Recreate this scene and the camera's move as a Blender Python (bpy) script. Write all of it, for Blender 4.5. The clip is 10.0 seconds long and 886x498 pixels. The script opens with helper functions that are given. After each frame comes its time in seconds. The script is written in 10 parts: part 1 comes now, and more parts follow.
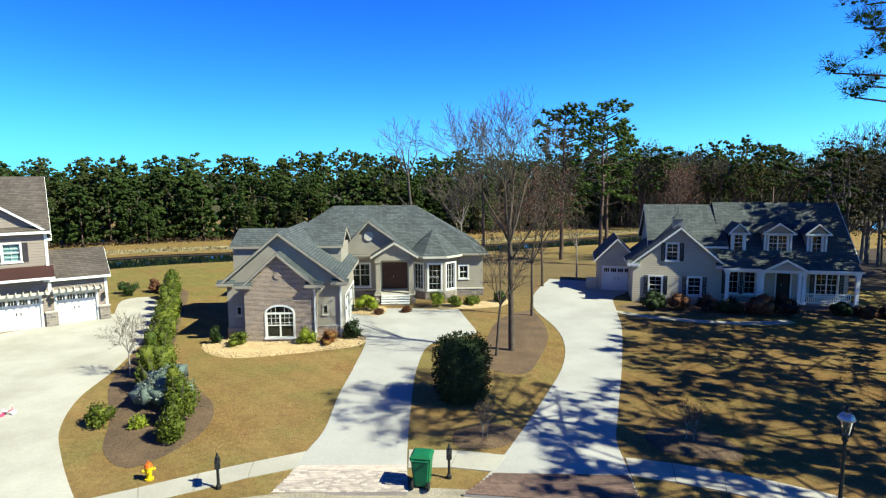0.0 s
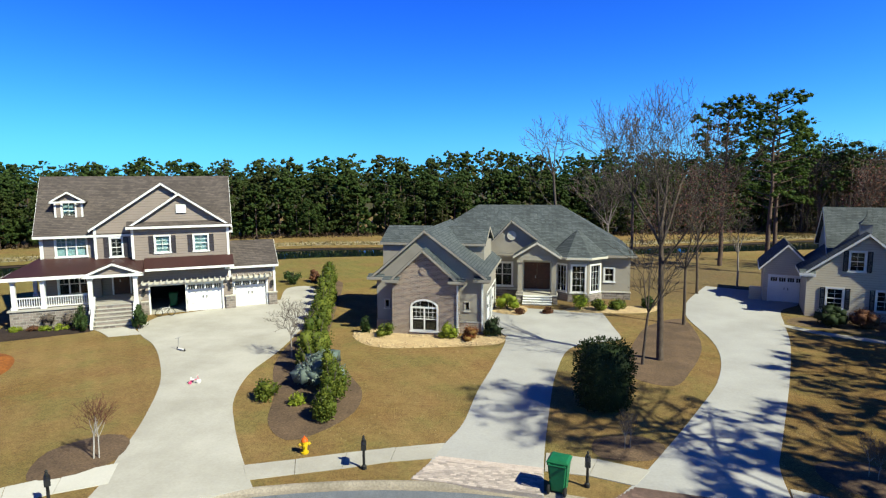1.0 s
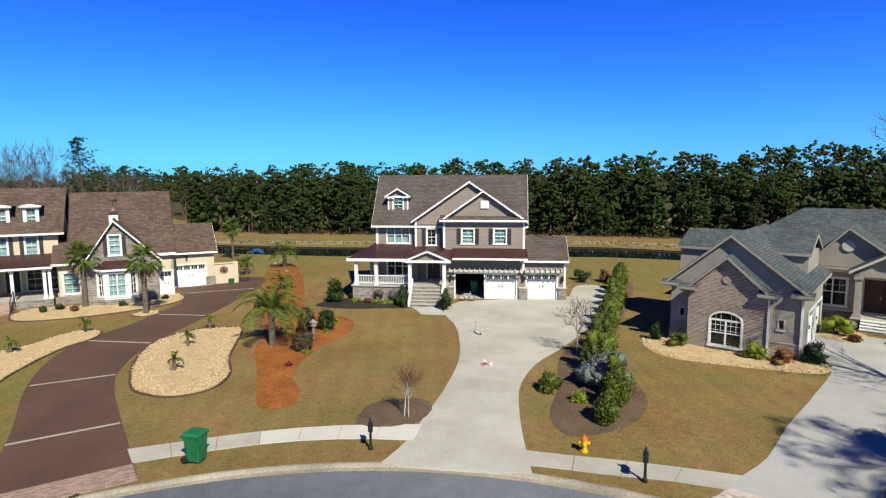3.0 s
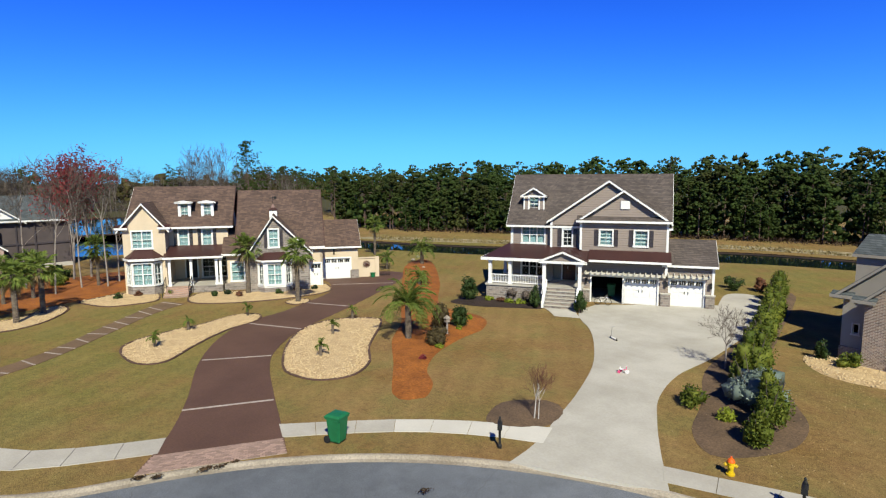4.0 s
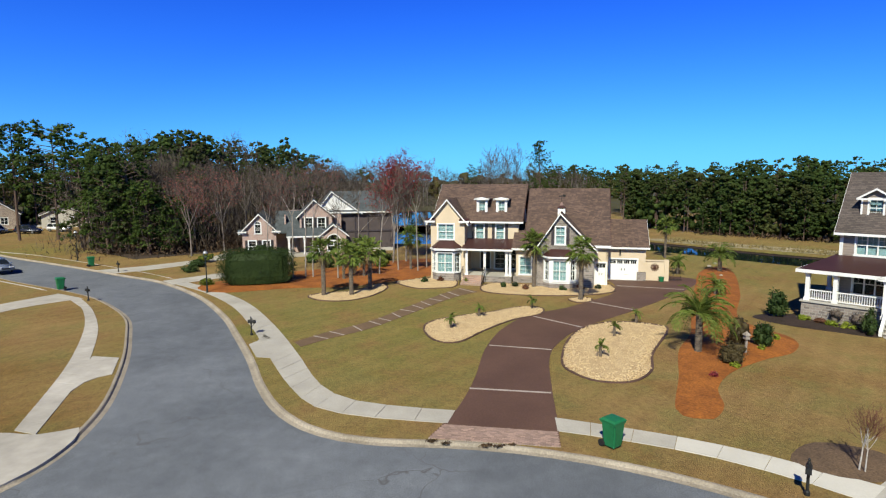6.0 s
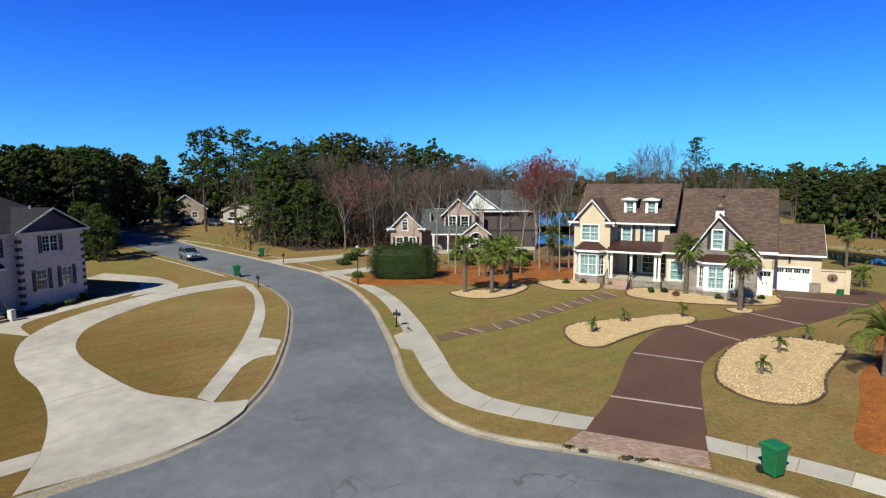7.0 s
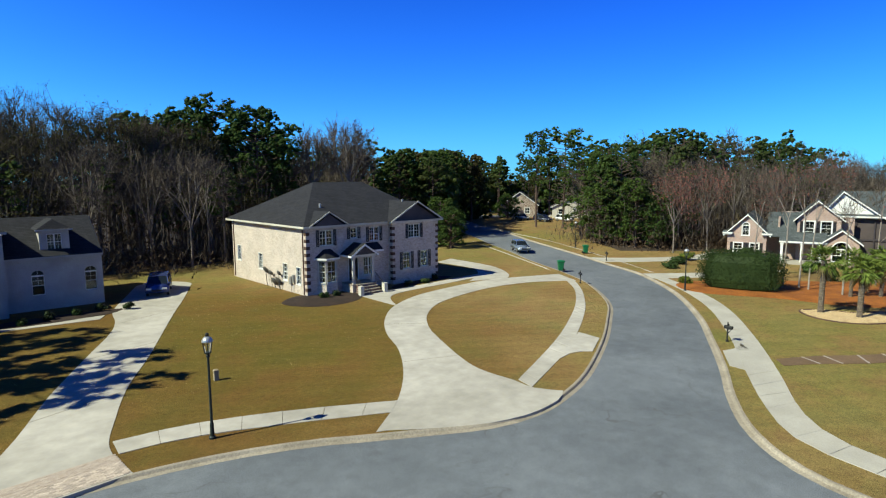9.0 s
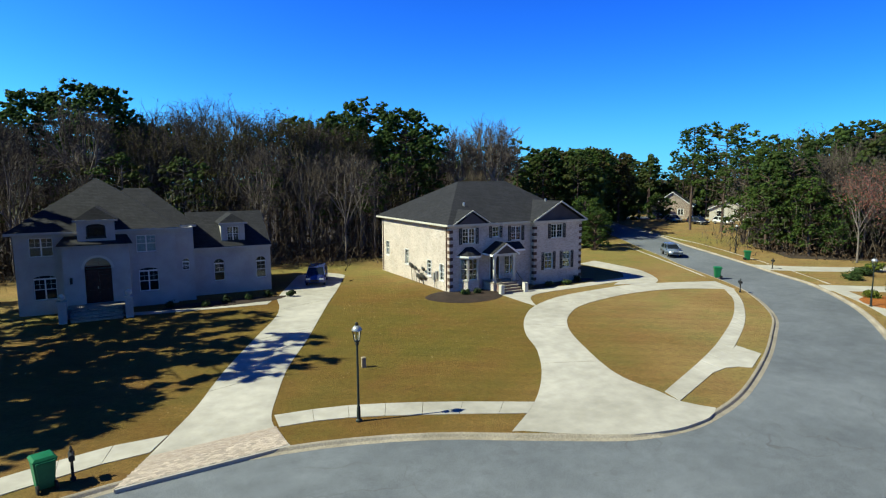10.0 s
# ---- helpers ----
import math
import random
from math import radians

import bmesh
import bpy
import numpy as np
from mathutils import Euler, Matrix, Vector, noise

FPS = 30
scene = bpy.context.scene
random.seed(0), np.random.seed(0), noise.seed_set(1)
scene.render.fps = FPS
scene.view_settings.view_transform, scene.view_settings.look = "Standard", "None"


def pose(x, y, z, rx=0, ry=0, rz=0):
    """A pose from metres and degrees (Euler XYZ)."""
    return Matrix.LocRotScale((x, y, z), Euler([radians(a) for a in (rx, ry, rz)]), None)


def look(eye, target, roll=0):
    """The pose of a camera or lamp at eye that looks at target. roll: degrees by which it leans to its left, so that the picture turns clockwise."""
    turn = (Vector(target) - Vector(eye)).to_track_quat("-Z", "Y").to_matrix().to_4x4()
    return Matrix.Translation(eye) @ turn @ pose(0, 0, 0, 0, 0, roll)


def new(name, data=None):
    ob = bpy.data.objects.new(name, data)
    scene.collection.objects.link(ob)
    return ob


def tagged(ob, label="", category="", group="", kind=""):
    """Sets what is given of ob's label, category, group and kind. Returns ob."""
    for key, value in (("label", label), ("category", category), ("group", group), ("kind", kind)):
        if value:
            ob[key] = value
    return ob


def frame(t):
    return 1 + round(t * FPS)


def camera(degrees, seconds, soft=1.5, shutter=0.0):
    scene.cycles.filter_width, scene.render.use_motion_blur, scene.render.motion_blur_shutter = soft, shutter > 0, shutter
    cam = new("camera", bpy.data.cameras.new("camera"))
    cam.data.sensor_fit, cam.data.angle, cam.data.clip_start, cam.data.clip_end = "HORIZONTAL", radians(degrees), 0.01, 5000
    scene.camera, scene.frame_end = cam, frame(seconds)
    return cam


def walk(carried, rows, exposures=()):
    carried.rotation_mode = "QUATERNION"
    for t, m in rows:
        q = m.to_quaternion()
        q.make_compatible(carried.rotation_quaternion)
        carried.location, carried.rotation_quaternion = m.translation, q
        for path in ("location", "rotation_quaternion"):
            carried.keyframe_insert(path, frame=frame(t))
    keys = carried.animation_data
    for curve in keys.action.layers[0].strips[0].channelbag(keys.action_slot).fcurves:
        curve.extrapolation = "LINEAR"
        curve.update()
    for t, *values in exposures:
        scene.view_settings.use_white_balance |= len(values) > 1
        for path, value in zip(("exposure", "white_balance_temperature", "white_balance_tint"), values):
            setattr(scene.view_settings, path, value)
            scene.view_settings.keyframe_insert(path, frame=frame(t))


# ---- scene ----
cam = camera(74.54, 10.0, 1.22)
YAWS = [(0.0, 0.02), (0.5, 7.48), (1.0, 14.10), (1.5, 21.22), (2.0, 28.71), (2.5, 35.73), (4.0, 55.69), (4.5, 62.57), (5.0, 69.53),
        (5.5, 76.57), (7.0, 97.41), (7.5, 105.00), (8.0, 113.28), (8.5, 121.54), (9.0, 128.72), (9.5, 135.84), (10.0, 142.68)]
walk(cam, [(t, pose(0, 0, 10.2, 83.02, 0.29, yaw)) for t, yaw in YAWS], [(0.0, 1.14, 6500, 2), (0.5, 0.9, 6500, 4), (1.0, 0.79, 6500, 6), (2.5, 0.59, 6500, 11), (4.5, 0.5, 6500, 13), (7.0, 0.49, 6500, 11), (8.5, 0.59, 6500, 4), (10.0, 0.81, 6500, 0)])

# ---- light ----
SUN_AZ, SUN_EL = radians(-23), radians(42.5)
world = bpy.data.worlds.new("world")
scene.world = world
world.use_nodes = True
wn, wl = world.node_tree.nodes, world.node_tree.links
sky = wn.new("ShaderNodeTexSky")
sky.sky_type, sky.sun_disc = "NISHITA", False
sky.sun_elevation, sky.sun_rotation = SUN_EL, radians(90) - SUN_AZ
sky.air_density, sky.dust_density, sky.ozone_density = 1.0, 0.0, 3.0
# the clear deep-blue sky of a winter noon: each channel falls off towards the zenith by its own power and levels out at the horizon
STRENGTH = 0.085
split, blend = wn.new("ShaderNodeSeparateColor"), wn.new("ShaderNodeCombineColor")
wl.new(sky.outputs[0], split.inputs[0])


def sky_math(op, a, b):
    nd = wn.new("ShaderNodeMath")
    nd.operation = op
    for i, v in enumerate((a, b)):
        if isinstance(v, (int, float)):
            nd.inputs[i].default_value = v
        else:
            wl.new(v, nd.inputs[i])
    return nd.outputs[0]


for i, (gain, power, knee) in enumerate(((0.9, 2.2, 0.5), (1.95, 2.0, 0.75), (14.9, 2.6, 0.4))):
    u = sky_math("MULTIPLY", split.outputs[i], STRENGTH)
    top = sky_math("MULTIPLY", sky_math("POWER", u, power), gain / STRENGTH)
    low = sky_math("ADD", sky_math("POWER", sky_math("DIVIDE", u, knee), power), 1.0)
    wl.new(sky_math("DIVIDE", top, low), blend.inputs[i])
wn["Background"].inputs["Strength"].default_value = STRENGTH * 0.78
# the clear sky grows paler and brighter towards the sun, and deepens towards the zenith
way = wn.new("ShaderNodeTexCoord").outputs["Generated"]
facing, height = wn.new("ShaderNodeVectorMath"), wn.new("ShaderNodeSeparateXYZ")
facing.operation = "DOT_PRODUCT"
wl.new(way, facing.inputs[0]), wl.new(way, height.inputs[0])
facing.inputs[1].default_value = (math.cos(SUN_AZ) * math.cos(SUN_EL), math.sin(SUN_AZ) * math.cos(SUN_EL), math.sin(SUN_EL))
shade = blend.outputs[0]
for src, lo, hi, tint in ((facing.outputs["Value"], -0.45, 0.4, (2.0, 1.65, 1.2, 1)), (height.outputs[2], 0.28, 0.8, (0.3, 0.3, 0.34, 1))):
    rise, aloft = wn.new("ShaderNodeMapRange"), wn.new("ShaderNodeMix")
    rise.inputs[1].default_value, rise.inputs[2].default_value = lo, hi
    aloft.data_type, aloft.blend_type = "RGBA", "MULTIPLY"
    aloft.inputs[7].default_value = tint
    wl.new(src, rise.inputs[0]), wl.new(rise.outputs[0], aloft.inputs[0]), wl.new(shade, aloft.inputs[6])
    shade = aloft.outputs[2]
wl.new(shade, wn["Background"].inputs["Color"])
sun = new("sun", bpy.data.lights.new("sun", "SUN"))
sun.data.energy, sun.data.angle, sun.data.color = 5.0, radians(0.5), (0.98, 0.975, 0.78)
sun_dir = Vector((math.cos(SUN_AZ) * math.cos(SUN_EL), math.sin(SUN_AZ) * math.cos(SUN_EL), math.sin(SUN_EL)))
sun.matrix_world = look(sun_dir * 200, (0, 0, 0))


# ---- materials ----
def nodes_of(name):
    m = bpy.data.materials.new(name)
    m.use_nodes = True
    t = m.node_tree
    return m, t.nodes, t.links, t.nodes["Principled BSDF"]


def mixer(n, l, fac, a, b, mode="MIX"):
    x = n.new("ShaderNodeMix")
    x.data_type, x.blend_type = "RGBA", mode
    for sock, v in ((x.inputs[0], fac), (x.inputs[6], a), (x.inputs[7], b)):
        if isinstance(v, bpy.types.NodeSocket):
            l.new(v, sock)
        elif isinstance(v, (int, float)):
            sock.default_value = v
        else:
            sock.default_value = (*v, 1)
    return x.outputs[2]


def ramp(n, l, src, lo, hi):
    r = n.new("ShaderNodeMapRange")
    r.inputs[1].default_value, r.inputs[2].default_value = lo, hi
    l.new(src, r.inputs[0])
    return r.outputs[0]


def noise_at(n, l, vec, scale, detail=4.0, rough=0.6):
    x = n.new("ShaderNodeTexNoise")
    x.inputs["Scale"].default_value, x.inputs["Detail"].default_value, x.inputs["Roughness"].default_value = scale, detail, rough
    l.new(vec, x.inputs["Vector"])
    return x.outputs[0]


def bumped(n, l, p, height, strength, dist=0.02):
    b = n.new("ShaderNodeBump")
    b.inputs["Strength"].default_value, b.inputs["Distance"].default_value = strength, dist
    l.new(height, b.inputs["Height"])
    l.new(b.outputs[0], p.inputs["Normal"])


def mat(name, col, col2=None, rough=0.8, metal=0.0, big=0.7, fine=25.0, grain=0.25, bump=0.25, spec=0.3, each=0.0, world_space=False):
    """A surface with stains at one scale and grain at another. each: how much the pieces differ."""
    m, n, l, p = nodes_of(name)
    p.inputs["Roughness"].default_value, p.inputs["Metallic"].default_value = rough, metal
    p.inputs["Specular IOR Level"].default_value = spec
    vec = n.new("ShaderNodeNewGeometry").outputs["Position"] if world_space else n.new("ShaderNodeTexCoord").outputs["Object"]
    col2 = col2 or tuple(c * 0.72 for c in col)
    c = mixer(n, l, ramp(n, l, noise_at(n, l, vec, big), 0.36, 0.66), col, col2)
    f = noise_at(n, l, vec, fine, 3)
    c = mixer(n, l, grain, c, mixer(n, l, ramp(n, l, f, 0.3, 0.7), (0.25, 0.25, 0.25), (1.35, 1.35, 1.35)), "MULTIPLY") if grain else c
    if each:
        r = n.new("ShaderNodeObjectInfo").outputs["Random"]
        c = mixer(n, l, each, c, mixer(n, l, r, (0.3, 0.3, 0.3), (1.5, 1.45, 1.4)), "MULTIPLY")
    l.new(c, p.inputs["Base Color"])
    if bump:
        bumped(n, l, p, f, bump)
    return m


def wall_vec(n, l, sx=1.0):
    """Runs along the wall and up it, whichever way the wall faces."""
    s = n.new("ShaderNodeSeparateXYZ")
    l.new(n.new("ShaderNodeTexCoord").outputs["Object"], s.inputs[0])
    a = n.new("ShaderNodeMath")
    l.new(s.outputs[0], a.inputs[0]), l.new(s.outputs[1], a.inputs[1])
    c = n.new("ShaderNodeCombineXYZ")
    l.new(a.outputs[0], c.inputs[0]), l.new(s.outputs[2], c.inputs[1])
    return c.outputs[0], s


def courses(name, c1, c2, mortar, width, height, joint=0.012, bump=0.6, rough=0.85, stain=0.3, bias=0.0):
    """Bricks or shingles in courses."""
    m, n, l, p = nodes_of(name)
    p.inputs["Roughness"].default_value = rough
    p.inputs["Specular IOR Level"].default_value = 0.25
    vec, s = wall_vec(n, l)
    b = n.new("ShaderNodeTexBrick")
    l.new(vec, b.inputs["Vector"])
    for k, v in (("Scale", 1.0), ("Brick Width", width), ("Row Height", height), ("Mortar Size", joint), ("Mortar Smooth", 0.2), ("Bias", bias)):
        b.inputs[k].default_value = v
    for k, v in (("Color1", c1), ("Color2", c2), ("Mortar", mortar)):
        b.inputs[k].default_value = (*v, 1)
    obj = n.new("ShaderNodeTexCoord").outputs["Object"]
    c = mixer(n, l, stain, b.outputs[0], mixer(n, l, ramp(n, l, noise_at(n, l, obj, 0.6), 0.3, 0.7), (0.5, 0.5, 0.5), (1.4, 1.4, 1.4)), "MULTIPLY")
    f = noise_at(n, l, obj, 30, 3)
    c = mixer(n, l, 0.35, c, mixer(n, l, ramp(n, l, f, 0.3, 0.7), (0.45, 0.45, 0.45), (1.5, 1.5, 1.5)), "MULTIPLY")
    l.new(c, p.inputs["Base Color"])
    inv = n.new("ShaderNodeMath")
    inv.operation = "SUBTRACT"
    inv.inputs[0].default_value = 1.0
    l.new(b.outputs[1], inv.inputs[1])
    bumped(n, l, p, inv.outputs[0], bump, 0.02)
    return m


def siding(name, col, lap=0.19):
    """Painted lap boards."""
    m, n, l, p = nodes_of(name)
    p.inputs["Roughness"].default_value = 0.6
    vec, s = wall_vec(n, l)
    d = n.new("ShaderNodeMath")
    d.operation = "DIVIDE"
    d.inputs[1].default_value = lap
    l.new(s.outputs[2], d.inputs[0])
    f = n.new("ShaderNodeMath")
    f.operation = "FRACT"
    l.new(d.outputs[0], f.inputs[0])
    obj = n.new("ShaderNodeTexCoord").outputs["Object"]
    c = mixer(n, l, ramp(n, l, noise_at(n, l, obj, 0.8), 0.3, 0.7), col, tuple(x * 0.86 for x in col))
    c = mixer(n, l, 0.2, c, mixer(n, l, ramp(n, l, noise_at(n, l, obj, 40), 0.3, 0.7), (0.5, 0.5, 0.5), (1.4, 1.4, 1.4)), "MULTIPLY")
    # the top of each lap is coloured dark, as shade under the board above
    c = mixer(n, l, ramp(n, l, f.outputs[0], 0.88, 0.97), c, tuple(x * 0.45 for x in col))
    l.new(c, p.inputs["Base Color"])
    inv = n.new("ShaderNodeMath")
    inv.operation = "SUBTRACT"
    inv.inputs[0].default_value = 1.0
    l.new(f.outputs[0], inv.inputs[1])
    bumped(n, l, p, inv.outputs[0], 0.9, 0.03)
    return m


def leafy(name, col, col2, rough=0.65, spec=0.15, tone=None, through_light=0.2, fine=0.0):
    """Leaves and twigs that differ from one to the next; fine: the grain of needles within a clump, in clumps a metre."""
    m, n, l, p = nodes_of(name)
    p.inputs["Roughness"].default_value, p.inputs["Specular IOR Level"].default_value = rough, spec
    g = n.new("ShaderNodeNewGeometry")
    c = mixer(n, l, g.outputs["Random Per Island"], col, col2)
    if tone:
        c = mixer(n, l, ramp(n, l, noise_at(n, l, g.outputs["Position"], 0.13), 0.46, 0.66), c, tone)
    c = mixer(n, l, 0.6, c, mixer(n, l, ramp(n, l, noise_at(n, l, g.outputs["Position"], 0.35), 0.3, 0.7), (0.5, 0.55, 0.5), (1.4, 1.35, 1.3)), "MULTIPLY")
    if fine:
        f = noise_at(n, l, g.outputs["Position"], fine, 3, 0.7)
        c = mixer(n, l, 1.0, c, mixer(n, l, ramp(n, l, f, 0.36, 0.64), (0.45, 0.47, 0.45), (1.5, 1.45, 1.35)), "MULTIPLY")
        bumped(n, l, p, f, 1.0, 0.15)
    l.new(c, p.inputs["Base Color"])
    if through_light:
        # thin leaves let some of the sun through
        tr, mx = n.new("ShaderNodeBsdfTranslucent"), n.new("ShaderNodeMixShader")
        mx.inputs[0].default_value = through_light
        l.new(mixer(n, l, 1.0, c, (1.15, 1.2, 0.7), "MULTIPLY"), tr.inputs["Color"])
        l.new(p.outputs[0], mx.inputs[1]), l.new(tr.outputs[0], mx.inputs[2])
        l.new(mx.outputs[0], n["Material Output"].inputs[0])
    return m


def glass_mat(name, tint=(0.75, 0.85, 0.88), ior=1.5):
    m, n, l, p = nodes_of(name)
    n.remove(p)
    out = n["Material Output"]
    tr, gl, mx, fr = (n.new("ShaderNode" + k) for k in ("BsdfTransparent", "BsdfGlossy", "MixShader", "Fresnel"))
    tr.inputs[0].default_value = (*tint, 1)
    gl.inputs["Roughness"].default_value = 0.03
    fr.inputs[0].default_value = ior
    l.new(fr.outputs[0], mx.inputs[0]), l.new(tr.outputs[0], mx.inputs[1]), l.new(gl.outputs[0], mx.inputs[2])
    l.new(mx.outputs[0], out.inputs[0])
    return m


def lawn_mat():
    """Dormant turf: straw, with greener stretches and mower lines; greener round the two western lots."""
    m, n, l, p = nodes_of("turf")
    p.inputs["Roughness"].default_value, p.inputs["Specular IOR Level"].default_value = 0.95, 0.1
    pos = n.new("ShaderNodeNewGeometry").outputs["Position"]
    straw = mixer(n, l, ramp(n, l, noise_at(n, l, pos, 0.22, 5), 0.35, 0.65), (0.236, 0.156, 0.062), (0.178, 0.122, 0.046))
    straw = mixer(n, l, ramp(n, l, noise_at(n, l, pos, 0.16, 6, 0.7), 0.5, 0.68), straw, (0.176, 0.105, 0.037))
    green = mixer(n, l, ramp(n, l, noise_at(n, l, pos, 0.5, 4), 0.35, 0.65), (0.188, 0.152, 0.046), (0.128, 0.126, 0.030))

    def spot(x, y, r0, r1):
        v = n.new("ShaderNodeVectorMath")
        v.operation = "DISTANCE"
        v.inputs[1].default_value = (x, y, 0)
        l.new(pos, v.inputs[0])
        return ramp(n, l, v.outputs["Value"], r1, r0)
    patch = ramp(n, l, noise_at(n, l, pos, 0.12, 5, 0.65), 0.54, 0.72)
    g = None
    for x, y, r0, r1 in ((-40, -1, 8, 20), (-66, 48, 6, 30), (-27, 60, 6, 22), (-72, -50, 5, 15), (-61, -44, 3, 9), (-90, -50, 4, 13), (22, 60, 4, 26), (-2, -52, 1, 8), (-28, -58, 3, 10), (-20, -33, 3, 18)):
        s = spot(x, y, r0, r1)
        if g is None:
            g = s
        else:
            mx = n.new("ShaderNodeMath")
            mx.operation = "MAXIMUM"
            l.new(g, mx.inputs[0]), l.new(s, mx.inputs[1])
            g = mx.outputs[0]
    blotch = n.new("ShaderNodeMath")
    blotch.operation = "MULTIPLY_ADD"
    blotch.inputs[1].default_value = 0.72
    l.new(g, blotch.inputs[0])
    sc = n.new("ShaderNodeMath")
    sc.operation = "MULTIPLY"
    sc.inputs[1].default_value = 0.42
    l.new(patch, sc.inputs[0]), l.new(sc.outputs[0], blotch.inputs[2])
    c = mixer(n, l, blotch.outputs[0], straw, green)
    worn = noise_at(n, l, pos, 0.27, 6, 0.68)
    c = mixer(n, l, ramp(n, l, worn, 0.5, 0.64), c, mixer(n, l, 0.55, c, (0.205, 0.115, 0.05)))
    c = mixer(n, l, ramp(n, l, worn, 0.48, 0.39), c, mixer(n, l, 0.5, c, (0.155, 0.138, 0.046)))
    f1 = noise_at(n, l, pos, 3.5, 6, 0.75)
    c = mixer(n, l, 0.55, c, mixer(n, l, ramp(n, l, f1, 0.32, 0.68), (0.55, 0.55, 0.55), (1.42, 1.42, 1.42)), "MULTIPLY")
    f2 = noise_at(n, l, pos, 16, 5, 0.85)
    c = mixer(n, l, 1.0, c, mixer(n, l, ramp(n, l, f2, 0.32, 0.68), (0.45, 0.45, 0.45), (1.5, 1.5, 1.5)), "MULTIPLY")
    # darker, damper turf before the brick house
    c = mixer(n, l, spot(-15, -35, 15, 27), c, mixer(n, l, 1.0, c, (0.66, 0.595, 0.41), "MULTIPLY"))
    w = n.new("ShaderNodeTexWave")
    w.bands_direction = "DIAGONAL"
    w.inputs["Scale"].default_value, w.inputs["Distortion"].default_value = 0.33, 0.8
    l.new(pos, w.inputs["Vector"])
    c = mixer(n, l, 0.1, c, mixer(n, l, w.outputs[1], (0.6, 0.6, 0.6), (1.35, 1.35, 1.35)), "MULTIPLY")
    # thin, leaf-strewn turf under the pines, and bare litter between the two grey houses
    c = mixer(n, l, spot(21, 28, 10, 19), c, mixer(n, l, 1.0, c, (0.82, 0.76, 0.72), "MULTIPLY"))
    c = mixer(n, l, spot(8, 62, 8, 24), c, mixer(n, l, 0.65, c, mixer(n, l, ramp(n, l, f1, 0.35, 0.65), (0.08, 0.055, 0.035), (0.15, 0.105, 0.066))))
    # woodland ground far outside the lots
    c = mixer(n, l, spot(-20, 5, 140, 165), (0.06, 0.055, 0.025), c)
    l.new(c, p.inputs["Base Color"])
    bumped(n, l, p, f2, 0.8, 0.05)
    return m


def asphalt_mat():
    m, n, l, p = nodes_of("asphalt")
    p.inputs["Roughness"].default_value, p.inputs["Specular IOR Level"].default_value = 0.85, 0.25
    pos = n.new("ShaderNodeNewGeometry").outputs["Position"]
    c = mixer(n, l, ramp(n, l, noise_at(n, l, pos, 0.09, 4, 0.6), 0.4, 0.6), (0.140, 0.150, 0.167), (0.100, 0.108, 0.122))
    c = mixer(n, l, 0.5, c, mixer(n, l, ramp(n, l, noise_at(n, l, pos, 1.3, 5, 0.7), 0.3, 0.7), (0.7, 0.7, 0.7), (1.25, 1.25, 1.25)), "MULTIPLY")
    f = noise_at(n, l, pos, 26, 4, 0.85)
    c = mixer(n, l, 0.85, c, mixer(n, l, ramp(n, l, f, 0.32, 0.68), (0.5, 0.5, 0.5), (1.5, 1.5, 1.5)), "MULTIPLY")
    v = n.new("ShaderNodeTexVoronoi")
    v.feature = "DISTANCE_TO_EDGE"
    v.inputs["Scale"].default_value = 0.16
    warp = n.new("ShaderNodeVectorMath")
    wv = n.new("ShaderNodeTexNoise")
    wv.inputs["Scale"].default_value = 0.8
    l.new(pos, wv.inputs["Vector"]), l.new(pos, warp.inputs[0]), l.new(wv.outputs[1], warp.inputs[1])
    l.new(warp.outputs[0], v.inputs["Vector"])
    crack = ramp(n, l, v.outputs[0], 0.004, 0.0)
    k = n.new("ShaderNodeMath")
    k.operation = "MULTIPLY"
    l.new(crack, k.inputs[0]), l.new(ramp(n, l, noise_at(n, l, pos, 0.13), 0.45, 0.6), k.inputs[1])
    c = mixer(n, l, k.outputs[0], c, (0.078, 0.078, 0.08))
    l.new(c, p.inputs["Base Color"])
    bumped(n, l, p, f, 0.4)
    return m


def water_mat():
    m, n, l, p = nodes_of("pond_water")
    p.inputs["Base Color"].default_value = (0.006, 0.012, 0.012, 1)
    p.inputs["Roughness"].default_value, p.inputs["IOR"].default_value = 0.05, 1.33
    pos = n.new("ShaderNodeNewGeometry").outputs["Position"]
    bumped(n, l, p, noise_at(n, l, pos, 1.2, 3), 0.012, 0.05)
    return m


TURF, ASPHALT, WATER = lawn_mat(), asphalt_mat(), water_mat()
CONCRETE = mat("concrete", (0.406, 0.378, 0.328), (0.320, 0.296, 0.254), 0.85, big=0.35, fine=18, grain=0.14, world_space=True)
CONC_A = mat("driveway_concrete_pale", (0.437, 0.410, 0.359), (0.335, 0.312, 0.265), 0.85, big=0.3, fine=9, grain=0.1, bump=0.1, world_space=True)
CONC_1 = mat("driveway_concrete_grey", (0.382, 0.370, 0.351), (0.320, 0.308, 0.289), 0.85, big=0.3, fine=9, grain=0.1, bump=0.1, world_space=True)
CONC_OLD = mat("driveway_concrete_weathered", (0.430, 0.396, 0.350), (0.318, 0.292, 0.252), 0.9, big=0.16, fine=1.1, grain=0.22, bump=0.05, world_space=True)
KERB = mat("kerb_concrete", (0.328, 0.281, 0.222), (0.226, 0.191, 0.148), 0.9, big=0.5, fine=14, grain=0.4, world_space=True)
STAMPED = mat("stained_concrete_brown", (0.109, 0.058, 0.039), (0.084, 0.044, 0.030), 0.75, big=0.3, fine=14, grain=0.3, world_space=True)
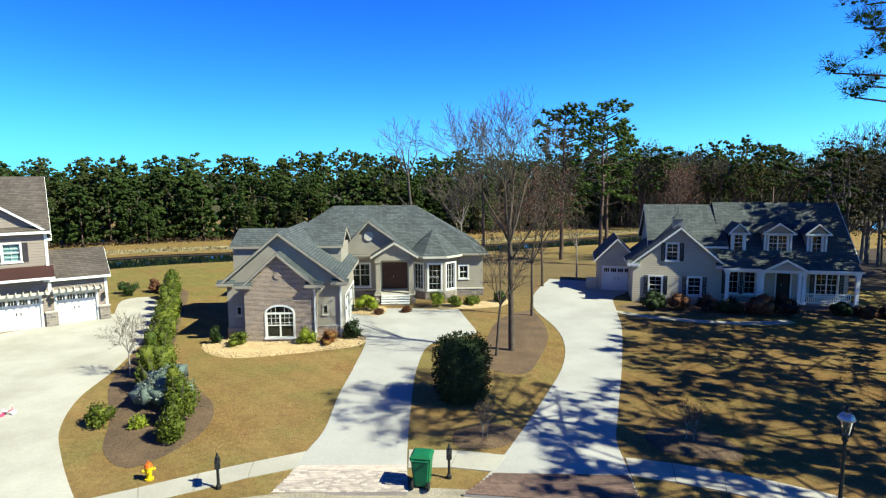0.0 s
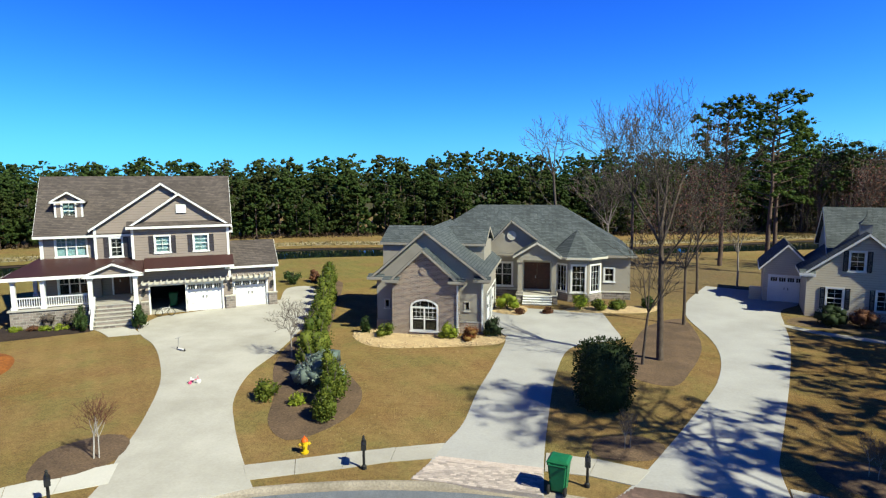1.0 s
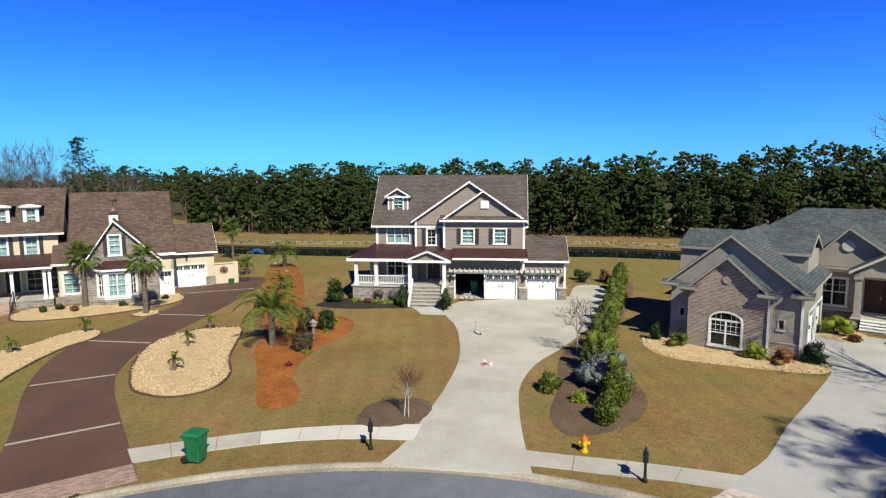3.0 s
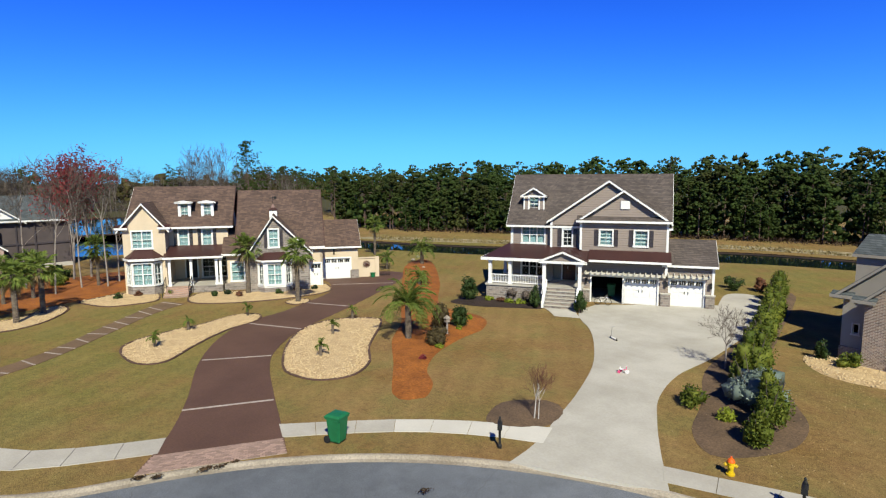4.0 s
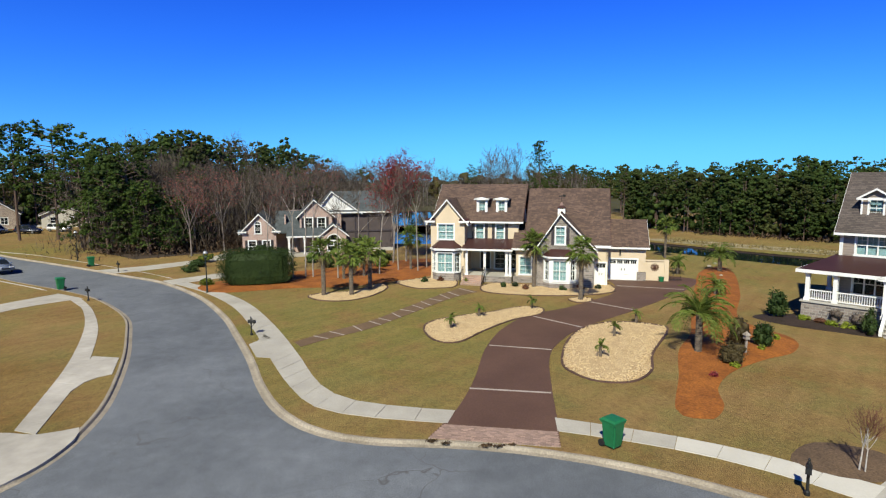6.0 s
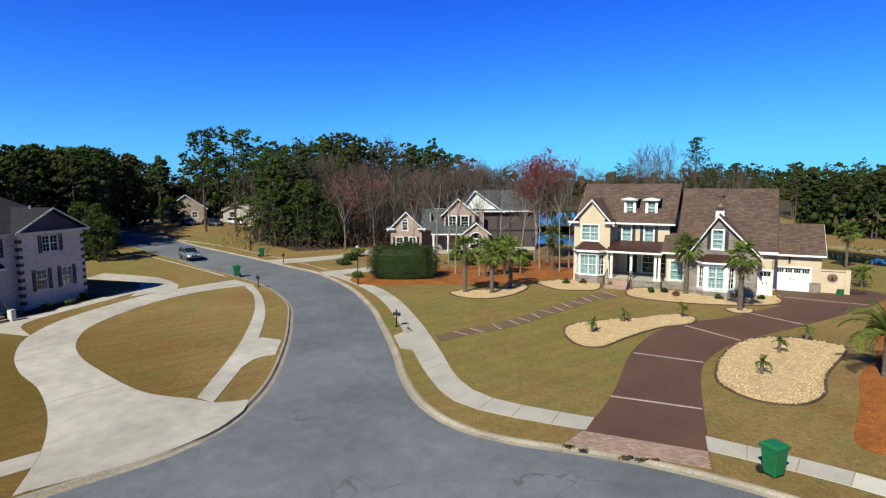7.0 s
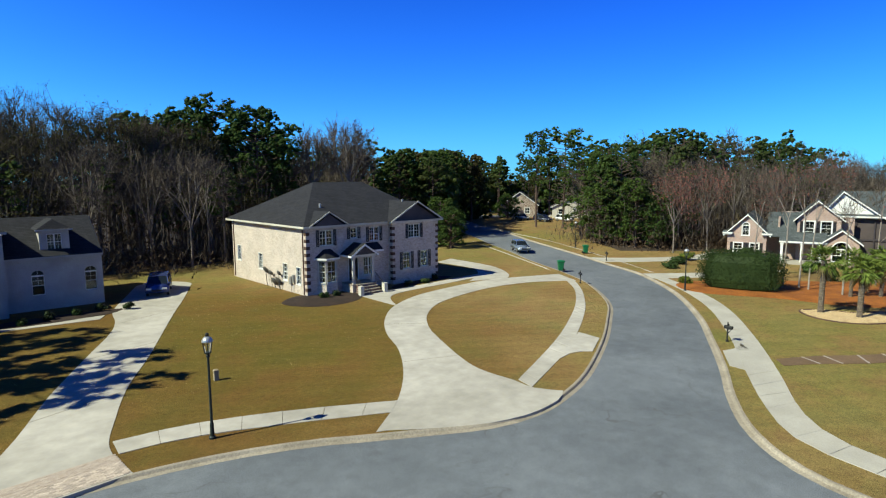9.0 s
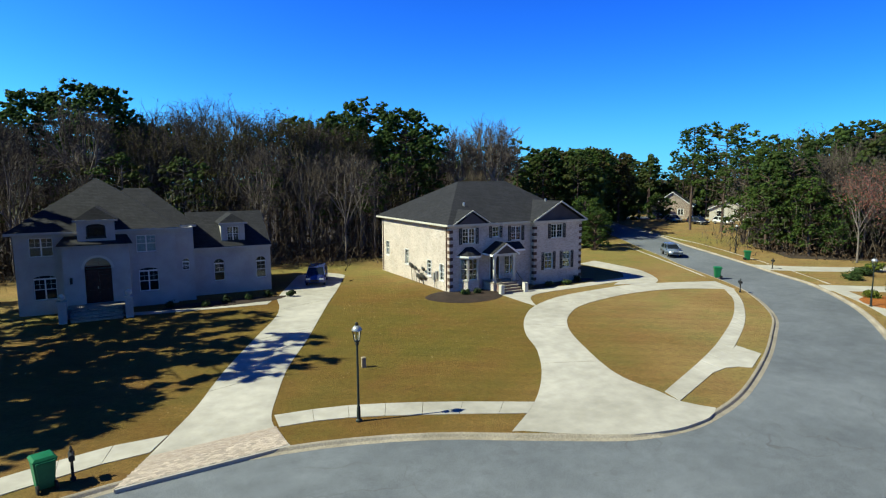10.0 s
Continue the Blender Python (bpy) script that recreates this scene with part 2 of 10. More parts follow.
PATH_BROWN = mat("path_slab_brown", (0.156, 0.098, 0.055), (0.117, 0.074, 0.041), 0.85, big=0.5, fine=14, grain=0.3, world_space=True)
BAND = mat("pale_concrete_band", (0.390, 0.328, 0.289), None, 0.85)
STRAW = mat("pine_straw", (0.30, 0.100, 0.016), (0.19, 0.060, 0.010), 0.95, big=0.6, fine=9, grain=0.6, bump=0.8, world_space=True)
JOINT = mat("dirty_concrete_joint", (0.265, 0.242, 0.195), (0.172, 0.156, 0.121), 0.95, big=0.9, fine=8, grain=0.3, world_space=True)
MULCH_DARK = mat("dark_brown_mulch", (0.042, 0.025, 0.018), (0.022, 0.014, 0.010), 0.95, big=0.8, fine=14, grain=0.6, bump=0.9, world_space=True)
MULCH = mat("brown_mulch", (0.176, 0.117, 0.062), (0.105, 0.070, 0.039), 0.95, big=0.7, fine=14, grain=0.6, bump=0.8, world_space=True)
FOREST_FLOOR = mat("dark_forest_litter", (0.066, 0.045, 0.031), (0.039, 0.028, 0.020), 0.95, big=0.3, fine=3, grain=0.6, bump=0.8, world_space=True)
LEAFMOULD = mat("grey_leaf_litter", (0.146, 0.093, 0.055), (0.092, 0.060, 0.037), 0.95, big=0.5, fine=12, grain=0.6, bump=0.8, world_space=True)
STONES = mat("tan_river_stone", (0.515, 0.374, 0.203), (0.406, 0.281, 0.148), 0.85, big=1.5, fine=11, grain=0.55, bump=0.9, world_space=True)
STONE_BIT = mat("loose_river_stone", (0.54, 0.41, 0.235), (0.41, 0.295, 0.162), 0.8, big=9, fine=40, grain=0.3, world_space=True)
SANDBANK = mat("pale_sand_bank", (0.374, 0.312, 0.211), (0.211, 0.179, 0.086), 0.95, big=0.3, fine=5, grain=0.5, world_space=True)
PAVER = mat("apron_brick", (0.47, 0.40, 0.36), (0.37, 0.305, 0.27), 0.85, big=4, fine=60, each=0.5)
PAVER_RED = mat("apron_brick_rose", (0.328, 0.226, 0.183), (0.257, 0.172, 0.140), 0.85, big=5, fine=60, each=0.4)
PAVER_PALE = mat("apron_brick_pale", (0.468, 0.390, 0.328), (0.390, 0.312, 0.257), 0.85, big=5, fine=60, each=0.4)
PAVER_DARK = mat("apron_brick_brown", (0.172, 0.109, 0.090), (0.125, 0.082, 0.066), 0.85, big=5, fine=60, each=0.4)
WHITE = mat("white_painted_trim", (0.720, 0.711, 0.684), (0.630, 0.621, 0.594), 0.55, grain=0.08, bump=0.05)
CREAM = mat("cream_trim", (0.515, 0.484, 0.413), (0.452, 0.421, 0.359), 0.6, grain=0.1, bump=0.05)
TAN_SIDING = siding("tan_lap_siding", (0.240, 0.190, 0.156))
STUCCO_GREY = mat("grey_beige_stucco", (0.312, 0.281, 0.234), (0.265, 0.238, 0.199), 0.9, fine=40, grain=0.2)
STUCCO_CREAM = mat("cream_yellow_stucco", (0.55, 0.445, 0.318), (0.495, 0.398, 0.280), 0.9, fine=40, grain=0.15)
STUCCO_WHITE = mat("white_painted_brick", (0.40, 0.385, 0.36), (0.32, 0.305, 0.285), 0.85, fine=25, grain=0.25, bump=0.5)
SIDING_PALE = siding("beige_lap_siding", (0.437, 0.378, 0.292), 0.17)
BRICK_GREY = courses("grey_brown_brick", (0.31, 0.21, 0.155), (0.115, 0.08, 0.066), (0.44, 0.39, 0.33), 0.24, 0.08, 0.014)
BRICK_PALE = courses("pale_pink_brick", (0.56, 0.475, 0.41), (0.37, 0.295, 0.245), (0.54, 0.485, 0.43), 0.24, 0.08)
BRICK_RED = courses("dull_red_brick", (0.257, 0.125, 0.094), (0.172, 0.086, 0.066), (0.281, 0.242, 0.211), 0.23, 0.075)
BRICK_ROSE = courses("rose_brick", (0.43, 0.275, 0.225), (0.32, 0.20, 0.168), (0.43, 0.37, 0.325), 0.23, 0.075)
DISH = mat("dark_grey_dish", (0.09, 0.088, 0.085), (0.06, 0.058, 0.056), 0.5, 0.2, grain=0.2)
QUOIN_DARK = mat("dark_quoin_brick", (0.10, 0.055, 0.04), None, 0.85)
FIELD_STONE = courses("grey_field_stone", (0.265, 0.218, 0.187), (0.133, 0.113, 0.101), (0.281, 0.257, 0.226), 0.38, 0.19, 0.02)
SHINGLE_A = courses("brown_grey_shingle", (0.113, 0.090, 0.078), (0.070, 0.056, 0.051), (0.039, 0.034, 0.031), 0.33, 0.115, 0.012, 0.5, 0.9, 0.35)
SHINGLE_1 = courses("slate_grey_shingle", (0.094, 0.106, 0.110), (0.052, 0.061, 0.065), (0.028, 0.033, 0.035), 0.33, 0.115, 0.012, 0.5, 0.9, 0.35)
SHINGLE_B = courses("brown_shingle", (0.136, 0.086, 0.064), (0.074, 0.048, 0.039), (0.043, 0.031, 0.027), 0.33, 0.115, 0.012, 0.5, 0.9, 0.35)
SHINGLE_D = courses("charcoal_shingle", (0.026, 0.026, 0.031), (0.016, 0.016, 0.020), (0.009, 0.009, 0.011), 0.33, 0.115, 0.012, 0.5, 0.9, 0.35)
METAL_BROWN = mat("brown_metal_roof", (0.066, 0.028, 0.025), (0.051, 0.023, 0.021), 0.45, 0.3, big=0.5, fine=12, grain=0.15, bump=0.05)
SHUTTER = mat("dark_shutter", (0.055, 0.045, 0.05), None, 0.55, grain=0.1)
SHUTTER_BLACK = mat("black_shutter", (0.022, 0.02, 0.022), None, 0.5, grain=0.1)
DOOR_WOOD = mat("dark_wood_door", (0.085, 0.03, 0.018), (0.05, 0.02, 0.013), 0.4, big=3, fine=30)
DOOR_BLACK = mat("black_door", (0.02, 0.014, 0.013), None, 0.4)
GLASS = glass_mat("window_glass")
BLIND = mat("white_window_blind", (0.390, 0.491, 0.484), (0.312, 0.413, 0.413), 0.7, big=3)
# near-black colour standing in for the shade of unlit rooms
ROOM_SHADE = mat("dark_room", (0.03, 0.028, 0.026), None, 0.9)
IRON = mat("black_painted_iron", (0.016, 0.016, 0.016), None, 0.6, 0.0, grain=0.1)
LAMP_GREEN = mat("dark_green_painted_metal", (0.022, 0.03, 0.028), None, 0.45, 0.2, grain=0.1)
LAMP_CAP = mat("galvanised_lamp_cap", (0.429, 0.437, 0.452), None, 0.35, 0.5, grain=0.1)
LAMP_GLASS = glass_mat("lantern_glass", (0.92, 0.92, 0.88))
BIN_GREEN = mat("green_plastic", (0.011, 0.133, 0.051), (0.009, 0.109, 0.041), 0.5, big=3, grain=0.12, bump=0.05)
BIN_MARK = mat("white_stamp_mark", (0.6, 0.65, 0.6), None, 0.6)
RUBBER = mat("black_rubber", (0.014, 0.014, 0.014), None, 0.8)
HYD_YELLOW = mat("yellow_hydrant_paint", (0.585, 0.406, 0.008), (0.507, 0.328, 0.008), 0.45, big=4, grain=0.15)
HYD_ORANGE = mat("orange_hydrant_paint", (0.75, 0.12, 0.01), None, 0.45, big=4, grain=0.15)
STEEL = mat("bare_steel", (0.45, 0.45, 0.45), None, 0.35, 0.8)
PINK = mat("pink_toy_plastic", (0.75, 0.10, 0.22), None, 0.4)
TOY_WHITE = mat("white_toy_plastic", (0.75, 0.72, 0.70), None, 0.4)
CAR_SILVER = mat("silver_blue_car_paint", (0.27, 0.32, 0.40), (0.24, 0.29, 0.37), 0.25, 0.6, grain=0.0, bump=0.0, spec=0.6)
CAR_BLUE = mat("blue_car_paint", (0.06, 0.085, 0.24), (0.05, 0.075, 0.21), 0.25, 0.4, grain=0.0, bump=0.0, spec=0.6)
CAR_WHITE = mat("white_car_paint", (0.72, 0.72, 0.72), (0.68, 0.68, 0.68), 0.25, 0.1, grain=0.0, bump=0.0, spec=0.6)
CAR_DARK = mat("dark_car_paint", (0.03, 0.035, 0.06), (0.025, 0.03, 0.05), 0.25, 0.4, grain=0.0, bump=0.0, spec=0.6)
CAR_GLASS = mat("tinted_car_glass", (0.012, 0.016, 0.02), (0.01, 0.014, 0.018), 0.06, 0.0, grain=0.0, bump=0.0, spec=0.8)
LIGHT_LENS = mat("lamp_lens", (0.7, 0.7, 0.68), None, 0.15, spec=0.7, bump=0.0)
TAIL_LENS = mat("red_lamp_lens", (0.4, 0.01, 0.01), None, 0.2, spec=0.6, bump=0.0)
UTILITY = mat("beige_utility_plastic", (0.30, 0.24, 0.16), None, 0.6)
GREY_BOX = mat("grey_meter_metal", (0.28, 0.28, 0.28), None, 0.5, 0.3)
BARK_PINE = mat("pine_bark", (0.13, 0.085, 0.065), (0.08, 0.055, 0.045), 0.95, big=1.5, fine=9, grain=0.6, bump=1.0)
BARK_GREY = mat("grey_bark", (0.115, 0.09, 0.078), (0.075, 0.06, 0.052), 0.95, big=1.5, fine=12, grain=0.5, bump=0.8)
BARK_MID = mat("weathered_grey_bark", (0.22, 0.185, 0.16), (0.13, 0.108, 0.092), 0.95, big=1.5, fine=12, grain=0.5, bump=0.8)
BARK_PALE = mat("pale_bark", (0.328, 0.281, 0.242), (0.211, 0.179, 0.156), 0.9, big=2.0, fine=9, grain=0.5, bump=0.6)
BARK_WHITE = mat("white_birch_bark", (0.484, 0.452, 0.413), (0.312, 0.265, 0.234), 0.9, big=6.0, fine=12, grain=0.5, bump=0.4)
BARK_DARK = mat("dark_brown_bark", (0.105, 0.078, 0.060), (0.058, 0.042, 0.033), 0.95, big=2.0, fine=16, grain=0.5, bump=0.8)
BARK_PALM = mat("palm_trunk_boots", (0.164, 0.129, 0.094), (0.086, 0.066, 0.051), 0.95, big=5.0, fine=14, grain=0.6, bump=1.0)
TWIG = leafy("grey_twigs", (0.082, 0.062, 0.053), (0.14, 0.112, 0.097), 0.9, through_light=0.0)
TWIG_RED = leafy("red_buds", (0.105, 0.04, 0.032), (0.17, 0.07, 0.052), 0.8, through_light=0.0)
MAPLE_BUD = leafy("dull_red_maple_buds", (0.15, 0.05, 0.042), (0.25, 0.095, 0.078), 0.8, through_light=0.0)
RED_LEAF = leafy("crimson_leaves", (0.15, 0.018, 0.026), (0.25, 0.045, 0.05), 0.6)
NEEDLE = leafy("pine_needles", (0.036, 0.066, 0.018), (0.080, 0.130, 0.034), through_light=0.45, fine=9.0)
# lighter copy of the needles above, with sunlight put into the colour
NEEDLE_SUN = leafy("sunny_pine_needles", (0.046, 0.082, 0.018), (0.104, 0.155, 0.038), through_light=0.45, fine=9.0)
FAR_NEEDLE = leafy("far_pine_needles", (0.044, 0.074, 0.021), (0.074, 0.118, 0.031), tone=(0.076, 0.086, 0.030), through_light=0.45, fine=8.0)
FAR_OLIVE = leafy("far_olive_leaves", (0.036, 0.034, 0.010), (0.076, 0.066, 0.021), through_light=0.25, fine=6.0)
FAR_TWIG = leafy("far_bare_twigs", (0.050, 0.040, 0.032), (0.118, 0.094, 0.078), 0.95, through_light=0.0)
HOLLY = leafy("dark_holly_leaves", (0.012, 0.022, 0.009), (0.034, 0.05, 0.018), 0.7)
LAUREL = leafy("bright_laurel_leaves", (0.046, 0.070, 0.009), (0.140, 0.158, 0.024))
BOX_GREEN = leafy("boxwood_leaves", (0.022, 0.043, 0.011), (0.051, 0.078, 0.023))
HEDGE_GREEN = leafy("hedge_leaves", (0.012, 0.025, 0.007), (0.036, 0.056, 0.015))
LIME = leafy("lime_shrub_leaves", (0.125, 0.164, 0.012), (0.218, 0.250, 0.031))
SILVER = leafy("silver_blue_foliage", (0.105, 0.14, 0.125), (0.21, 0.255, 0.225))
BRONZE = leafy("bronze_green_leaves", (0.040, 0.030, 0.014), (0.088, 0.066, 0.030))
PURPLE = leafy("dark_purple_brown_leaves", (0.028, 0.016, 0.013), (0.066, 0.036, 0.027))
RUSSET = leafy("russet_shrub_leaves", (0.086, 0.035, 0.020), (0.156, 0.070, 0.039))
UNDERGROWTH = leafy("brown_undergrowth_leaves", (0.042, 0.026, 0.018), (0.082, 0.054, 0.034), through_light=0.0, fine=3.0)
NANDINA = leafy("red_nandina_leaves", (0.203, 0.039, 0.023), (0.234, 0.133, 0.039))
FROND = leafy("palm_fronds", (0.070, 0.109, 0.017), (0.156, 0.195, 0.043))
# shade put into the colour of the rose house's right-hand wall
SHADED_WALL = mat("dark_shaded_wall", (0.08, 0.062, 0.06), (0.06, 0.048, 0.047), 0.8, grain=0.15)
FROND_DRY = leafy("dry_palm_fronds", (0.156, 0.117, 0.062), (0.234, 0.172, 0.094))
REED = leafy("dry_bank_grass", (0.172, 0.133, 0.055), (0.281, 0.226, 0.117), 0.9)
LITTER = leafy("fallen_leaves", (0.250, 0.172, 0.086), (0.359, 0.273, 0.156), 0.9)


# ---- building helpers ----
class Geo:
    """Gathers faces, then becomes one mesh."""

    def __init__(self):
        self.v, self.f, self.mi = [], [], []

    def poly(self, pts):
        k = len(self.v)
        self.v += [tuple(p) for p in pts]
        self.f.append(tuple(range(k, k + len(pts))))

    def box(self, x0, x1, y0, y1, z0, z1, m=None):
        k = len(self.v)
        pts = [(x, y, z) for z in (z0, z1) for y in (y0, y1) for x in (x0, x1)]
        self.v += [tuple(m @ Vector(p)) for p in pts] if m else pts
        self.f += [tuple(k + i for i in q) for q in ((0, 2, 3, 1), (4, 5, 7, 6), (0, 1, 5, 4), (1, 3, 7, 5), (3, 2, 6, 7), (2, 0, 4, 6))]

    def prism(self, pts, off):
        """A flat outline pushed along off."""
        k, n, off = len(self.v), len(pts), Vector(off)
        self.v += [tuple(p) for p in pts] + [tuple(Vector(p) + off) for p in pts]
        self.f.append(tuple(range(k, k + n)))
        self.f.append(tuple(range(k + 2 * n - 1, k + n - 1, -1)))
        self.f += [(k + i, k + n + i, k + n + (i + 1) % n, k + (i + 1) % n) for i in range(n)]

    def lathe(self, rings, sides=12, m=None, cap=True):
        """rings: (radius, z) from below to above."""
        k = len(self.v)
        for r, z in rings:
            for i in range(sides):
                a = 2 * math.pi * i / sides
                p = Vector((r * math.cos(a), r * math.sin(a), z))
                self.v.append(tuple(m @ p if m else p))
        for j in range(len(rings) - 1):
            for i in range(sides):
                a, b = k + j * sides + i, k + j * sides + (i + 1) % sides
                self.f.append((a, b, b + sides, a + sides))
        if cap:
            self.f.append(tuple(range(k + sides - 1, k - 1, -1)))
            self.f.append(tuple(range(k + (len(rings) - 1) * sides, k + len(rings) * sides)))

    def tube(self, p, q, r0, r1=None, sides=6):
        p, q = Vector(p), Vector(q)
        m = Matrix.Translation(p) @ (q - p).to_track_quat("Z", "Y").to_matrix().to_4x4()
        self.lathe([(r0, 0), (r0 if r1 is None else r1, (q - p).length)], sides, m)

    def mesh(self, name):
        me = bpy.data.meshes.new(name)
        me.from_pydata(self.v, [], self.f)
        me.update()
        return me


def part(name, geo, material, parent=None, label="", smooth=False, matrix=None):
    """One mesh object, under a thing or a part."""
    if isinstance(geo, Geo):
        me = geo.mesh(name)
        if len(me.polygons) and isinstance(geo.f[0], tuple):
            bm = bmesh.new()
            bm.from_mesh(me)
            bmesh.ops.recalc_face_normals(bm, faces=bm.faces)
            bm.to_mesh(me)
            bm.free()
    else:
        me = geo
    if material and not me.materials:
        me.materials.append(material)
    if smooth:
        me.polygons.foreach_set("use_smooth", [True] * len(me.polygons))
    ob = new(name, me)
    if parent:
        ob.parent = parent
    if matrix:
        ob.matrix_basis = matrix
    return tagged(ob, label)


def thing(name, label, category, m=None, group="", kind=""):
    e = tagged(new(name), label, category, group, kind)
    e.empty_display_size = 0.2
    if m:
        e.matrix_basis = m
    return e


def fast_mesh(name, v, f):
    """Vertices (n, 3) and faces (m, 3 or 4), all of one kind, as arrays."""
    v, f = np.asarray(v, np.float32), np.asarray(f, np.int32)
    me = bpy.data.meshes.new(name)
    me.vertices.add(len(v))
    me.vertices.foreach_set("co", v.ravel())
    k = f.shape[1]
    me.loops.add(f.size)
    me.loops.foreach_set("vertex_index", f.ravel())
    me.polygons.add(len(f))
    me.polygons.foreach_set("loop_start", np.arange(0, f.size, k, dtype=np.int32))
    me.update(calc_edges=True)
    me.validate()
    return me


def spline(pts, closed=False, step=0.6):
    """A smooth line through a few points."""
    p = [np.array(q, float) for q in pts]
    n, out = len(p), []
    for i in range(n if closed else n - 1):
        if closed:
            a, b, c, d = p[i - 1], p[i], p[(i + 1) % n], p[(i + 2) % n]
        else:
            a, b, c, d = p[max(i - 1, 0)], p[i], p[i + 1], p[min(i + 2, n - 1)]
        k = max(1, int(np.linalg.norm(c - b) / step))
        for s in np.arange(k) / k:
            out.append(0.5 * (2 * b + (c - a) * s + (2 * a - 5 * b + 4 * c - d) * s * s + (3 * b - a - 3 * c + d) * s ** 3))
    if not closed:
        out.append(p[-1])
    return np.array(out)


def tess(outline):
    from mathutils import geometry
    return geometry.tessellate_polygon([[Vector((x, y, 0)) for x, y in outline]])


def inside(pts, poly):
    x, y = pts[:, 0], pts[:, 1]
    r = np.zeros(len(pts), bool)
    for (x1, y1), (x2, y2) in zip(poly, np.roll(poly, -1, 0)):
        if y1 != y2:
            r ^= ((y1 > y) != (y2 > y)) & (x < (x2 - x1) * (y - y1) / (y2 - y1) + x1)
    return r


def sheet(outline, z1, z0=None):
    """A slab with that outline."""
    g = Geo()
    n = len(outline)
    g.v = [(x, y, z1) for x, y in outline]
    g.f = [tuple(t) for t in tess(outline)]
    if z0 is not None:
        g.v += [(x, y, z0) for x, y in outline]
        g.f += [(i, (i + 1) % n, n + (i + 1) % n, n + i) for i in range(n)]
    return g


def mound(outline, z, rise, step=0.45, seed=1):
    """A bed that swells a little towards its middle."""
    poly = np.asarray(outline)
    lo, hi = poly.min(0), poly.max(0)
    gx, gy = np.meshgrid(np.arange(lo[0], hi[0], step), np.arange(lo[1], hi[1], step))
    pts = np.stack([gx.ravel(), gy.ravel()], 1)
    pts = pts[inside(pts, poly)]
    d = np.sqrt(((pts[:, None] - poly[None]) ** 2).sum(2)).min(1)
    pts, d = pts[d > step * 0.5], d[d > step * 0.5]
    from mathutils import geometry
    n = len(poly)
    co = [Vector(p) for p in poly] + [Vector(p) for p in pts]
    res = geometry.delaunay_2d_cdt(co, [(i, (i + 1) % n) for i in range(n)], [], 0, 1e-4)
    vs = np.array([tuple(p) for p in res[0]])
    dist = np.sqrt(((vs[:, None] - poly[None]) ** 2).sum(2)).min(1)
    cen = np.array([vs[list(f)].mean(0) for f in res[2]])
    keep = inside(cen, poly)
    g = Geo()
    g.v = [(x, y, z + rise * (1 - math.exp(-q / 0.5)) + (0.02 * noise.noise((x * 1.7, y * 1.7, seed)) if q > 0.05 else 0)) for (x, y), q in zip(vs, dist)]
    g.f = [tuple(f) for f, k in zip(res[2], keep) if k]
    return g


def at_frame(x, y, ang, z=0.0):
    return pose(x, y, z, 0, 0, ang)


# ---- ground, road, water ----
NORTH_EDGE = [(-22.0, 0.2), (-22.6, -1.4), (-23.8, -3.0), (-26.0, -4.5), (-29.2, -5.8), (-33.0, -7.0), (-38.5, -9.0), (-44.8, -11.5), (-52.8, -15.7),
              (-60.5, -21.5), (-65.3, -27.1), (-70.8, -33.4), (-76.9, -40.8), (-83.5, -48.8), (-96.0, -62.5), (-107, -77), (-124, -95), (-150, -112)]
SOUTH_EDGE = [(-152, -120), (-122, -104), (-100, -82), (-88.4, -66.5), (-75.5, -51.8), (-67.8, -42.5), (-62.8, -36.9), (-57.3, -29.8), (-53.3, -25.2),
              (-48.8, -21.5), (-44.3, -18.6), (-39.5, -16.6), (-34.0, -14.6), (-27.7, -12.8), (-24.0, -12.3), (-21.6, -12.4), (-19.4, -13.2), (-17.3, -14.8), (-15.1, -16.6)]
bulb = [(-1.7 + 20.3 * math.cos(a), -1.7 + 19.9 * math.sin(a)) for a in np.radians(np.arange(-128, 172, 4))]
ROAD = np.vstack([spline(NORTH_EDGE, step=0.8), spline(SOUTH_EDGE, step=0.8), np.array(bulb)])


def inset(line, d):
    """The closed outline moved inwards by d."""
    t = np.roll(line, -1, 0) - np.roll(line, 1, 0)
    t /= np.linalg.norm(t, axis=1)[:, None] + 1e-9
    nrm = np.stack([-t[:, 1], t[:, 0]], 1)
    area = 0.5 * np.sum(line[:, 0] * np.roll(line[:, 1], -1) - np.roll(line[:, 0], -1) * line[:, 1])
    return line + nrm * (d if area > 0 else -d)


CANAL = spline([(-118, 2), (-100, 19), (-78, 36.5), (-60.6, 47.5), (-40, 64.5), (-27, 71.5), (5, 80.5), (31, 91), (70, 106), (110, 124),
                (106, 134), (66, 117), (36, 105), (5, 88.5), (-29, 81), (-44.5, 75), (-68, 54), (-86, 43), (-110, 28), (-126, 10)], True, 3.0)
LAGOON = spline([(-91, 3), (-90, 12), (-97, 22), (-118, 16), (-150, 22), (-175, 26), (-178, 8), (-150, 2), (-115, -2), (-98, -3)], True, 4.0)

from mathutils import geometry as plan
outer = [(-1600, -1600), (1600, -1600), (1600, 1600), (-1600, 1600)]
loops = [np.array(outer, float), ROAD, CANAL[::-1] * 1.0, LAGOON * 1.0]
pts, edges = [], []
for lp in loops:
    k = len(pts)
    pts += [Vector(p) for p in lp]
    edges += [(k + i, k + (i + 1) % len(lp)) for i in range(len(lp))]
cdt = plan.delaunay_2d_cdt(pts, edges, [], 0, 1e-3)
cv = np.array([tuple(p) for p in cdt[0]])
cen = np.array([cv[list(f)].mean(0) for f in cdt[2]])
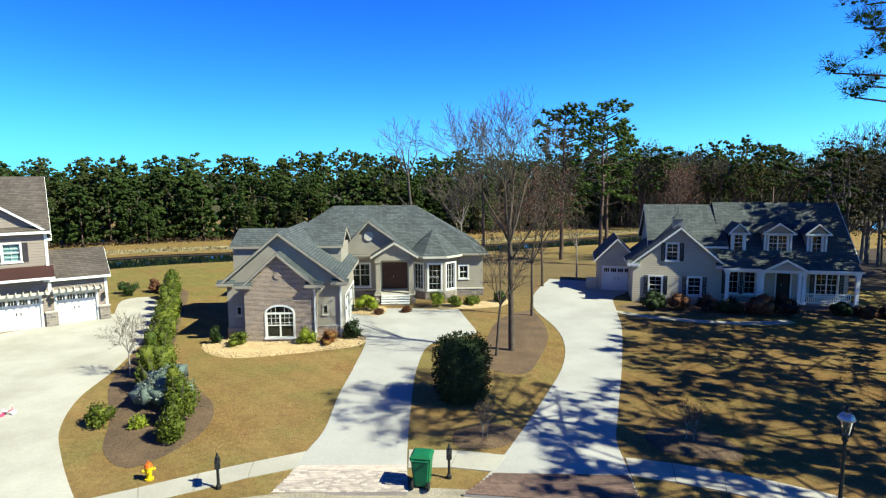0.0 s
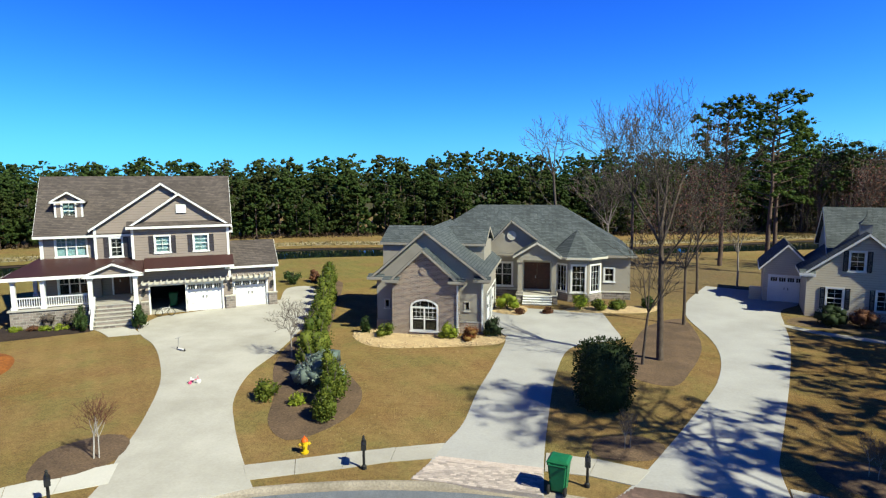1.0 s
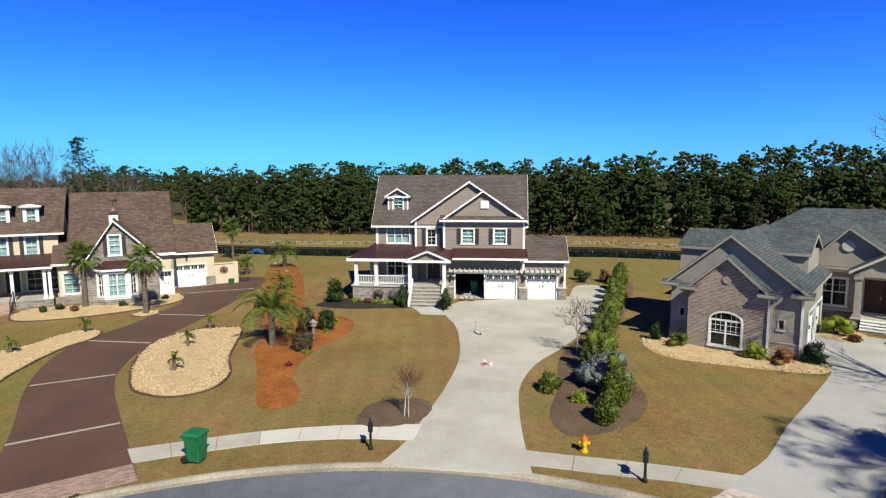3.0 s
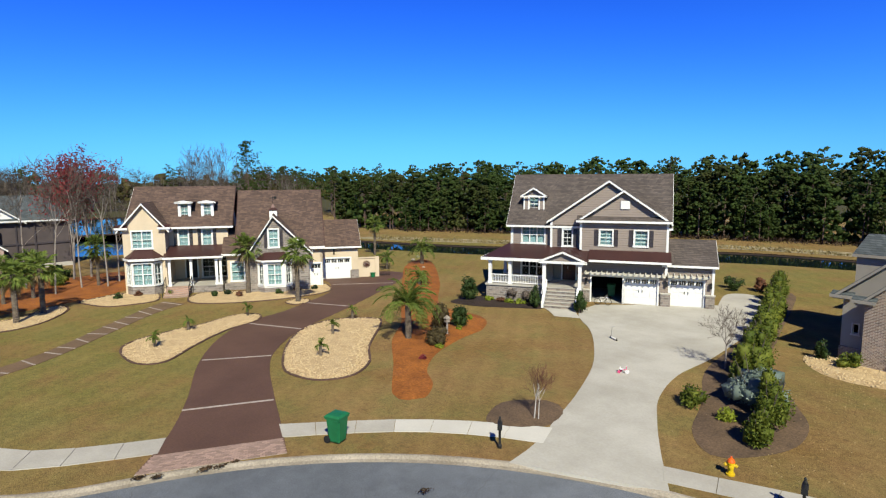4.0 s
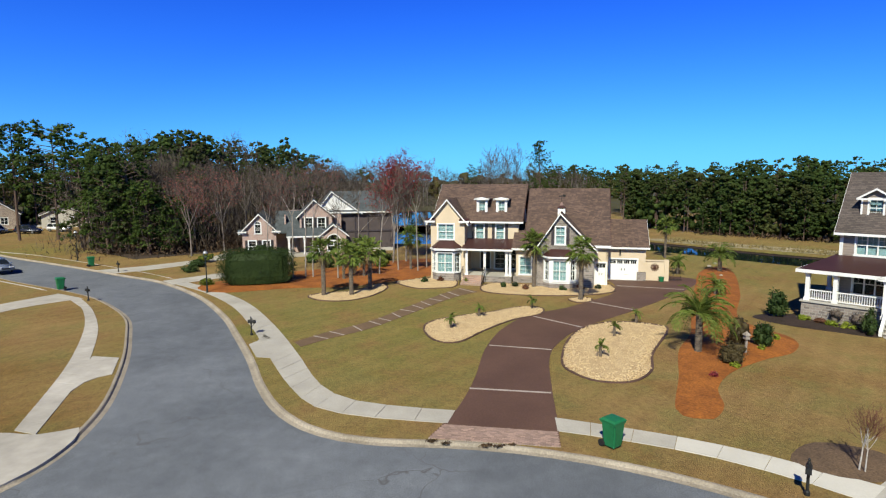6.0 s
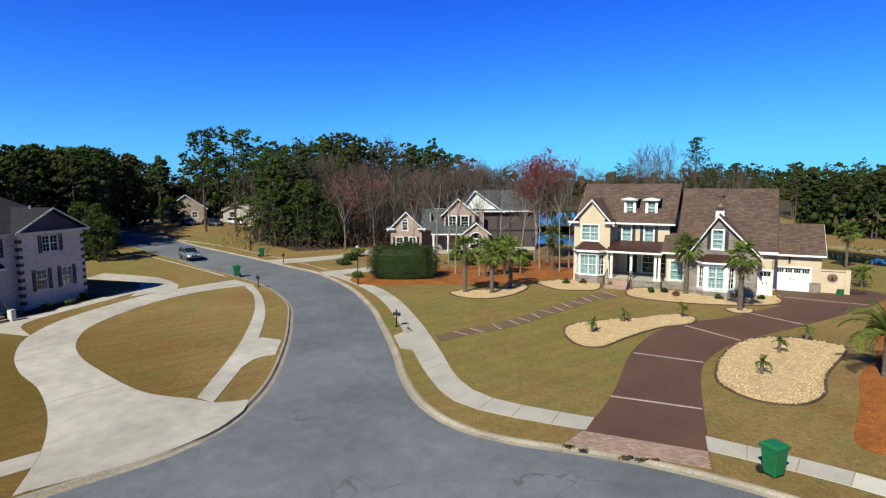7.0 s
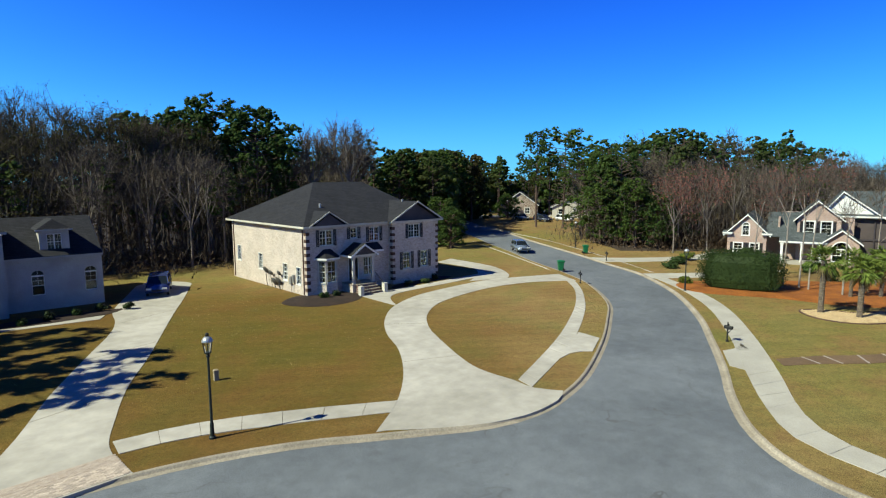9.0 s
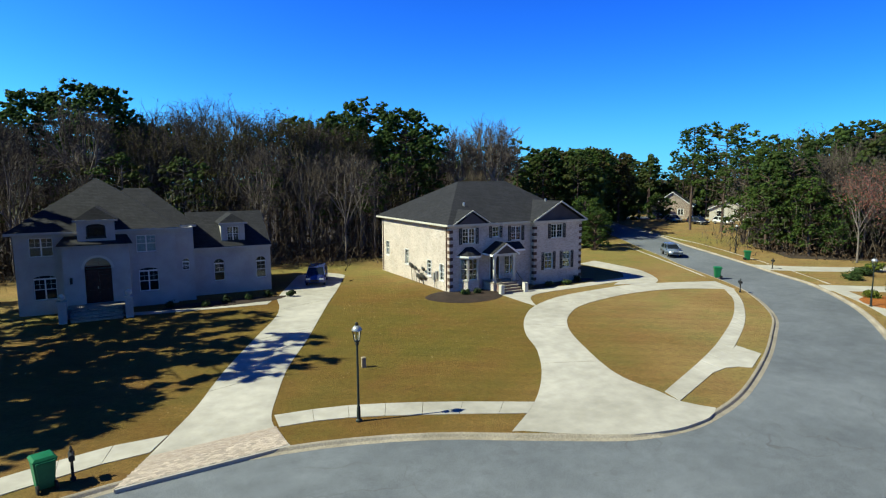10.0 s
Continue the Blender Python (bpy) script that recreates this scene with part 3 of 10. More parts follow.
drop = inside(cen, ROAD) | inside(cen, CANAL) | inside(cen, LAGOON)
g = Geo()
g.v = [(x, y, 0.0) for x, y in cv]
g.f = [tuple(f) for f, d in zip(cdt[2], drop) if not d]
ground = tagged(part("ground", g, TURF), "straw-brown dormant lawn turf with greener stretches", "lawn", "", "structure")

g = sheet(inset(ROAD, 0.4), -0.12)
tagged(part("road", g, ASPHALT), "worn grey asphalt street ending in a round turning place", "road", "", "structure")
g = Geo()
rings = [(inset(ROAD, d), z) for d, z in ((0.0, -0.2), (0.0, 0.015), (0.1, 0.02), (0.15, 0.0), (0.22, -0.09), (0.42, -0.115))]
n = len(ROAD)
for (a, za), (b, zb) in zip(rings, rings[1:]):
    k = len(g.v)
    g.v += [(x, y, za) for x, y in a] + [(x, y, zb) for x, y in b]
    g.f += [(k + i, k + (i + 1) % n, k + n + (i + 1) % n, k + n + i) for i in range(n)]
tagged(part("kerb", g, KERB), "rolled concrete kerb and gutter, stained brown", "kerb", "", "structure")

for nm, loop, lab in (("water", CANAL, "dark still canal water behind the gardens"), ("water", LAGOON, "open blue lagoon water")):
    ob = tagged(part(nm, sheet(loop, -0.2), WATER), lab, "water", "", "structure")
for loop in (CANAL, LAGOON):
    g, n = Geo(), len(loop)
    a, b = inset(loop, -0.4), inset(loop, 0.9)
    g.v = [(x, y, 0.006) for x, y in a] + [(x, y, -0.35) for x, y in b]
    g.f = [(i, (i + 1) % n, n + (i + 1) % n, n + i) for i in range(n)]
    tagged(part("bank", g, MULCH_DARK), "bare earth bank at the water's edge", "bank", "", "structure")


def patch(name, outline, material, label, category, z=0.02, closed=True, kind="structure", smooth=True, z0=-0.12):
    o = spline(outline, True, 0.5) if smooth else np.array(outline, float)
    return tagged(part(name, sheet(o, z, z0), material), label, category, "", kind), o


def lane(name, left, right, material, label, z=0.02, mouth=None):
    """A driveway between its two edges, each a smooth line from the street to the house; mouth: its edge along the kerb."""
    o = np.vstack([spline(left, step=0.5), spline(right, step=0.5)[::-1]] + ([spline(mouth, step=0.5)] if mouth else []))
    ob = tagged(part(name, sheet(o, z, -0.12), material), label, "driveway", "", "structure")
    if material is CONC_OLD:
        a, b = spline(left, step=0.5), spline(right, step=0.5)
        for k in range(1, int(len(a) / 17)):
            u = k * 17 / len(a)
            p, q = a[int(u * len(a))], b[int(u * len(b))]
            d = (q - p) / np.linalg.norm(q - p)
            w = np.array([-d[1], d[0]]) * 0.018
            part("joint", sheet(np.array([p + d * 0.05 - w, q - d * 0.05 - w, q - d * 0.05 + w, p + d * 0.05 + w]), z + 0.004, z - 0.02), JOINT, ob)
    return ob


lane("driveway", [(-15.1, 13.1), (-15.7, 15.0), (-16.9, 17.3), (-18.3, 20.0), (-20.8, 24.0), (-23.8, 27.5), (-26.2, 29.8), (-28.2, 31.2), (-30.2, 33.2), (-31.0, 36.0)],
     [(-10.6, 16.1), (-12.5, 18.3), (-14.3, 20.6), (-15.9, 23.0), (-17.2, 26.4), (-17.8, 30.5), (-19.2, 36.5), (-20.9, 41.6), (-23.2, 46.5), (-25.6, 49.8), (-27.2, 48.4), (-25.2, 43.6)], CONC_A,
     "wide pale concrete driveway widening towards three garage doors")
lane("driveway", [(-5.5, 18.0), (-5.2, 20.7), (-4.9, 22.8), (-5.0, 26.5), (-4.9, 30.7), (-5.0, 36.2), (-6.4, 38.5), (-7.6, 45.0)],
     [(-1.2, 17.9), (-1.4, 20.8), (-1.5, 25.1), (-1.5, 29.7), (-1.0, 34.5), (0.5, 36.4), (2.1, 37.4), (1.7, 41), (1.1, 44.8)], CONC_1, "bluish-white concrete driveway with tree shadows across it")
lane("driveway", [(0.7, 17.8), (1.6, 19.2), (3.0, 22.2), (4.8, 26.4), (6.4, 30.5), (7.4, 34.8), (7.6, 38.8), (7.1, 44.9), (8.0, 50.5), (10.7, 58.0)],
     [(6.2, 17.3), (6.4, 19.0), (6.7, 21.6), (7.4, 23.8), (9.9, 31.4), (12.1, 38.7), (13.3, 44), (14.4, 48.5), (16.5, 51.6), (15.4, 56)], CONC_1, "curving pale concrete driveway in dappled shade")
DRIVE_B = ([(-21.9, 1.9), (-24.6, 3.4), (-28.3, 4.8), (-33.6, 6.4), (-38.1, 8.5), (-41.5, 11.2), (-43.4, 14.6), (-46.0, 17.9), (-48.6, 20.7), (-52.5, 22.4), (-55.2, 22.6)],
           [(-20.4, 6.8), (-23.1, 7.5), (-26.4, 8.3), (-30.8, 9.5), (-33.8, 10.9), (-37.4, 13.8), (-41.3, 18.8), (-46.0, 24.4), (-49.5, 28.2), (-54.0, 31.5), (-57.0, 29.0)])
lane("driveway", *DRIVE_B, STAMPED, "chocolate-brown stained concrete driveway with pale cross bands")
lane("driveway", [(-15.8, -16.2), (-18.9, -17.9), (-22.0, -20.4), (-24.8, -23.4), (-26.9, -26.4), (-29.7, -29.3), (-33.2, -31.7), (-37.7, -33.1), (-43.0, -33.1), (-47.5, -32.6), (-51.0, -31.0), (-55.2, -28.6)],
     [(-24.6, -12.4), (-24.1, -13.7), (-24.4, -15.0), (-25.0, -18.0), (-27.8, -22.5), (-30.2, -25.6), (-33.2, -28.1), (-37.2, -29.8), (-43.7, -30.1), (-48.6, -28.8), (-51.3, -26.8), (-52.6, -25.3)], CONC_OLD,
     "half-round weathered concrete driveway, stained along its joints",
     mouth=[(-24.1, -12.17), (-23.37, -12.02), (-21.95, -12.1), (-20.86, -12.36), (-19.54, -12.96), (-18.52, -13.7), (-17.63, -14.47), (-16.83, -15.28), (-16.2, -15.95)])
lane("driveway_branch", [(-46.0, -33.6), (-50.0, -35.4), (-53.0, -38.4), (-54.2, -44.5)], [(-49.8, -31.6), (-52.2, -33.0), (-55.6, -37.5), (-57.6, -45.0)], CONC_OLD, "concrete branch leading to the far side of the house", 0.024)
lane("driveway", [(-2.3, -21.0), (-4.6, -24.2), (-6.4, -26.8), (-9.0, -31.2), (-12.4, -36.3), (-15.6, -41.0), (-17.2, -44.2), (-18.6, -48.0), (-22.0, -53.5), (-24.5, -57.5)],
     [(-8.2, -20.5), (-8.5, -23.2), (-9.8, -25.9), (-11.9, -29.6), (-15.1, -34.2), (-20.6, -42.6), (-24.4, -48.2), (-27.2, -52.6), (-28.6, -55.3), (-27.0, -59)], CONC_OLD, "long straight pale concrete driveway")
lane("garden_path", [(-3.4, -50.0), (-8.0, -48.2), (-12.6, -46.9), (-16.8, -45.8)], [(-3.2, -51.4), (-8.0, -49.3), (-12.6, -47.9), (-17.6, -46.9)], CONCRETE, "narrow concrete path to the front steps", 0.026)
lane("garden_path", [(-33.4, -31.6), (-35.6, -34.4), (-38.0, -35.1), (-43.0, -34.7), (-49.4, -34.2)], [(-34.4, -37.0), (-36.4, -37.1), (-38.4, -36.6), (-43.0, -36.0), (-51.0, -35.4)], CONC_OLD, "concrete walk from the front steps along a strip of grass", 0.026)
lane("garden_path", [(12.9, 43.2), (15.0, 41.3), (18.8, 39.7), (22.2, 39.3), (24.6, 39.8)], [(13.0, 44.0), (15.2, 42.2), (18.9, 40.5), (22.2, 40.2), (24.4, 40.6)], CONCRETE, "narrow curved concrete path to the porch", 0.026)
lane("garden_path", [(-30.2, 30.5), (-31.7, 31.4), (-33.2, 32.0)], [(-28.6, 31.6), (-30.0, 32.6), (-31.4, 34.2)], CONC_A, "concrete landing at the foot of the steps", 0.026)
PATH_L, PATH_R = ([(-35.0, -4.6), (-36.5, -3.1), (-38.7, -0.5), (-43.0, 2.8), (-48.0, 6.5), (-50.3, 9.2)],
                  [(-36.6, -5.4), (-38.6, -3.8), (-41.6, -0.7), (-46.7, 2.7), (-50.9, 5.6), (-53.4, 7.4)])
PATH_L, PATH_R = ([tuple(np.array(p) * (1 - u) + np.array(q) * u) for p, q in zip(PATH_L, PATH_R)] for u in (0.17, 0.83))
PATH_B = (spline(PATH_L), spline(PATH_R))
path_b = lane("garden_path", PATH_L, PATH_R, PATH_BROWN, "brown path of stained slabs with pale joints", 0.026)


drive_b = [o for o in scene.objects if o.name.startswith("driveway") and o.data.materials[0] == STAMPED][0]
for p, q in (((-27.0, 4.35), (-25.9, 8.1)), ((-34.1, 6.7), (-32.7, 10.2)), ((-41.3, 11.2), (-37.5, 13.8)), ((-45.4, 17.2), (-42.0, 19.6)), ((-51.8, 22.4), (-49.2, 27.6))):
    p, q = np.array(p), np.array(q)
    t = (q - p) / np.linalg.norm(q - p)
    w = np.array([-t[1], t[0]]) * 0.08
    g = Geo()
    g.prism([(*(p + w), 0.016), (*(q + w), 0.016), (*(q - w), 0.016), (*(p - w), 0.016)], (0, 0, 0.012))
    part("band", g, BAND, drive_b)
a, b = PATH_B
for s in np.linspace(0.10, 0.97, 13):
    p, q = a[int(s * (len(a) - 1))], b[int(s * (len(b) - 1))]
    t = (q - p) / np.linalg.norm(q - p)
    w = np.array([-t[1], t[0]]) * 0.06
    g = Geo()
    g.prism([(*(p + w), 0.022), (*(q + w), 0.022), (*(q - w), 0.022), (*(p - w), 0.022)], (0, 0, 0.012))
    part("band", g, BAND, path_b)


def pavement(inner, out, label, material=CONCRETE, size=1.5, pale=()):
    """A footway of single slabs between two lines."""
    root = thing("pavement", label, "pavement", kind="structure")
    a, b = spline(inner, step=0.1), spline(out, step=0.1)
    k = max(1, int(len(a) * 0.1 / size))
    ia, ib = np.linspace(0, len(a) - 1, k + 1).astype(int), np.linspace(0, len(b) - 1, k + 1).astype(int)
    for i in range(k):
        p = [a[ia[i]], a[ia[i + 1]], b[ib[i + 1]], b[ib[i]]]
        c = sum(p) / 4
        p = [c + (q - c) * (1 - 0.012 / max(0.3, np.linalg.norm(q - c))) for q in p]
        g = Geo()
        g.prism([(*q, -0.1) for q in p], (0, 0, 0.128 + 0.006 * math.sin(i * 7.3)))
        part("slab", g, CONC_PALE if i in pale else material, root)
    return root


CONC_PALE = mat("new_concrete", (0.523, 0.495, 0.437), (0.460, 0.433, 0.382), 0.85, big=0.35, fine=18, grain=0.08, world_space=True)
pavement([(-23.1, 7.4), (-21.9, 9.6), (-20.6, 11.8), (-19.1, 13.8), (-17.7, 15.2), (-16.3, 16.5)], [(-21.8, 7.1), (-20.8, 9.1), (-19.5, 11.3), (-18.2, 12.9), (-16.7, 14.3), (-15.5, 15.2)],
         "concrete footway slabs, some newly laid and whiter", pale=(3, 4, 5, 6))
pavement([(-11.8, 17.4), (-10.1, 18.3), (-8.3, 19.3), (-6.5, 20.2), (-5.2, 20.8)], [(-11.1, 16.5), (-9.6, 17.3), (-7.9, 18.2), (-6.2, 19.2), (-5.3, 19.5)], "grey concrete footway slabs beside the kerb")
pavement([(-1.35, 20.9), (0.6, 20.8), (2.3, 20.4)], [(-1.3, 19.5), (0.4, 19.5), (1.7, 19.2)], "grey concrete footway slabs in shade")
pavement([(6.6, 20.2), (8.6, 19.6), (11.0, 18.5), (13.5, 16.9), (15.8, 14.6), (18.2, 11.4)], [(6.4, 18.9), (8.1, 18.3), (10.3, 17.2), (12.7, 15.7), (14.9, 13.5), (17.1, 10.5)], "grey concrete footway slabs under the pines")
pavement([(-61.5, -20.6), (-55.3, -15.1), (-48.8, -10.7), (-40.8, -7.2), (-33.8, -4.7), (-28.9, -3.1), (-26.6, -1.7), (-25.4, 0.3), (-24.4, 3.3)],
         [(-60.3, -21.2), (-54.3, -15.9), (-47.8, -11.8), (-40.2, -8.6), (-33.2, -6.2), (-28.6, -4.5), (-25.6, -2.9), (-24.2, -0.6), (-23.1, 2.8)], "pale concrete footway curving along the street")
patch("ramp", [(-36.25, -8.01), (-36.97, -7.63), (-37.92, -7.45), (-38.6, -7.55), (-37.5, -6.9), (-33.0, -5.6), (-31.6, -5.2), (-32.43, -5.4), (-33.25, -6.14), (-33.53, -7.03)], CONCRETE, "concrete crossing flaring from the footway to the kerb", "pavement", 0.022, smooth=False)
pavement([(-53.6, -27.2), (-50.6, -25.0), (-48.0, -23.2), (-42.3, -20.4), (-35.6, -17.9), (-31.0, -16.5), (-24.6, -14.9)], [(-52.9, -25.7), (-49.8, -23.6), (-46.8, -21.8), (-41.4, -19.1), (-34.9, -16.6), (-30.4, -15.2), (-24.1, -13.8)],
         "weathered concrete footway slabs, brown-stained", CONC_OLD)
patch("ramp", [(-34.9, -16.55), (-34.6, -15.6), (-34.37, -14.85), (-31.45, -14.0), (-31.05, -14.5), (-30.3, -14.85), (-29.0, -14.86), (-30.4, -15.25), (-32.6, -15.9)], CONC_OLD, "weathered concrete crossing to the kerb", "pavement", 0.03, smooth=False)
pavement([(-8.8, -23.7), (-10.6, -23.2), (-12.4, -22.4), (-15.4, -20.5), (-18.8, -17.8)], [(-8.5, -22.4), (-10.0, -22.0), (-11.7, -21.2), (-14.6, -19.3), (-17.6, -17.1)], "weathered concrete footway slabs, brown-stained", CONC_OLD)
pavement([(2.6, -24.0), (0.2, -24.4), (-1.3, -24.6), (-2.8, -24.7), (-4.7, -24.4)], [(2.4, -22.7), (0.1, -23.0), (-1.4, -23.2), (-2.6, -23.3), (-3.8, -23.2)], "weathered concrete footway slabs", CONC_OLD)
pavement([(-102, -69.5), (-90, -55.0), (-84.5, -46.5), (-78.0, -38.5), (-72.0, -31.5), (-66.5, -25.3), (-62.3, -21.4)], [(-103, -70.5), (-91, -56.0), (-85.4, -47.4), (-78.9, -39.4), (-72.9, -32.4), (-67.3, -26.3), (-62.2, -21.0)], "brown-stained concrete footway far along the street", CONC_OLD, 2.5)
pavement([(-76, -55), (-70.0, -47.0), (-64.0, -39.2), (-58.0, -31.6)], [(-75, -53.5), (-68.8, -45.8), (-62.8, -38.0), (-56.8, -30.4)], "brown-stained concrete footway slabs", CONC_OLD, 2.0)
lane("driveway", [(-66.5, -28.4), (-69.5, -24.6), (-76, -19.5), (-84, -17.5)], [(-69.0, -31.6), (-72.0, -27.0), (-77, -22.5), (-84, -20.5)], CONCRETE, "far concrete driveway leading off the street")
lane("driveway", [(-58.4, -19.8), (-62, -16), (-66, -12.5), (-72, -10)], [(-60.8, -21.6), (-64, -18), (-68, -14.6), (-73, -13)], CONCRETE, "concrete driveway behind the clipped hedge")
lane("far_street", [(-118, -92), (-128, -80), (-150, -62), (-185, -44)], [(-126, -98), (-134, -86), (-154, -68), (-188, -50)], CONCRETE, "pale street crossing far off")

# brick aprons at the driveway mouths


def apron(name, corners, material, label, single):
    """Bricks laid in rows between four corners: street left, street right, house right, house left."""
    root = thing(name, label, "brick apron", kind="structure")
    c = [np.array(q, float) for q in corners]
    w, d = np.linalg.norm(c[1] - c[0]), np.linalg.norm(c[3] - c[0])
    g = Geo()
    g.prism([(*q, -0.1) for q in c], (0, 0, 0.112))
    part("bed", g, BAND, root)
    rows, cols = max(2, int(d / 0.105)), max(4, int(w / 0.2))
    me = Geo()
    bw, bd = w / cols * 0.47, d / rows * 0.46
    me.prism([(-bw, -bd, 0), (bw, -bd, 0), (bw, bd, 0), (-bw, bd, 0)], (0, 0, 0.022))
    me = me.mesh("brick")
    me.materials.append(material)
    rest = Geo()
    rng, count = random.Random(len(name) + rows), 0
    for j in range(rows):
        for i in range(cols):
            u, v = (i + 0.5 + 0.25 * (-1) ** j) / cols, (j + 0.5) / rows
            if u > 1 - 0.3 / cols or u < 0.3 / cols:
                u = min(max(u, 0.5 / cols), 1 - 0.5 / cols)
            p = (c[0] * (1 - u) + c[1] * u) * (1 - v) + (c[3] * (1 - u) + c[2] * u) * v
            t = (c[1] - c[0]) * (1 - v) + (c[2] - c[3]) * v
            m = pose(p[0], p[1], 0.012 + rng.uniform(-0.003, 0.004), 0, 0, math.degrees(math.atan2(t[1], t[0])) + rng.uniform(-1, 1))
            if single and count < 300:
                ob = new("brick", me)
                ob.parent, ob.matrix_basis = root, m
                count += 1
            else:
                rest.box(-bw, bw, -bd, bd, 0, 0.022, m)
    if rest.v:
        tagged(part("bricks", rest, material, root), kind="stuff")


apron("apron", [(-5.7, 17.9), (-1.25, 17.9), (-1.35, 19.7), (-5.2, 19.7)], PAVER, "mottled pink and white brick apron at the kerb", True)
apron("apron", [(0.6, 17.8), (6.2, 17.0), (6.35, 18.9), (1.7, 19.1)], PAVER_DARK, "brown brick apron in dappled shade", True)
apron("apron", [(-21.8, 1.85), (-20.4, 6.8), (-21.7, 7.1), (-23.0, 2.6)], PAVER_RED, "rose brick apron at the brown driveway's mouth", True)
apron("apron", [(-8.2, -20.6), (-2.3, -21.1), (-3.7, -22.9), (-8.4, -22.5)], PAVER_PALE, "pale weathered brick apron at the kerb", True)


# ---- houses ----
class House:
    """Plan: x along the front to the right, y to the back, z up. Walls run anticlockwise, outer side to their right."""

    casing, casing_mat = 0.11, None

    def __init__(self, x, y, ang, label, name="house"):
        self.root = thing(name, label, "house", at_frame(x, y, ang))

    def put(self, name, g, material, label="", smooth=False):
        return part(name, g, material, self.root, label, smooth)

    def wall(self, p, q, z0, z1, material, holes=(), peak=None, thick=0.2, name="wall", label=""):
        """Wall from p to q with openings; peak: (along, z) of a gable."""
        d = Vector((q[0] - p[0], q[1] - p[1], 0))
        w = d.length
        d.normalize()
        m = Matrix(((d.x, -d.y, 0, p[0]), (d.y, d.x, 0, p[1]), (0, 0, 1, 0), (0, 0, 0, 1)))
        top = peak[1] if peak else z1
        xs = sorted({0.0, w, *(v for h in holes for v in (h["x"], h["x"] + h["w"]))})
        zs = sorted({z0, top, *(v for h in holes for v in (h["z"], h["z"] + h["h"]))})
        g, index = Geo(), {}

        def vert(i, j, k):
            if (i, j, k) not in index:
                index[i, j, k] = len(g.v)
                g.v.append(tuple(m @ Vector((xs[i], thick * k, zs[j]))))
            return index[i, j, k]

        def solid(i, j):
            if not (0 <= i < len(xs) - 1 and 0 <= j < len(zs) - 1):
                return False
            cx, cz = (xs[i] + xs[i + 1]) / 2, (zs[j] + zs[j + 1]) / 2
            return not any(h["x"] < cx < h["x"] + h["w"] and h["z"] < cz < h["z"] + h["h"] for h in holes)
        for i in range(len(xs) - 1):
            for j in range(len(zs) - 1):
                if not solid(i, j):
                    continue
                for k in (0, 1):
                    g.f.append((vert(i, j, k), vert(i + 1, j, k), vert(i + 1, j + 1, k), vert(i, j + 1, k)))
                for di, dj, a, b in ((-1, 0, (i, j), (i, j + 1)), (1, 0, (i + 1, j), (i + 1, j + 1)), (0, -1, (i, j), (i + 1, j)), (0, 1, (i, j + 1), (i + 1, j + 1))):
                    if not solid(i + di, j + dj):
                        g.f.append((vert(*a, 0), vert(*b, 0), vert(*b, 1), vert(*a, 1)))
        for h in holes:
            if h.get("arch"):
                x0, x1, zt, r = h["x"], h["x"] + h["w"], h["z"] + h["h"], h["arch"]
                arc = [((x0 + x1) / 2 - (x1 - x0) / 2 * math.cos(s), zt - r + r * math.sin(s)) for s in np.linspace(0, math.pi, 17)]
                left = [Vector((x, 0, z)) for x, z in arc[:9]] + [Vector((x0, 0, zt))]
                right = [Vector((x, 0, z)) for x, z in arc[8:]] + [Vector((x1, 0, zt))]
                for pts in (left, right):
                    g.prism([m @ v for v in pts], d.cross(Vector((0, 0, 1))) * -thick)
        me = g.mesh(name)
        bm = bmesh.new()
        bm.from_mesh(me)
        if peak:
            for (x0, za), (x1, zb) in (((0, z1), peak), (peak, (w, z1))):
                a, b = m @ Vector((x0, 0, za)), m @ Vector((x1, 0, zb))
                nrm = (b - a).cross(Vector((-d.y, d.x, 0)))
                nrm = nrm if nrm.z > 0 else -nrm
                bmesh.ops.bisect_plane(bm, geom=bm.verts[:] + bm.edges[:] + bm.faces[:], plane_co=a, plane_no=nrm, clear_outer=True)
        bmesh.ops.recalc_face_normals(bm, faces=bm.faces)
        bm.to_mesh(me)
        bm.free()
        ob = self.put(name, me, material, label)
        for h in holes:
            self.opening(m, h)
        return ob

    def opening(self, m, h):
        x0, x1, z0, z1, kind = h["x"], h["x"] + h["w"], h["z"], h["z"] + h["h"], h.get("kind", "window")
        arch = h.get("arch", 0)
        trim = h.get("trim", WHITE)
        cw = h.get("casing", self.casing)
        if kind == "open":
            return
        if kind == "window":
            g = Geo()
            zt = z1 - arch
            g.box(x0 - cw, x0, -0.035, 0.12, z0 - 0.02, zt + (0 if arch else cw), m)
            g.box(x1, x1 + cw, -0.035, 0.12, z0 - 0.02, zt + (0 if arch else cw), m)
            g.box(x0 - cw - 0.04, x1 + cw + 0.04, -0.07, 0.12, z0 - 0.1, z0, m)
            if arch:
                rx = (x1 - x0) / 2
                arc = [(math.cos(s), math.sin(s)) for s in np.linspace(0, math.pi, 19)]
                for (c0, s0), (c1, s1) in zip(arc, arc[1:]):
                    pts = [((x0 + x1) / 2 + c * (rx + e), zt + s * (arch + e)) for c, s, e in ((c0, s0, 0), (c1, s1, 0), (c1, s1, cw), (c0, s0, cw))]
                    g.prism([m @ Vector((x, -0.035, z)) for x, z in pts], m.to_3x3() @ Vector((0, 0.13, 0)))
            else:
                g.box(x0 - 0.0, x1 + 0.0, -0.035, 0.12, z1, z1 + cw, m)
            win = self.put("window", g, h.get("trim", self.casing_mat or WHITE), h.get("label", ""))
            g = Geo()
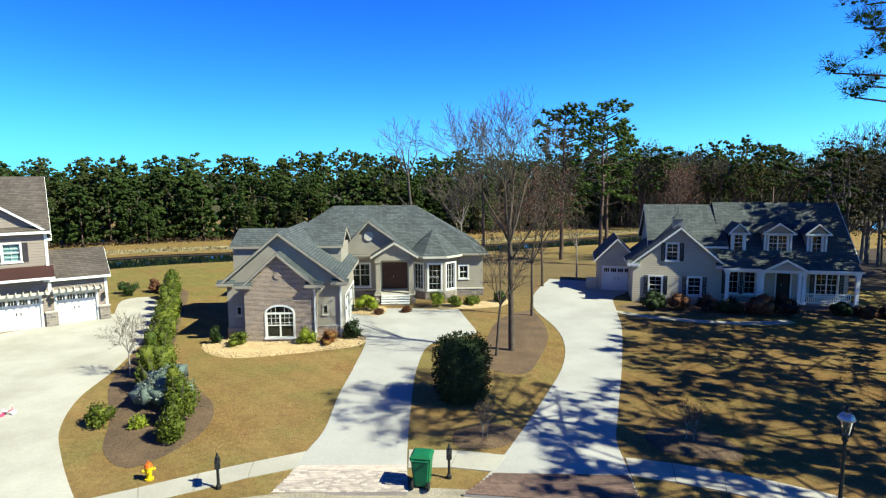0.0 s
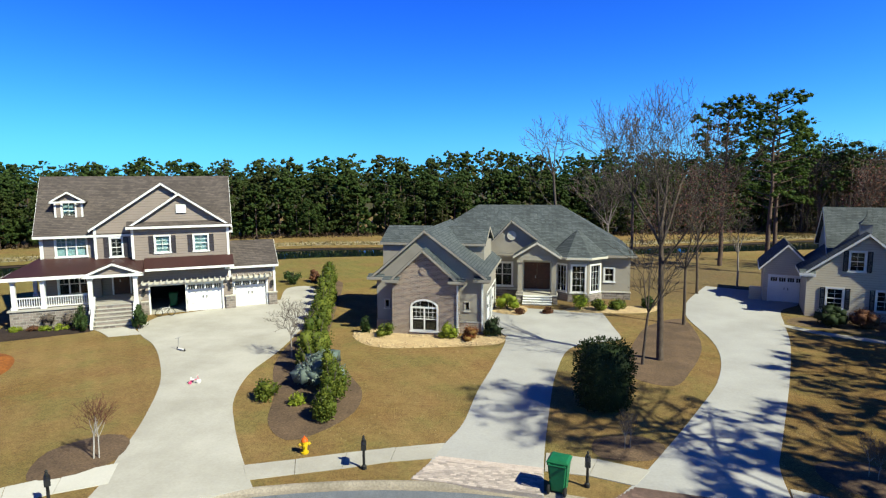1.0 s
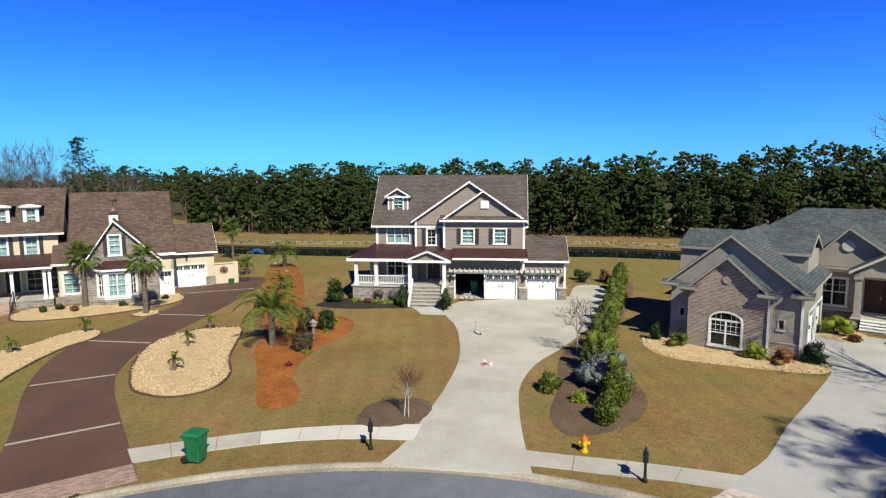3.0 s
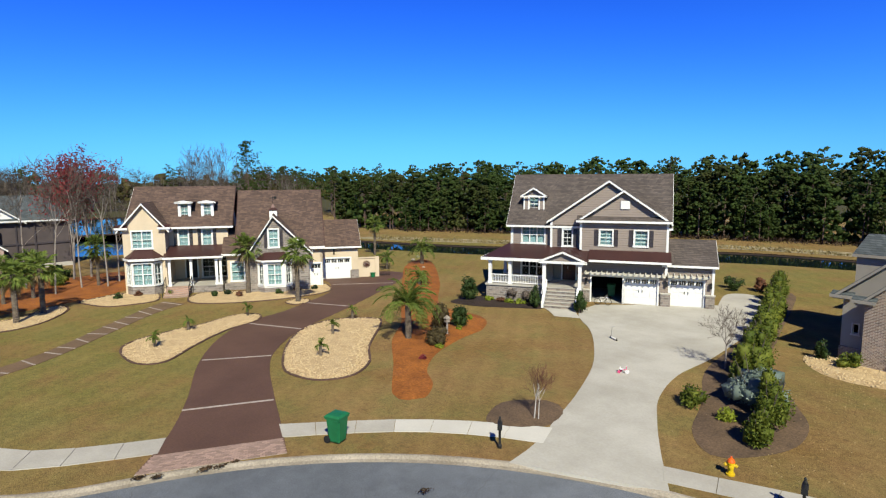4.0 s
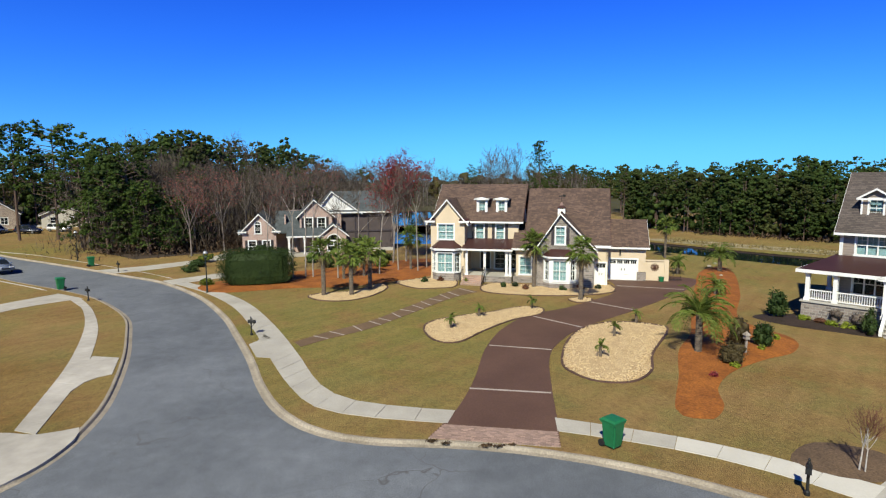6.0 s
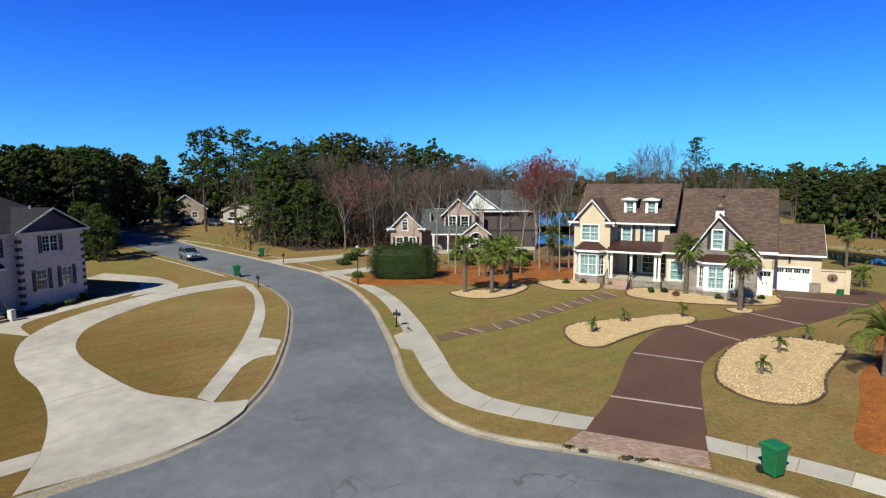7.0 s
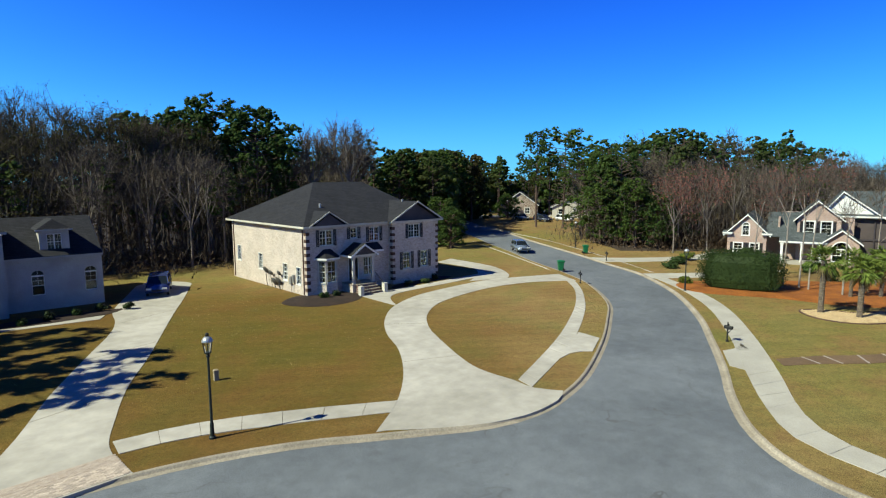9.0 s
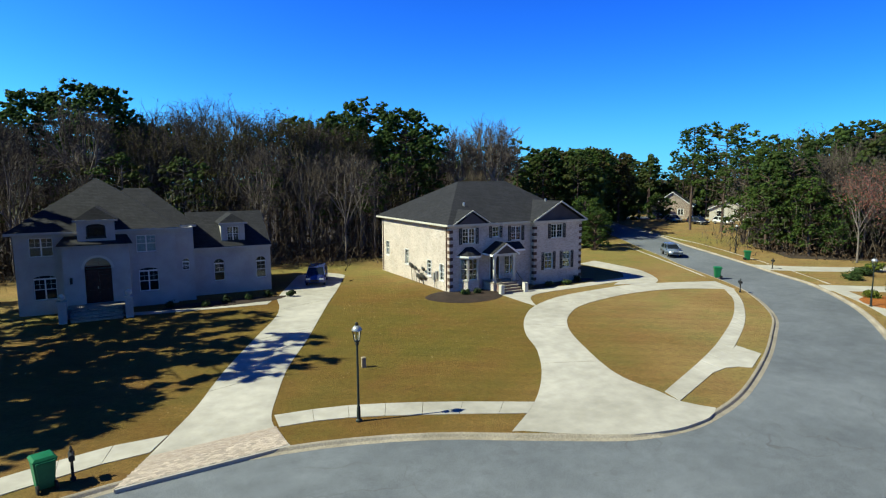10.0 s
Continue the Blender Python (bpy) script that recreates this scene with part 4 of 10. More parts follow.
            g.box(x0, x1, 0.075, 0.085, z0, z1, m)
            pane = part("pane", g, GLASS, win)
            pane.visible_shadow = False
            g = Geo()
            n, bar = h.get("sash", 1), 0.016
            for i in range(1, n):
                x = x0 + (x1 - x0) * i / n
                g.box(x - 0.045, x + 0.045, 0.03, 0.1, z0, zt, m)
            if arch:
                g.box(x0, x1, 0.03, 0.1, zt - 0.06, zt + 0.05, m)
            zm = (z0 + zt) / 2
            if h.get("hung", True):
                g.box(x0, x1, 0.04, 0.1, zm - 0.025, zm + 0.025, m)
            gx, gz = h.get("grid", (0, 0))
            for k in range(n):
                a, b = x0 + (x1 - x0) * k / n, x0 + (x1 - x0) * (k + 1) / n
                for i in range(1, gx):
                    x = a + (b - a) * i / gx
                    g.box(x - bar / 2, x + bar / 2, 0.05, 0.09, zm if h.get("toponly") else z0, z1 - (0.04 if arch else 0), m)
                g.box(a, a + 0.038, 0.045, 0.1, z0, zt, m)
                g.box(b - 0.038, b, 0.045, 0.1, z0, zt, m)
            for i in range(1, gz):
                z = z0 + (zt - z0) * i / gz
                if not h.get("toponly") or z > zm:
                    g.box(x0, x1, 0.05, 0.09, z - bar / 2, z + bar / 2, m)
            g.box(x0, x1, 0.045, 0.1, z0, z0 + 0.05, m)
            g.box(x0, x1, 0.045, 0.1, zt - 0.05, zt, m)
            part("sash", g, trim, win)
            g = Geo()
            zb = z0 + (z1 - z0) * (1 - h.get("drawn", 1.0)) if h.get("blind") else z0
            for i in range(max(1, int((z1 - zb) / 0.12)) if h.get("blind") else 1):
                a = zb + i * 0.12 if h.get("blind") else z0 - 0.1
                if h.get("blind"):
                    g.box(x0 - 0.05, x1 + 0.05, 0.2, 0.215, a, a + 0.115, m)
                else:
                    # a dark sheet added behind the glass for the room's shade
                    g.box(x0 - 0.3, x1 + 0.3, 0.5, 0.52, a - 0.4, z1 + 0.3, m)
            part("blind" if h.get("blind") else "curtain", g, BLIND if h.get("blind") else ROOM_SHADE, win)
            for side in h.get("shutters", ()):
                sw = h.get("shutter_width", 0.32)
                a = x0 - cw - sw - 0.02 if side == "l" else x1 + cw + 0.02
                g = Geo()
                g.box(a, a + 0.05, -0.05, -0.004, z0 - 0.05, z1 + 0.05, m)
                g.box(a + sw - 0.05, a + sw, -0.05, -0.004, z0 - 0.05, z1 + 0.05, m)
                for z in (z0 - 0.05, zm - 0.03, z1):
                    g.box(a, a + sw, -0.05, -0.004, z, z + 0.06, m)
                for k in range(int((z1 - z0) / 0.07)):
                    z = z0 + 0.02 + k * 0.07
                    g.box(a + 0.05, a + sw - 0.05, -0.035, -0.006, z, z + 0.045, m)
                self.put("shutter", g, h.get("shutter_mat", SHUTTER))
            if h.get("head"):
                g = Geo()
                g.box(x0 - cw - 0.08, x1 + cw + 0.08, -0.12, 0.0, z1 + cw, z1 + cw + 0.14, m)
                part("lintel", g, trim, win)
        elif kind == "door":
            g = Geo()
            g.box(x0 - cw, x0, -0.03, 0.15, z0, z1 + cw, m), g.box(x1, x1 + cw, -0.03, 0.15, z0, z1 + cw, m), g.box(x0, x1, -0.03, 0.15, z1, z1 + cw, m)
            door = self.put("front_door", g, h.get("trim", WHITE), h.get("label", ""))
            g = Geo()
            n = h.get("leaves", 1)
            for k in range(n):
                a, b = x0 + (x1 - x0) * k / n, x0 + (x1 - x0) * (k + 1) / n
                g.box(a + 0.01, b - 0.01, 0.1, 0.15, z0, z1, m)
                for zz in ((0.08, 0.38), (0.45, 0.9)):
                    g.box(a + 0.15, b - 0.15, 0.075, 0.1, z0 + (z1 - z0) * zz[0], z0 + (z1 - z0) * zz[1], m)
            part("leaf", g, h.get("mat", DOOR_WOOD), door)
            g = Geo()
            g.box((x0 + x1) / 2 - 0.14, (x0 + x1) / 2 - 0.09, 0.03, 0.1, z0 + 0.95, z0 + 1.15, m)
            part("handle", g, STEEL, door)
            for a, b in h.get("sidelights", ()):
                g = Geo()
                g.box(a, b, 0.05, 0.06, z0, z1, m)
                part("pane", g, GLASS, door)
        elif kind == "garage":
            g = Geo()
            g.box(x0 - 0.12, x0, -0.03, 0.16, z0, z1 + 0.14, m), g.box(x1, x1 + 0.12, -0.03, 0.16, z0, z1 + 0.14, m), g.box(x0, x1, -0.03, 0.16, z1, z1 + 0.14, m)
            door = self.put("garage_door", g, WHITE, h.get("label", "white carriage-style garage door"))
            g = Geo()
            g.box(x0, x1, 0.12, 0.16, z0 + 0.01, z1, m)
            rows, cols = 4, h.get("panels", 4)
            hh = (z1 - z0) / rows
            for j in range(rows):
                for i in range(cols):
                    a = x0 + (x1 - x0) * i / cols
                    b = a + (x1 - x0) / cols
                    if j == rows - 1:
                        continue
                    g.box(a + 0.07, b - 0.07, 0.1, 0.12, z0 + hh * j + 0.06, z0 + hh * (j + 1) - 0.06, m)
            part("leaf", g, h.get("mat", WHITE), door)
            g = Geo()
            for i in range(cols):
                a, b = x0 + (x1 - x0) * i / cols + 0.06, x0 + (x1 - x0) * (i + 1) / cols - 0.06
                for k in range(3):
                    c0 = a + (b - a) * k / 3
                    g.box(c0 + 0.015, c0 + (b - a) / 3 - 0.015, 0.105, 0.118, z1 - hh + 0.1, z1 - 0.1, m)
            part("pane", g, CAR_GLASS, door)
            xm = (x0 + x1) / 2
            for s in (-0.16, 0.1):
                g = Geo()
                g.box(xm + s, xm + s + 0.05, 0.06, 0.1, z0 + 1.0, z0 + 1.2, m)
                part("handle", g, IRON, door)

    def roof(self, polys, material, t=0.16, name="roof", label=""):
        g = Geo()
        for p in polys:
            g.prism([(x, y, z) for x, y, z in p], (0, 0, -t))
        me = g.mesh(name)
        bm = bmesh.new()
        bm.from_mesh(me)
        bmesh.ops.remove_doubles(bm, verts=bm.verts, dist=0.001)
        bmesh.ops.recalc_face_normals(bm, faces=bm.faces)
        bm.to_mesh(me)
        bm.free()
        return self.put(name, me, material, label)

    def gable_roof(self, x0, x1, y0, y1, ze, zr, material, axis="x", over=0.35, rake=0.3, trim=WHITE, ridge=None, skip=(), t=0.14):
        """axis: the ridge's way. Walls stand at x0..x1, y0..y1; ze is the wall's top."""
        if axis == "x":
            c = (y0 + y1) / 2 if ridge is None else ridge
            s0, s1 = (zr - ze) / (c - y0), (zr - ze) / (y1 - c)
            a, b = x0 - rake, x1 + rake
            e0, e1 = (y0 - over, ze - s0 * over), (y1 + over, ze - s1 * over)
            polys = [[(a, e0[0], e0[1]), (b, e0[0], e0[1]), (b, c, zr), (a, c, zr)], [(b, e1[0], e1[1]), (a, e1[0], e1[1]), (a, c, zr), (b, c, zr)]]
            rakes = [((a, e0[0], e0[1]), (a, c, zr)), ((a, e1[0], e1[1]), (a, c, zr)), ((b, e0[0], e0[1]), (b, c, zr)), ((b, e1[0], e1[1]), (b, c, zr))]
            eaves = [((a, e0[0], e0[1]), (b, e0[0], e0[1])), ((a, e1[0], e1[1]), (b, e1[0], e1[1]))]
        else:
            c = (x0 + x1) / 2 if ridge is None else ridge
            s0, s1 = (zr - ze) / (c - x0), (zr - ze) / (x1 - c)
            a, b = y0 - rake, y1 + rake
            e0, e1 = (x0 - over, ze - s0 * over), (x1 + over, ze - s1 * over)
            polys = [[(e0[0], b, e0[1]), (e0[0], a, e0[1]), (c, a, zr), (c, b, zr)], [(e1[0], a, e1[1]), (e1[0], b, e1[1]), (c, b, zr), (c, a, zr)]]
            rakes = [((e0[0], a, e0[1]), (c, a, zr)), ((e1[0], a, e1[1]), (c, a, zr)), ((e0[0], b, e0[1]), (c, b, zr)), ((e1[0], b, e1[1]), (c, b, zr))]
            eaves = [((e0[0], a, e0[1]), (e0[0], b, e0[1])), ((e1[0], a, e1[1]), (e1[0], b, e1[1]))]
        self.roof([[(x, y, z + 0.14) for x, y, z in p] for p in polys], material, t)
        for i, (p, q) in enumerate(rakes + eaves):
            if i not in skip:
                self.board(p, q, trim, dz=0.11)

    def board(self, p, q, material, h=0.17, th=0.05, dz=0.0, name="fascia"):
        """A plank on edge from p to q."""
        p, q = Vector(p) + Vector((0, 0, dz)), Vector(q) + Vector((0, 0, dz))
        d = (q - p).normalized()
        side = d.cross(Vector((0, 0, 1))).normalized() * th / 2
        g = Geo()
        down = Vector((0, 0, -h))
        p, q = p - d * 0.02, q + d * 0.02
        g.prism([p - side, q - side, q - side + down, p - side + down], side * 2)
        return self.put(name, g, material)

    def hip_roof(self, x0, x1, y0, y1, ze, zr, material, over=0.4, run=None, trim=WHITE, ridge=None):
        x0, x1, y0, y1 = x0 - over, x1 + over, y0 - over, y1 + over
        c = (y0 + y1) / 2
        r0, r1 = ridge if ridge else (x0 + (c - y0 if run is None else run), x1 - (c - y0 if run is None else run))
        a, b, cc, d, e, f = (x0, y0, ze), (x1, y0, ze), (x1, y1, ze), (x0, y1, ze), (r0, c, zr), (r1, c, zr)
        polys = [[a, b, f, e], [b, cc, f], [cc, d, e, f], [d, a, e]]
        if abs(r1 - r0) < 0.05:
            polys = [[a, b, e], [b, cc, e], [cc, d, e], [d, a, e]]
        self.roof([[(x, y, z + 0.12) for x, y, z in p] for p in polys], material, 0.12)
        for p, q in ((a, b), (b, cc), (cc, d), (d, a)):
            self.board(p, q, trim, dz=0.1)
        g = Geo()
        g.box(x0 + 0.02, x1 - 0.02, y0 + 0.02, y1 - 0.02, ze - 0.1, ze - 0.06)
        self.put("soffit", g, trim)

    def shed(self, x0, x1, y0, z0, y1, z1, material, trim=WHITE, t=0.12, name="roof", fascia=True):
        """A slope from the eave (y0, z0) up to (y1, z1)."""
        self.roof([[(x0, y0, z0), (x1, y0, z0), (x1, y1, z1), (x0, y1, z1)]], material, t, name)
        if fascia:
            self.board((x0, y0, z0), (x1, y0, z0), trim, dz=0.0)

    def box(self, name, x0, x1, y0, y1, z0, z1, material, label=""):
        g = Geo()
        g.box(x0, x1, y0, y1, z0, z1)
        return self.put(name, g, material, label)

    def column(self, x, y, z0, z1, material=WHITE, w=0.26):
        g = Geo()
        g.box(x - w / 2, x + w / 2, y - w / 2, y + w / 2, z0, z1)
        g.box(x - w * 0.7, x + w * 0.7, y - w * 0.7, y + w * 0.7, z0, z0 + 0.2)
        g.box(x - w * 0.7, x + w * 0.7, y - w * 0.7, y + w * 0.7, z1 - 0.18, z1)
        return self.put("column", g, material)

    def steps(self, x0, x1, y0, y1, n, ztop, material, tread=None, name="step"):
        """n steps from y0 (foot) up to y1."""
        for i in range(n):
            a = y0 + (y1 - y0) * i / n
            self.box(name, x0, x1, a, y1, ztop * i / n, ztop * (i + 1) / n - 0.05, material)
            self.box("tread", x0 - 0.03, x1 + 0.03, a - 0.04, a + (y1 - y0) / n + 0.02, ztop * (i + 1) / n - 0.05, ztop * (i + 1) / n, tread or material)

    def grow(self, before, k, about):
        """Enlarge the parts added since, about a point of the plan."""
        m = Matrix.Translation(about) @ Matrix.Scale(k, 4) @ Matrix.Translation(-Vector(about))
        for ob in self.root.children_recursive:
            if ob not in before and ob.type == "MESH":
                w, up = Matrix(), ob
                while up != self.root:
                    w, up = up.matrix_basis @ w, up.parent
                if ob.data.users > 1:
                    ob.data = ob.data.copy()
                ob.data.transform(w.inverted() @ m @ w)

    def body(self, x0, x1, y0, y1, z1, material, front=(), right=(), left=(), back=(), sides="frbl", z0=-0.1, peak_lr=None):
        if "f" in sides:
            self.wall((x0, y0), (x1, y0), z0, z1, material, front)
        if "r" in sides:
            self.wall((x1, y0 + 0.2), (x1, y1 - 0.2), z0, z1, material, right, peak_lr)
        if "b" in sides:
            self.wall((x1, y1), (x0, y1), z0, z1, material, back)
        if "l" in sides:
            self.wall((x0, y1 - 0.2), (x0, y0 + 0.2), z0, z1, material, left, peak_lr)

    def dormer(self, x0, x1, y0, z0, z1, zpk, depth, wallmat, roofmat, hole, trim=WHITE, hip=False):
        """A small gabled roof window."""
        self.wall((x0, y0), (x1, y0), z0, z1, wallmat, [hole], None, 0.12, "dormer_wall")
        self.wall((x1, y0 + 0.12), (x1, y0 + depth), z0, z1, wallmat, [], None, 0.1, "dormer_wall")
        self.wall((x0, y0 + depth), (x0, y0 + 0.12), z0, z1, wallmat, [], None, 0.1, "dormer_wall")
        c, o = (x0 + x1) / 2, 0.28
        if not hip:
            g = Geo()
            g.prism([(x0 - 0.05, y0 + 0.02, z1), (x1 + 0.05, y0 + 0.02, z1), (c, y0 + 0.02, zpk - 0.05)], (0, 0.1, 0))
            self.put("dormer_gable", g, wallmat)
        s = (zpk - z1) / ((x1 - x0) / 2 + o)
        yb = y0 + depth
        f = 0.35 if hip else -0.25
        self.roof([[(x0 - o, yb, z1), (x0 - o, y0 - 0.25, z1), (c, y0 + f, zpk), (c, yb, zpk)], [(x1 + o, y0 - 0.25, z1), (x1 + o, yb, z1), (c, yb, zpk), (c, y0 + f, zpk)]]
                  + ([[(x0 - o, y0 - 0.25, z1), (x1 + o, y0 - 0.25, z1), (c, y0 + f, zpk)]] if hip else []), roofmat, 0.08, "dormer_roof")
        if not hip:
            self.board((x0 - o, y0 - 0.27, z1), (c, y0 - 0.27, zpk), trim, 0.14, dz=0.03)
            self.board((x1 + o, y0 - 0.27, z1), (c, y0 - 0.27, zpk), trim, 0.14, dz=0.03)
        self.board((x0 - o, y0 - 0.27, z1 + 0.02), (x1 + o, y0 - 0.27, z1 + 0.02), trim, 0.13)
        for x in (x0, x1):
            self.box("corner_board", x - 0.06, x + 0.06, y0 - 0.02, y0 + 0.1, z0, z1, trim)

    def rail(self, x0, x1, y, z0, z1, material=WHITE):
        g = Geo()
        g.box(x0, x1, y - 0.04, y + 0.04, z1 - 0.07, z1), g.box(x0, x1, y - 0.03, y + 0.03, z0, z0 + 0.06)
        root = self.put("railing", g, material)
        for k in range(int((x1 - x0) / 0.14)):
            g = Geo()
            x = x0 + 0.07 + k * 0.14
            g.box(x - 0.02, x + 0.02, y - 0.02, y + 0.02, z0, z1 - 0.05)
            part("baluster", g, material, root)


def win(x, z, w, h, **k):
    return dict(x=x, z=z, w=w, h=h, **k)


BOTH = ("l", "r")


def house_tan():
    """Two-storey tan house with the wrap porch and three garage doors."""
    h = House(-32.0, 36.6, 36, "two-storey tan lap-sided house with porch and three garage doors")
    T = TAN_SIDING
    # garage front, ground floor
    h.wall((-0.9, 0), (5.64, 0), -0.1, 4.3, T, [win(0.85, 0, 2.42, 2.15, kind="open"), win(3.42, 0, 2.5, 2.15, kind="garage")])
    h.wall((5.64, 0.25), (9.05, 0.25), -0.1, 3.45, T, [win(0.3, 0, 2.45, 2.15, kind="garage")])
    g = Geo()
    for a, b, c, d in ((-0.17, -0.05, 2.29, 2.15), (2.37, 2.49, 2.29, 2.15)):
        g.box(a, b, -0.03, 0.2, 0, c)
    g.box(-0.05, 2.37, -0.03, 0.2, 2.15, 2.29)
    h.put("door_frame", g, WHITE, "frame of the open garage doorway")
    # upper front: projecting right gable, recessed middle, left part
    h.wall((-1.0, 0.003), (5.64, 0.003), 4.3, 6.7, T, [win(1.52, 4.72, 0.95, 1.2, grid=(2, 4), shutters=BOTH, blind=True), win(4.2, 4.72, 0.95, 1.2, grid=(2, 4), shutters=BOTH, blind=True)])
    h.wall((-0.95, 0.12), (5.5, 0.12), 6.7, 7.05, T, [], (3.23, 8.95), 0.15, "gable_wall")
    h.wall((-3.5, 0.6), (-0.8, 0.6), 4.0, 6.6, T, [win(0.98, 4.5, 0.72, 1.35, grid=(2, 4), shutters=BOTH, blind=False)])
    h.wall((-3.6, 0.62), (5.7, 0.62), 6.5, 6.7, T, [], (4.68, 9.75), 0.15, "gable_wall")
    h.wall((-7.0, 1.1), (-3.4, 1.1), -0.1, 6.6, T, [win(0.92, 4.6, 1.9, 1.4, sash=3, grid=(2, 4), toponly=True, blind=True), win(0.9, 1.75, 1.95, 1.6, sash=3, grid=(2, 4), toponly=True)])
    h.wall((-3.4, 1.6), (-0.9, 1.6), -0.1, 4.3, T, [win(0.75, 1.45, 1.1, 2.1, kind="door", mat=DOOR_WOOD, label="dark wood front door with a wreath", sidelights=((0.4, 0.68), (1.9, 2.15)))])
    h.wall((-0.9, 1.6), (-0.9, 0.2), -0.1, 4.3, T)
    h.wall((-3.5, 1.1), (-3.5, 0.8), 4.0, 6.6, T)
    h.wall((5.64, 0.2), (5.64, 1.1), 3.0, 6.7, T), h.wall((5.64, 1.1), (5.64, 7.8), 3.0, 6.7, T, [], (2.9, 10.1))
    h.wall((5.64, 8.0), (-7.0, 8.0), -0.1, 6.7, T)
    h.wall((-7.0, 7.8), (-7.0, 1.3), -0.1, 6.6, T, [win(3.5, 4.6, 0.9, 1.4, blind=True)], (3.6, 10.1))
    h.wall((9.05, 0.45), (9.05, 6.3), -0.1, 3.45, T, [], (2.9, 4.95))
    h.wall((9.05, 6.5), (5.64, 6.5), -0.1, 3.45, T)
    for x, y, z0, z1 in ((-1.0, 0.0, 4.3, 6.7), (5.64, 0.0, 2.4, 6.7), (-3.5, 0.58, 4.2, 6.6), (-7.0, 1.08, 0, 6.6), (9.05, 0.23, 0.9, 3.45)):
        h.box("corner_board", x - 0.09, x + 0.09, y - 0.03, y + 0.15, z0, z1, WHITE)
    # main roof
    h.gable_roof(-7.0, 5.64, 1.1, 8.0, 6.72, 10.3, SHINGLE_A, "x", 0.55, 0.35, ridge=4.0)
    h.gable_roof(-3.6, 5.75, 0.6, 5, 6.6, 9.82, SHINGLE_A, "y", 0.25, 0.3, ridge=1.08, skip=(2, 3, 4, 5))
    h.gable_roof(-1.05, 5.6, 0.05, 3, 6.75, 9.05, SHINGLE_A, "y", 0.3, 0.3, ridge=2.28, skip=(2, 3, 4, 5))
    h.shed(-1.35, 5.95, -0.42, 6.72, 0.25, 7.1, SHINGLE_A)
    h.box("soffit", -1.3, 5.9, -0.4, 0.0, 6.56, 6.6, WHITE)
    h.box("vent", 2.05, 2.75, 0.02, 0.12, 7.65, 8.3, WHITE, "white louvred gable vent")
    h.dormer(-6.05, -4.35, 1.6, 7.2, 8.6, 9.3, 3.2, T, SHINGLE_A, win(0.45, 7.3, 0.8, 1.25, grid=(2, 4), blind=True))
    h.gable_roof(5.64, 9.05, 0.25, 6.5, 3.45, 4.95, SHINGLE_A, "x", 0.4, 0.3, ridge=3.0)
    # brown belt roof and porch roof
    h.shed(-0.3, 5.95, -1.0, 3.62, 0.0, 4.32, METAL_BROWN)
    h.roof([[(-8.9, -2.0, 3.62), (-0.3, -2.0, 3.62), (-0.3, 0.7, 4.4), (-7.3, 1.1, 4.5)], [(-8.9, 5.0, 3.62), (-8.9, -2.0, 3.62), (-7.3, 1.1, 4.5), (-7.3, 5.0, 4.5)]], METAL_BROWN, 0.1, label="brown metal porch roof")
    h.board((-8.9, -2.0, 3.64), (-0.3, -2.0, 3.64), WHITE, 0.24)
    h.board((-8.9, -2.0, 3.64), (-8.9, 5.0, 3.64), WHITE, 0.24)
    h.roof([[(-0.3, -2.0, 3.62), (-0.3, -1.0, 3.62), (-0.3, 0.0, 4.32), (-0.3, 0.6, 4.4)]], METAL_BROWN, 0.05)
    h.box("porch_ceiling", -8.8, -0.4, -1.9, 1.6, 3.42, 3.48, WHITE)
    g = Geo()
    g.prism([(-3.7, -2.35, 3.55), (-0.45, -2.35, 3.55), (-2.1, -2.35, 4.2)], (0, 0.08, 0))
    h.put("gable_wall", g, T)
    h.roof([[(-3.95, 0.4, 3.6), (-3.95, -2.6, 3.6), (-2.1, -2.6, 4.38), (-2.1, 0.4, 4.38)], [(-0.2, -2.6, 3.6), (-0.2, 0.4, 3.6), (-2.1, 0.4, 4.38), (-2.1, -2.6, 4.38)]], METAL_BROWN, 0.08)
    h.board((-3.95, -2.62, 3.62), (-2.1, -2.62, 4.4), WHITE, 0.16)
    h.board((-0.2, -2.62, 3.62), (-2.1, -2.62, 4.4), WHITE, 0.16)
    h.board((-3.95, -2.62, 3.62), (-0.2, -2.62, 3.62), WHITE, 0.2)
    # porch floor, rail and columns
    h.box("porch_base", -8.5, -3.5, -1.75, 1.1, -0.1, 1.28, FIELD_STONE, "rough grey field-stone porch base")
    h.box("porch_floor", -8.6, -0.6, -1.85, 1.6, 1.28, 1.4, CONCRETE)
    h.box("porch_base", -3.4, -0.7, -1.7, 1.6, -0.1, 1.28, FIELD_STONE)
    for x, y in ((-8.2, -1.6), (-6.5, -1.6), (-3.55, -2.3), (-0.75, -2.3)):
        h.column(x, y, 1.4 if y > -2 else 0.9, 3.45)
    h.column(-8.2, 3.8, 1.4, 3.45)
    h.rail(-8.1, -6.6, -1.6, 1.5, 2.2), h.rail(-6.4, -3.7, -1.6, 1.5, 2.2)
    h.steps(-3.3, -1.0, -3.5, -1.8, 6, 1.4, FIELD_STONE, CONCRETE)
    for x in (-3.45, -0.85):
        g = Geo()
        g.prism([(x - 0.09, -3.6, 0.0), (x - 0.09, -3.6, 0.35), (x - 0.09, -1.9, 2.0), (x - 0.09, -1.9, 0.0)], (0.18, 0, 0))
        h.put("step_wall", g, WHITE)
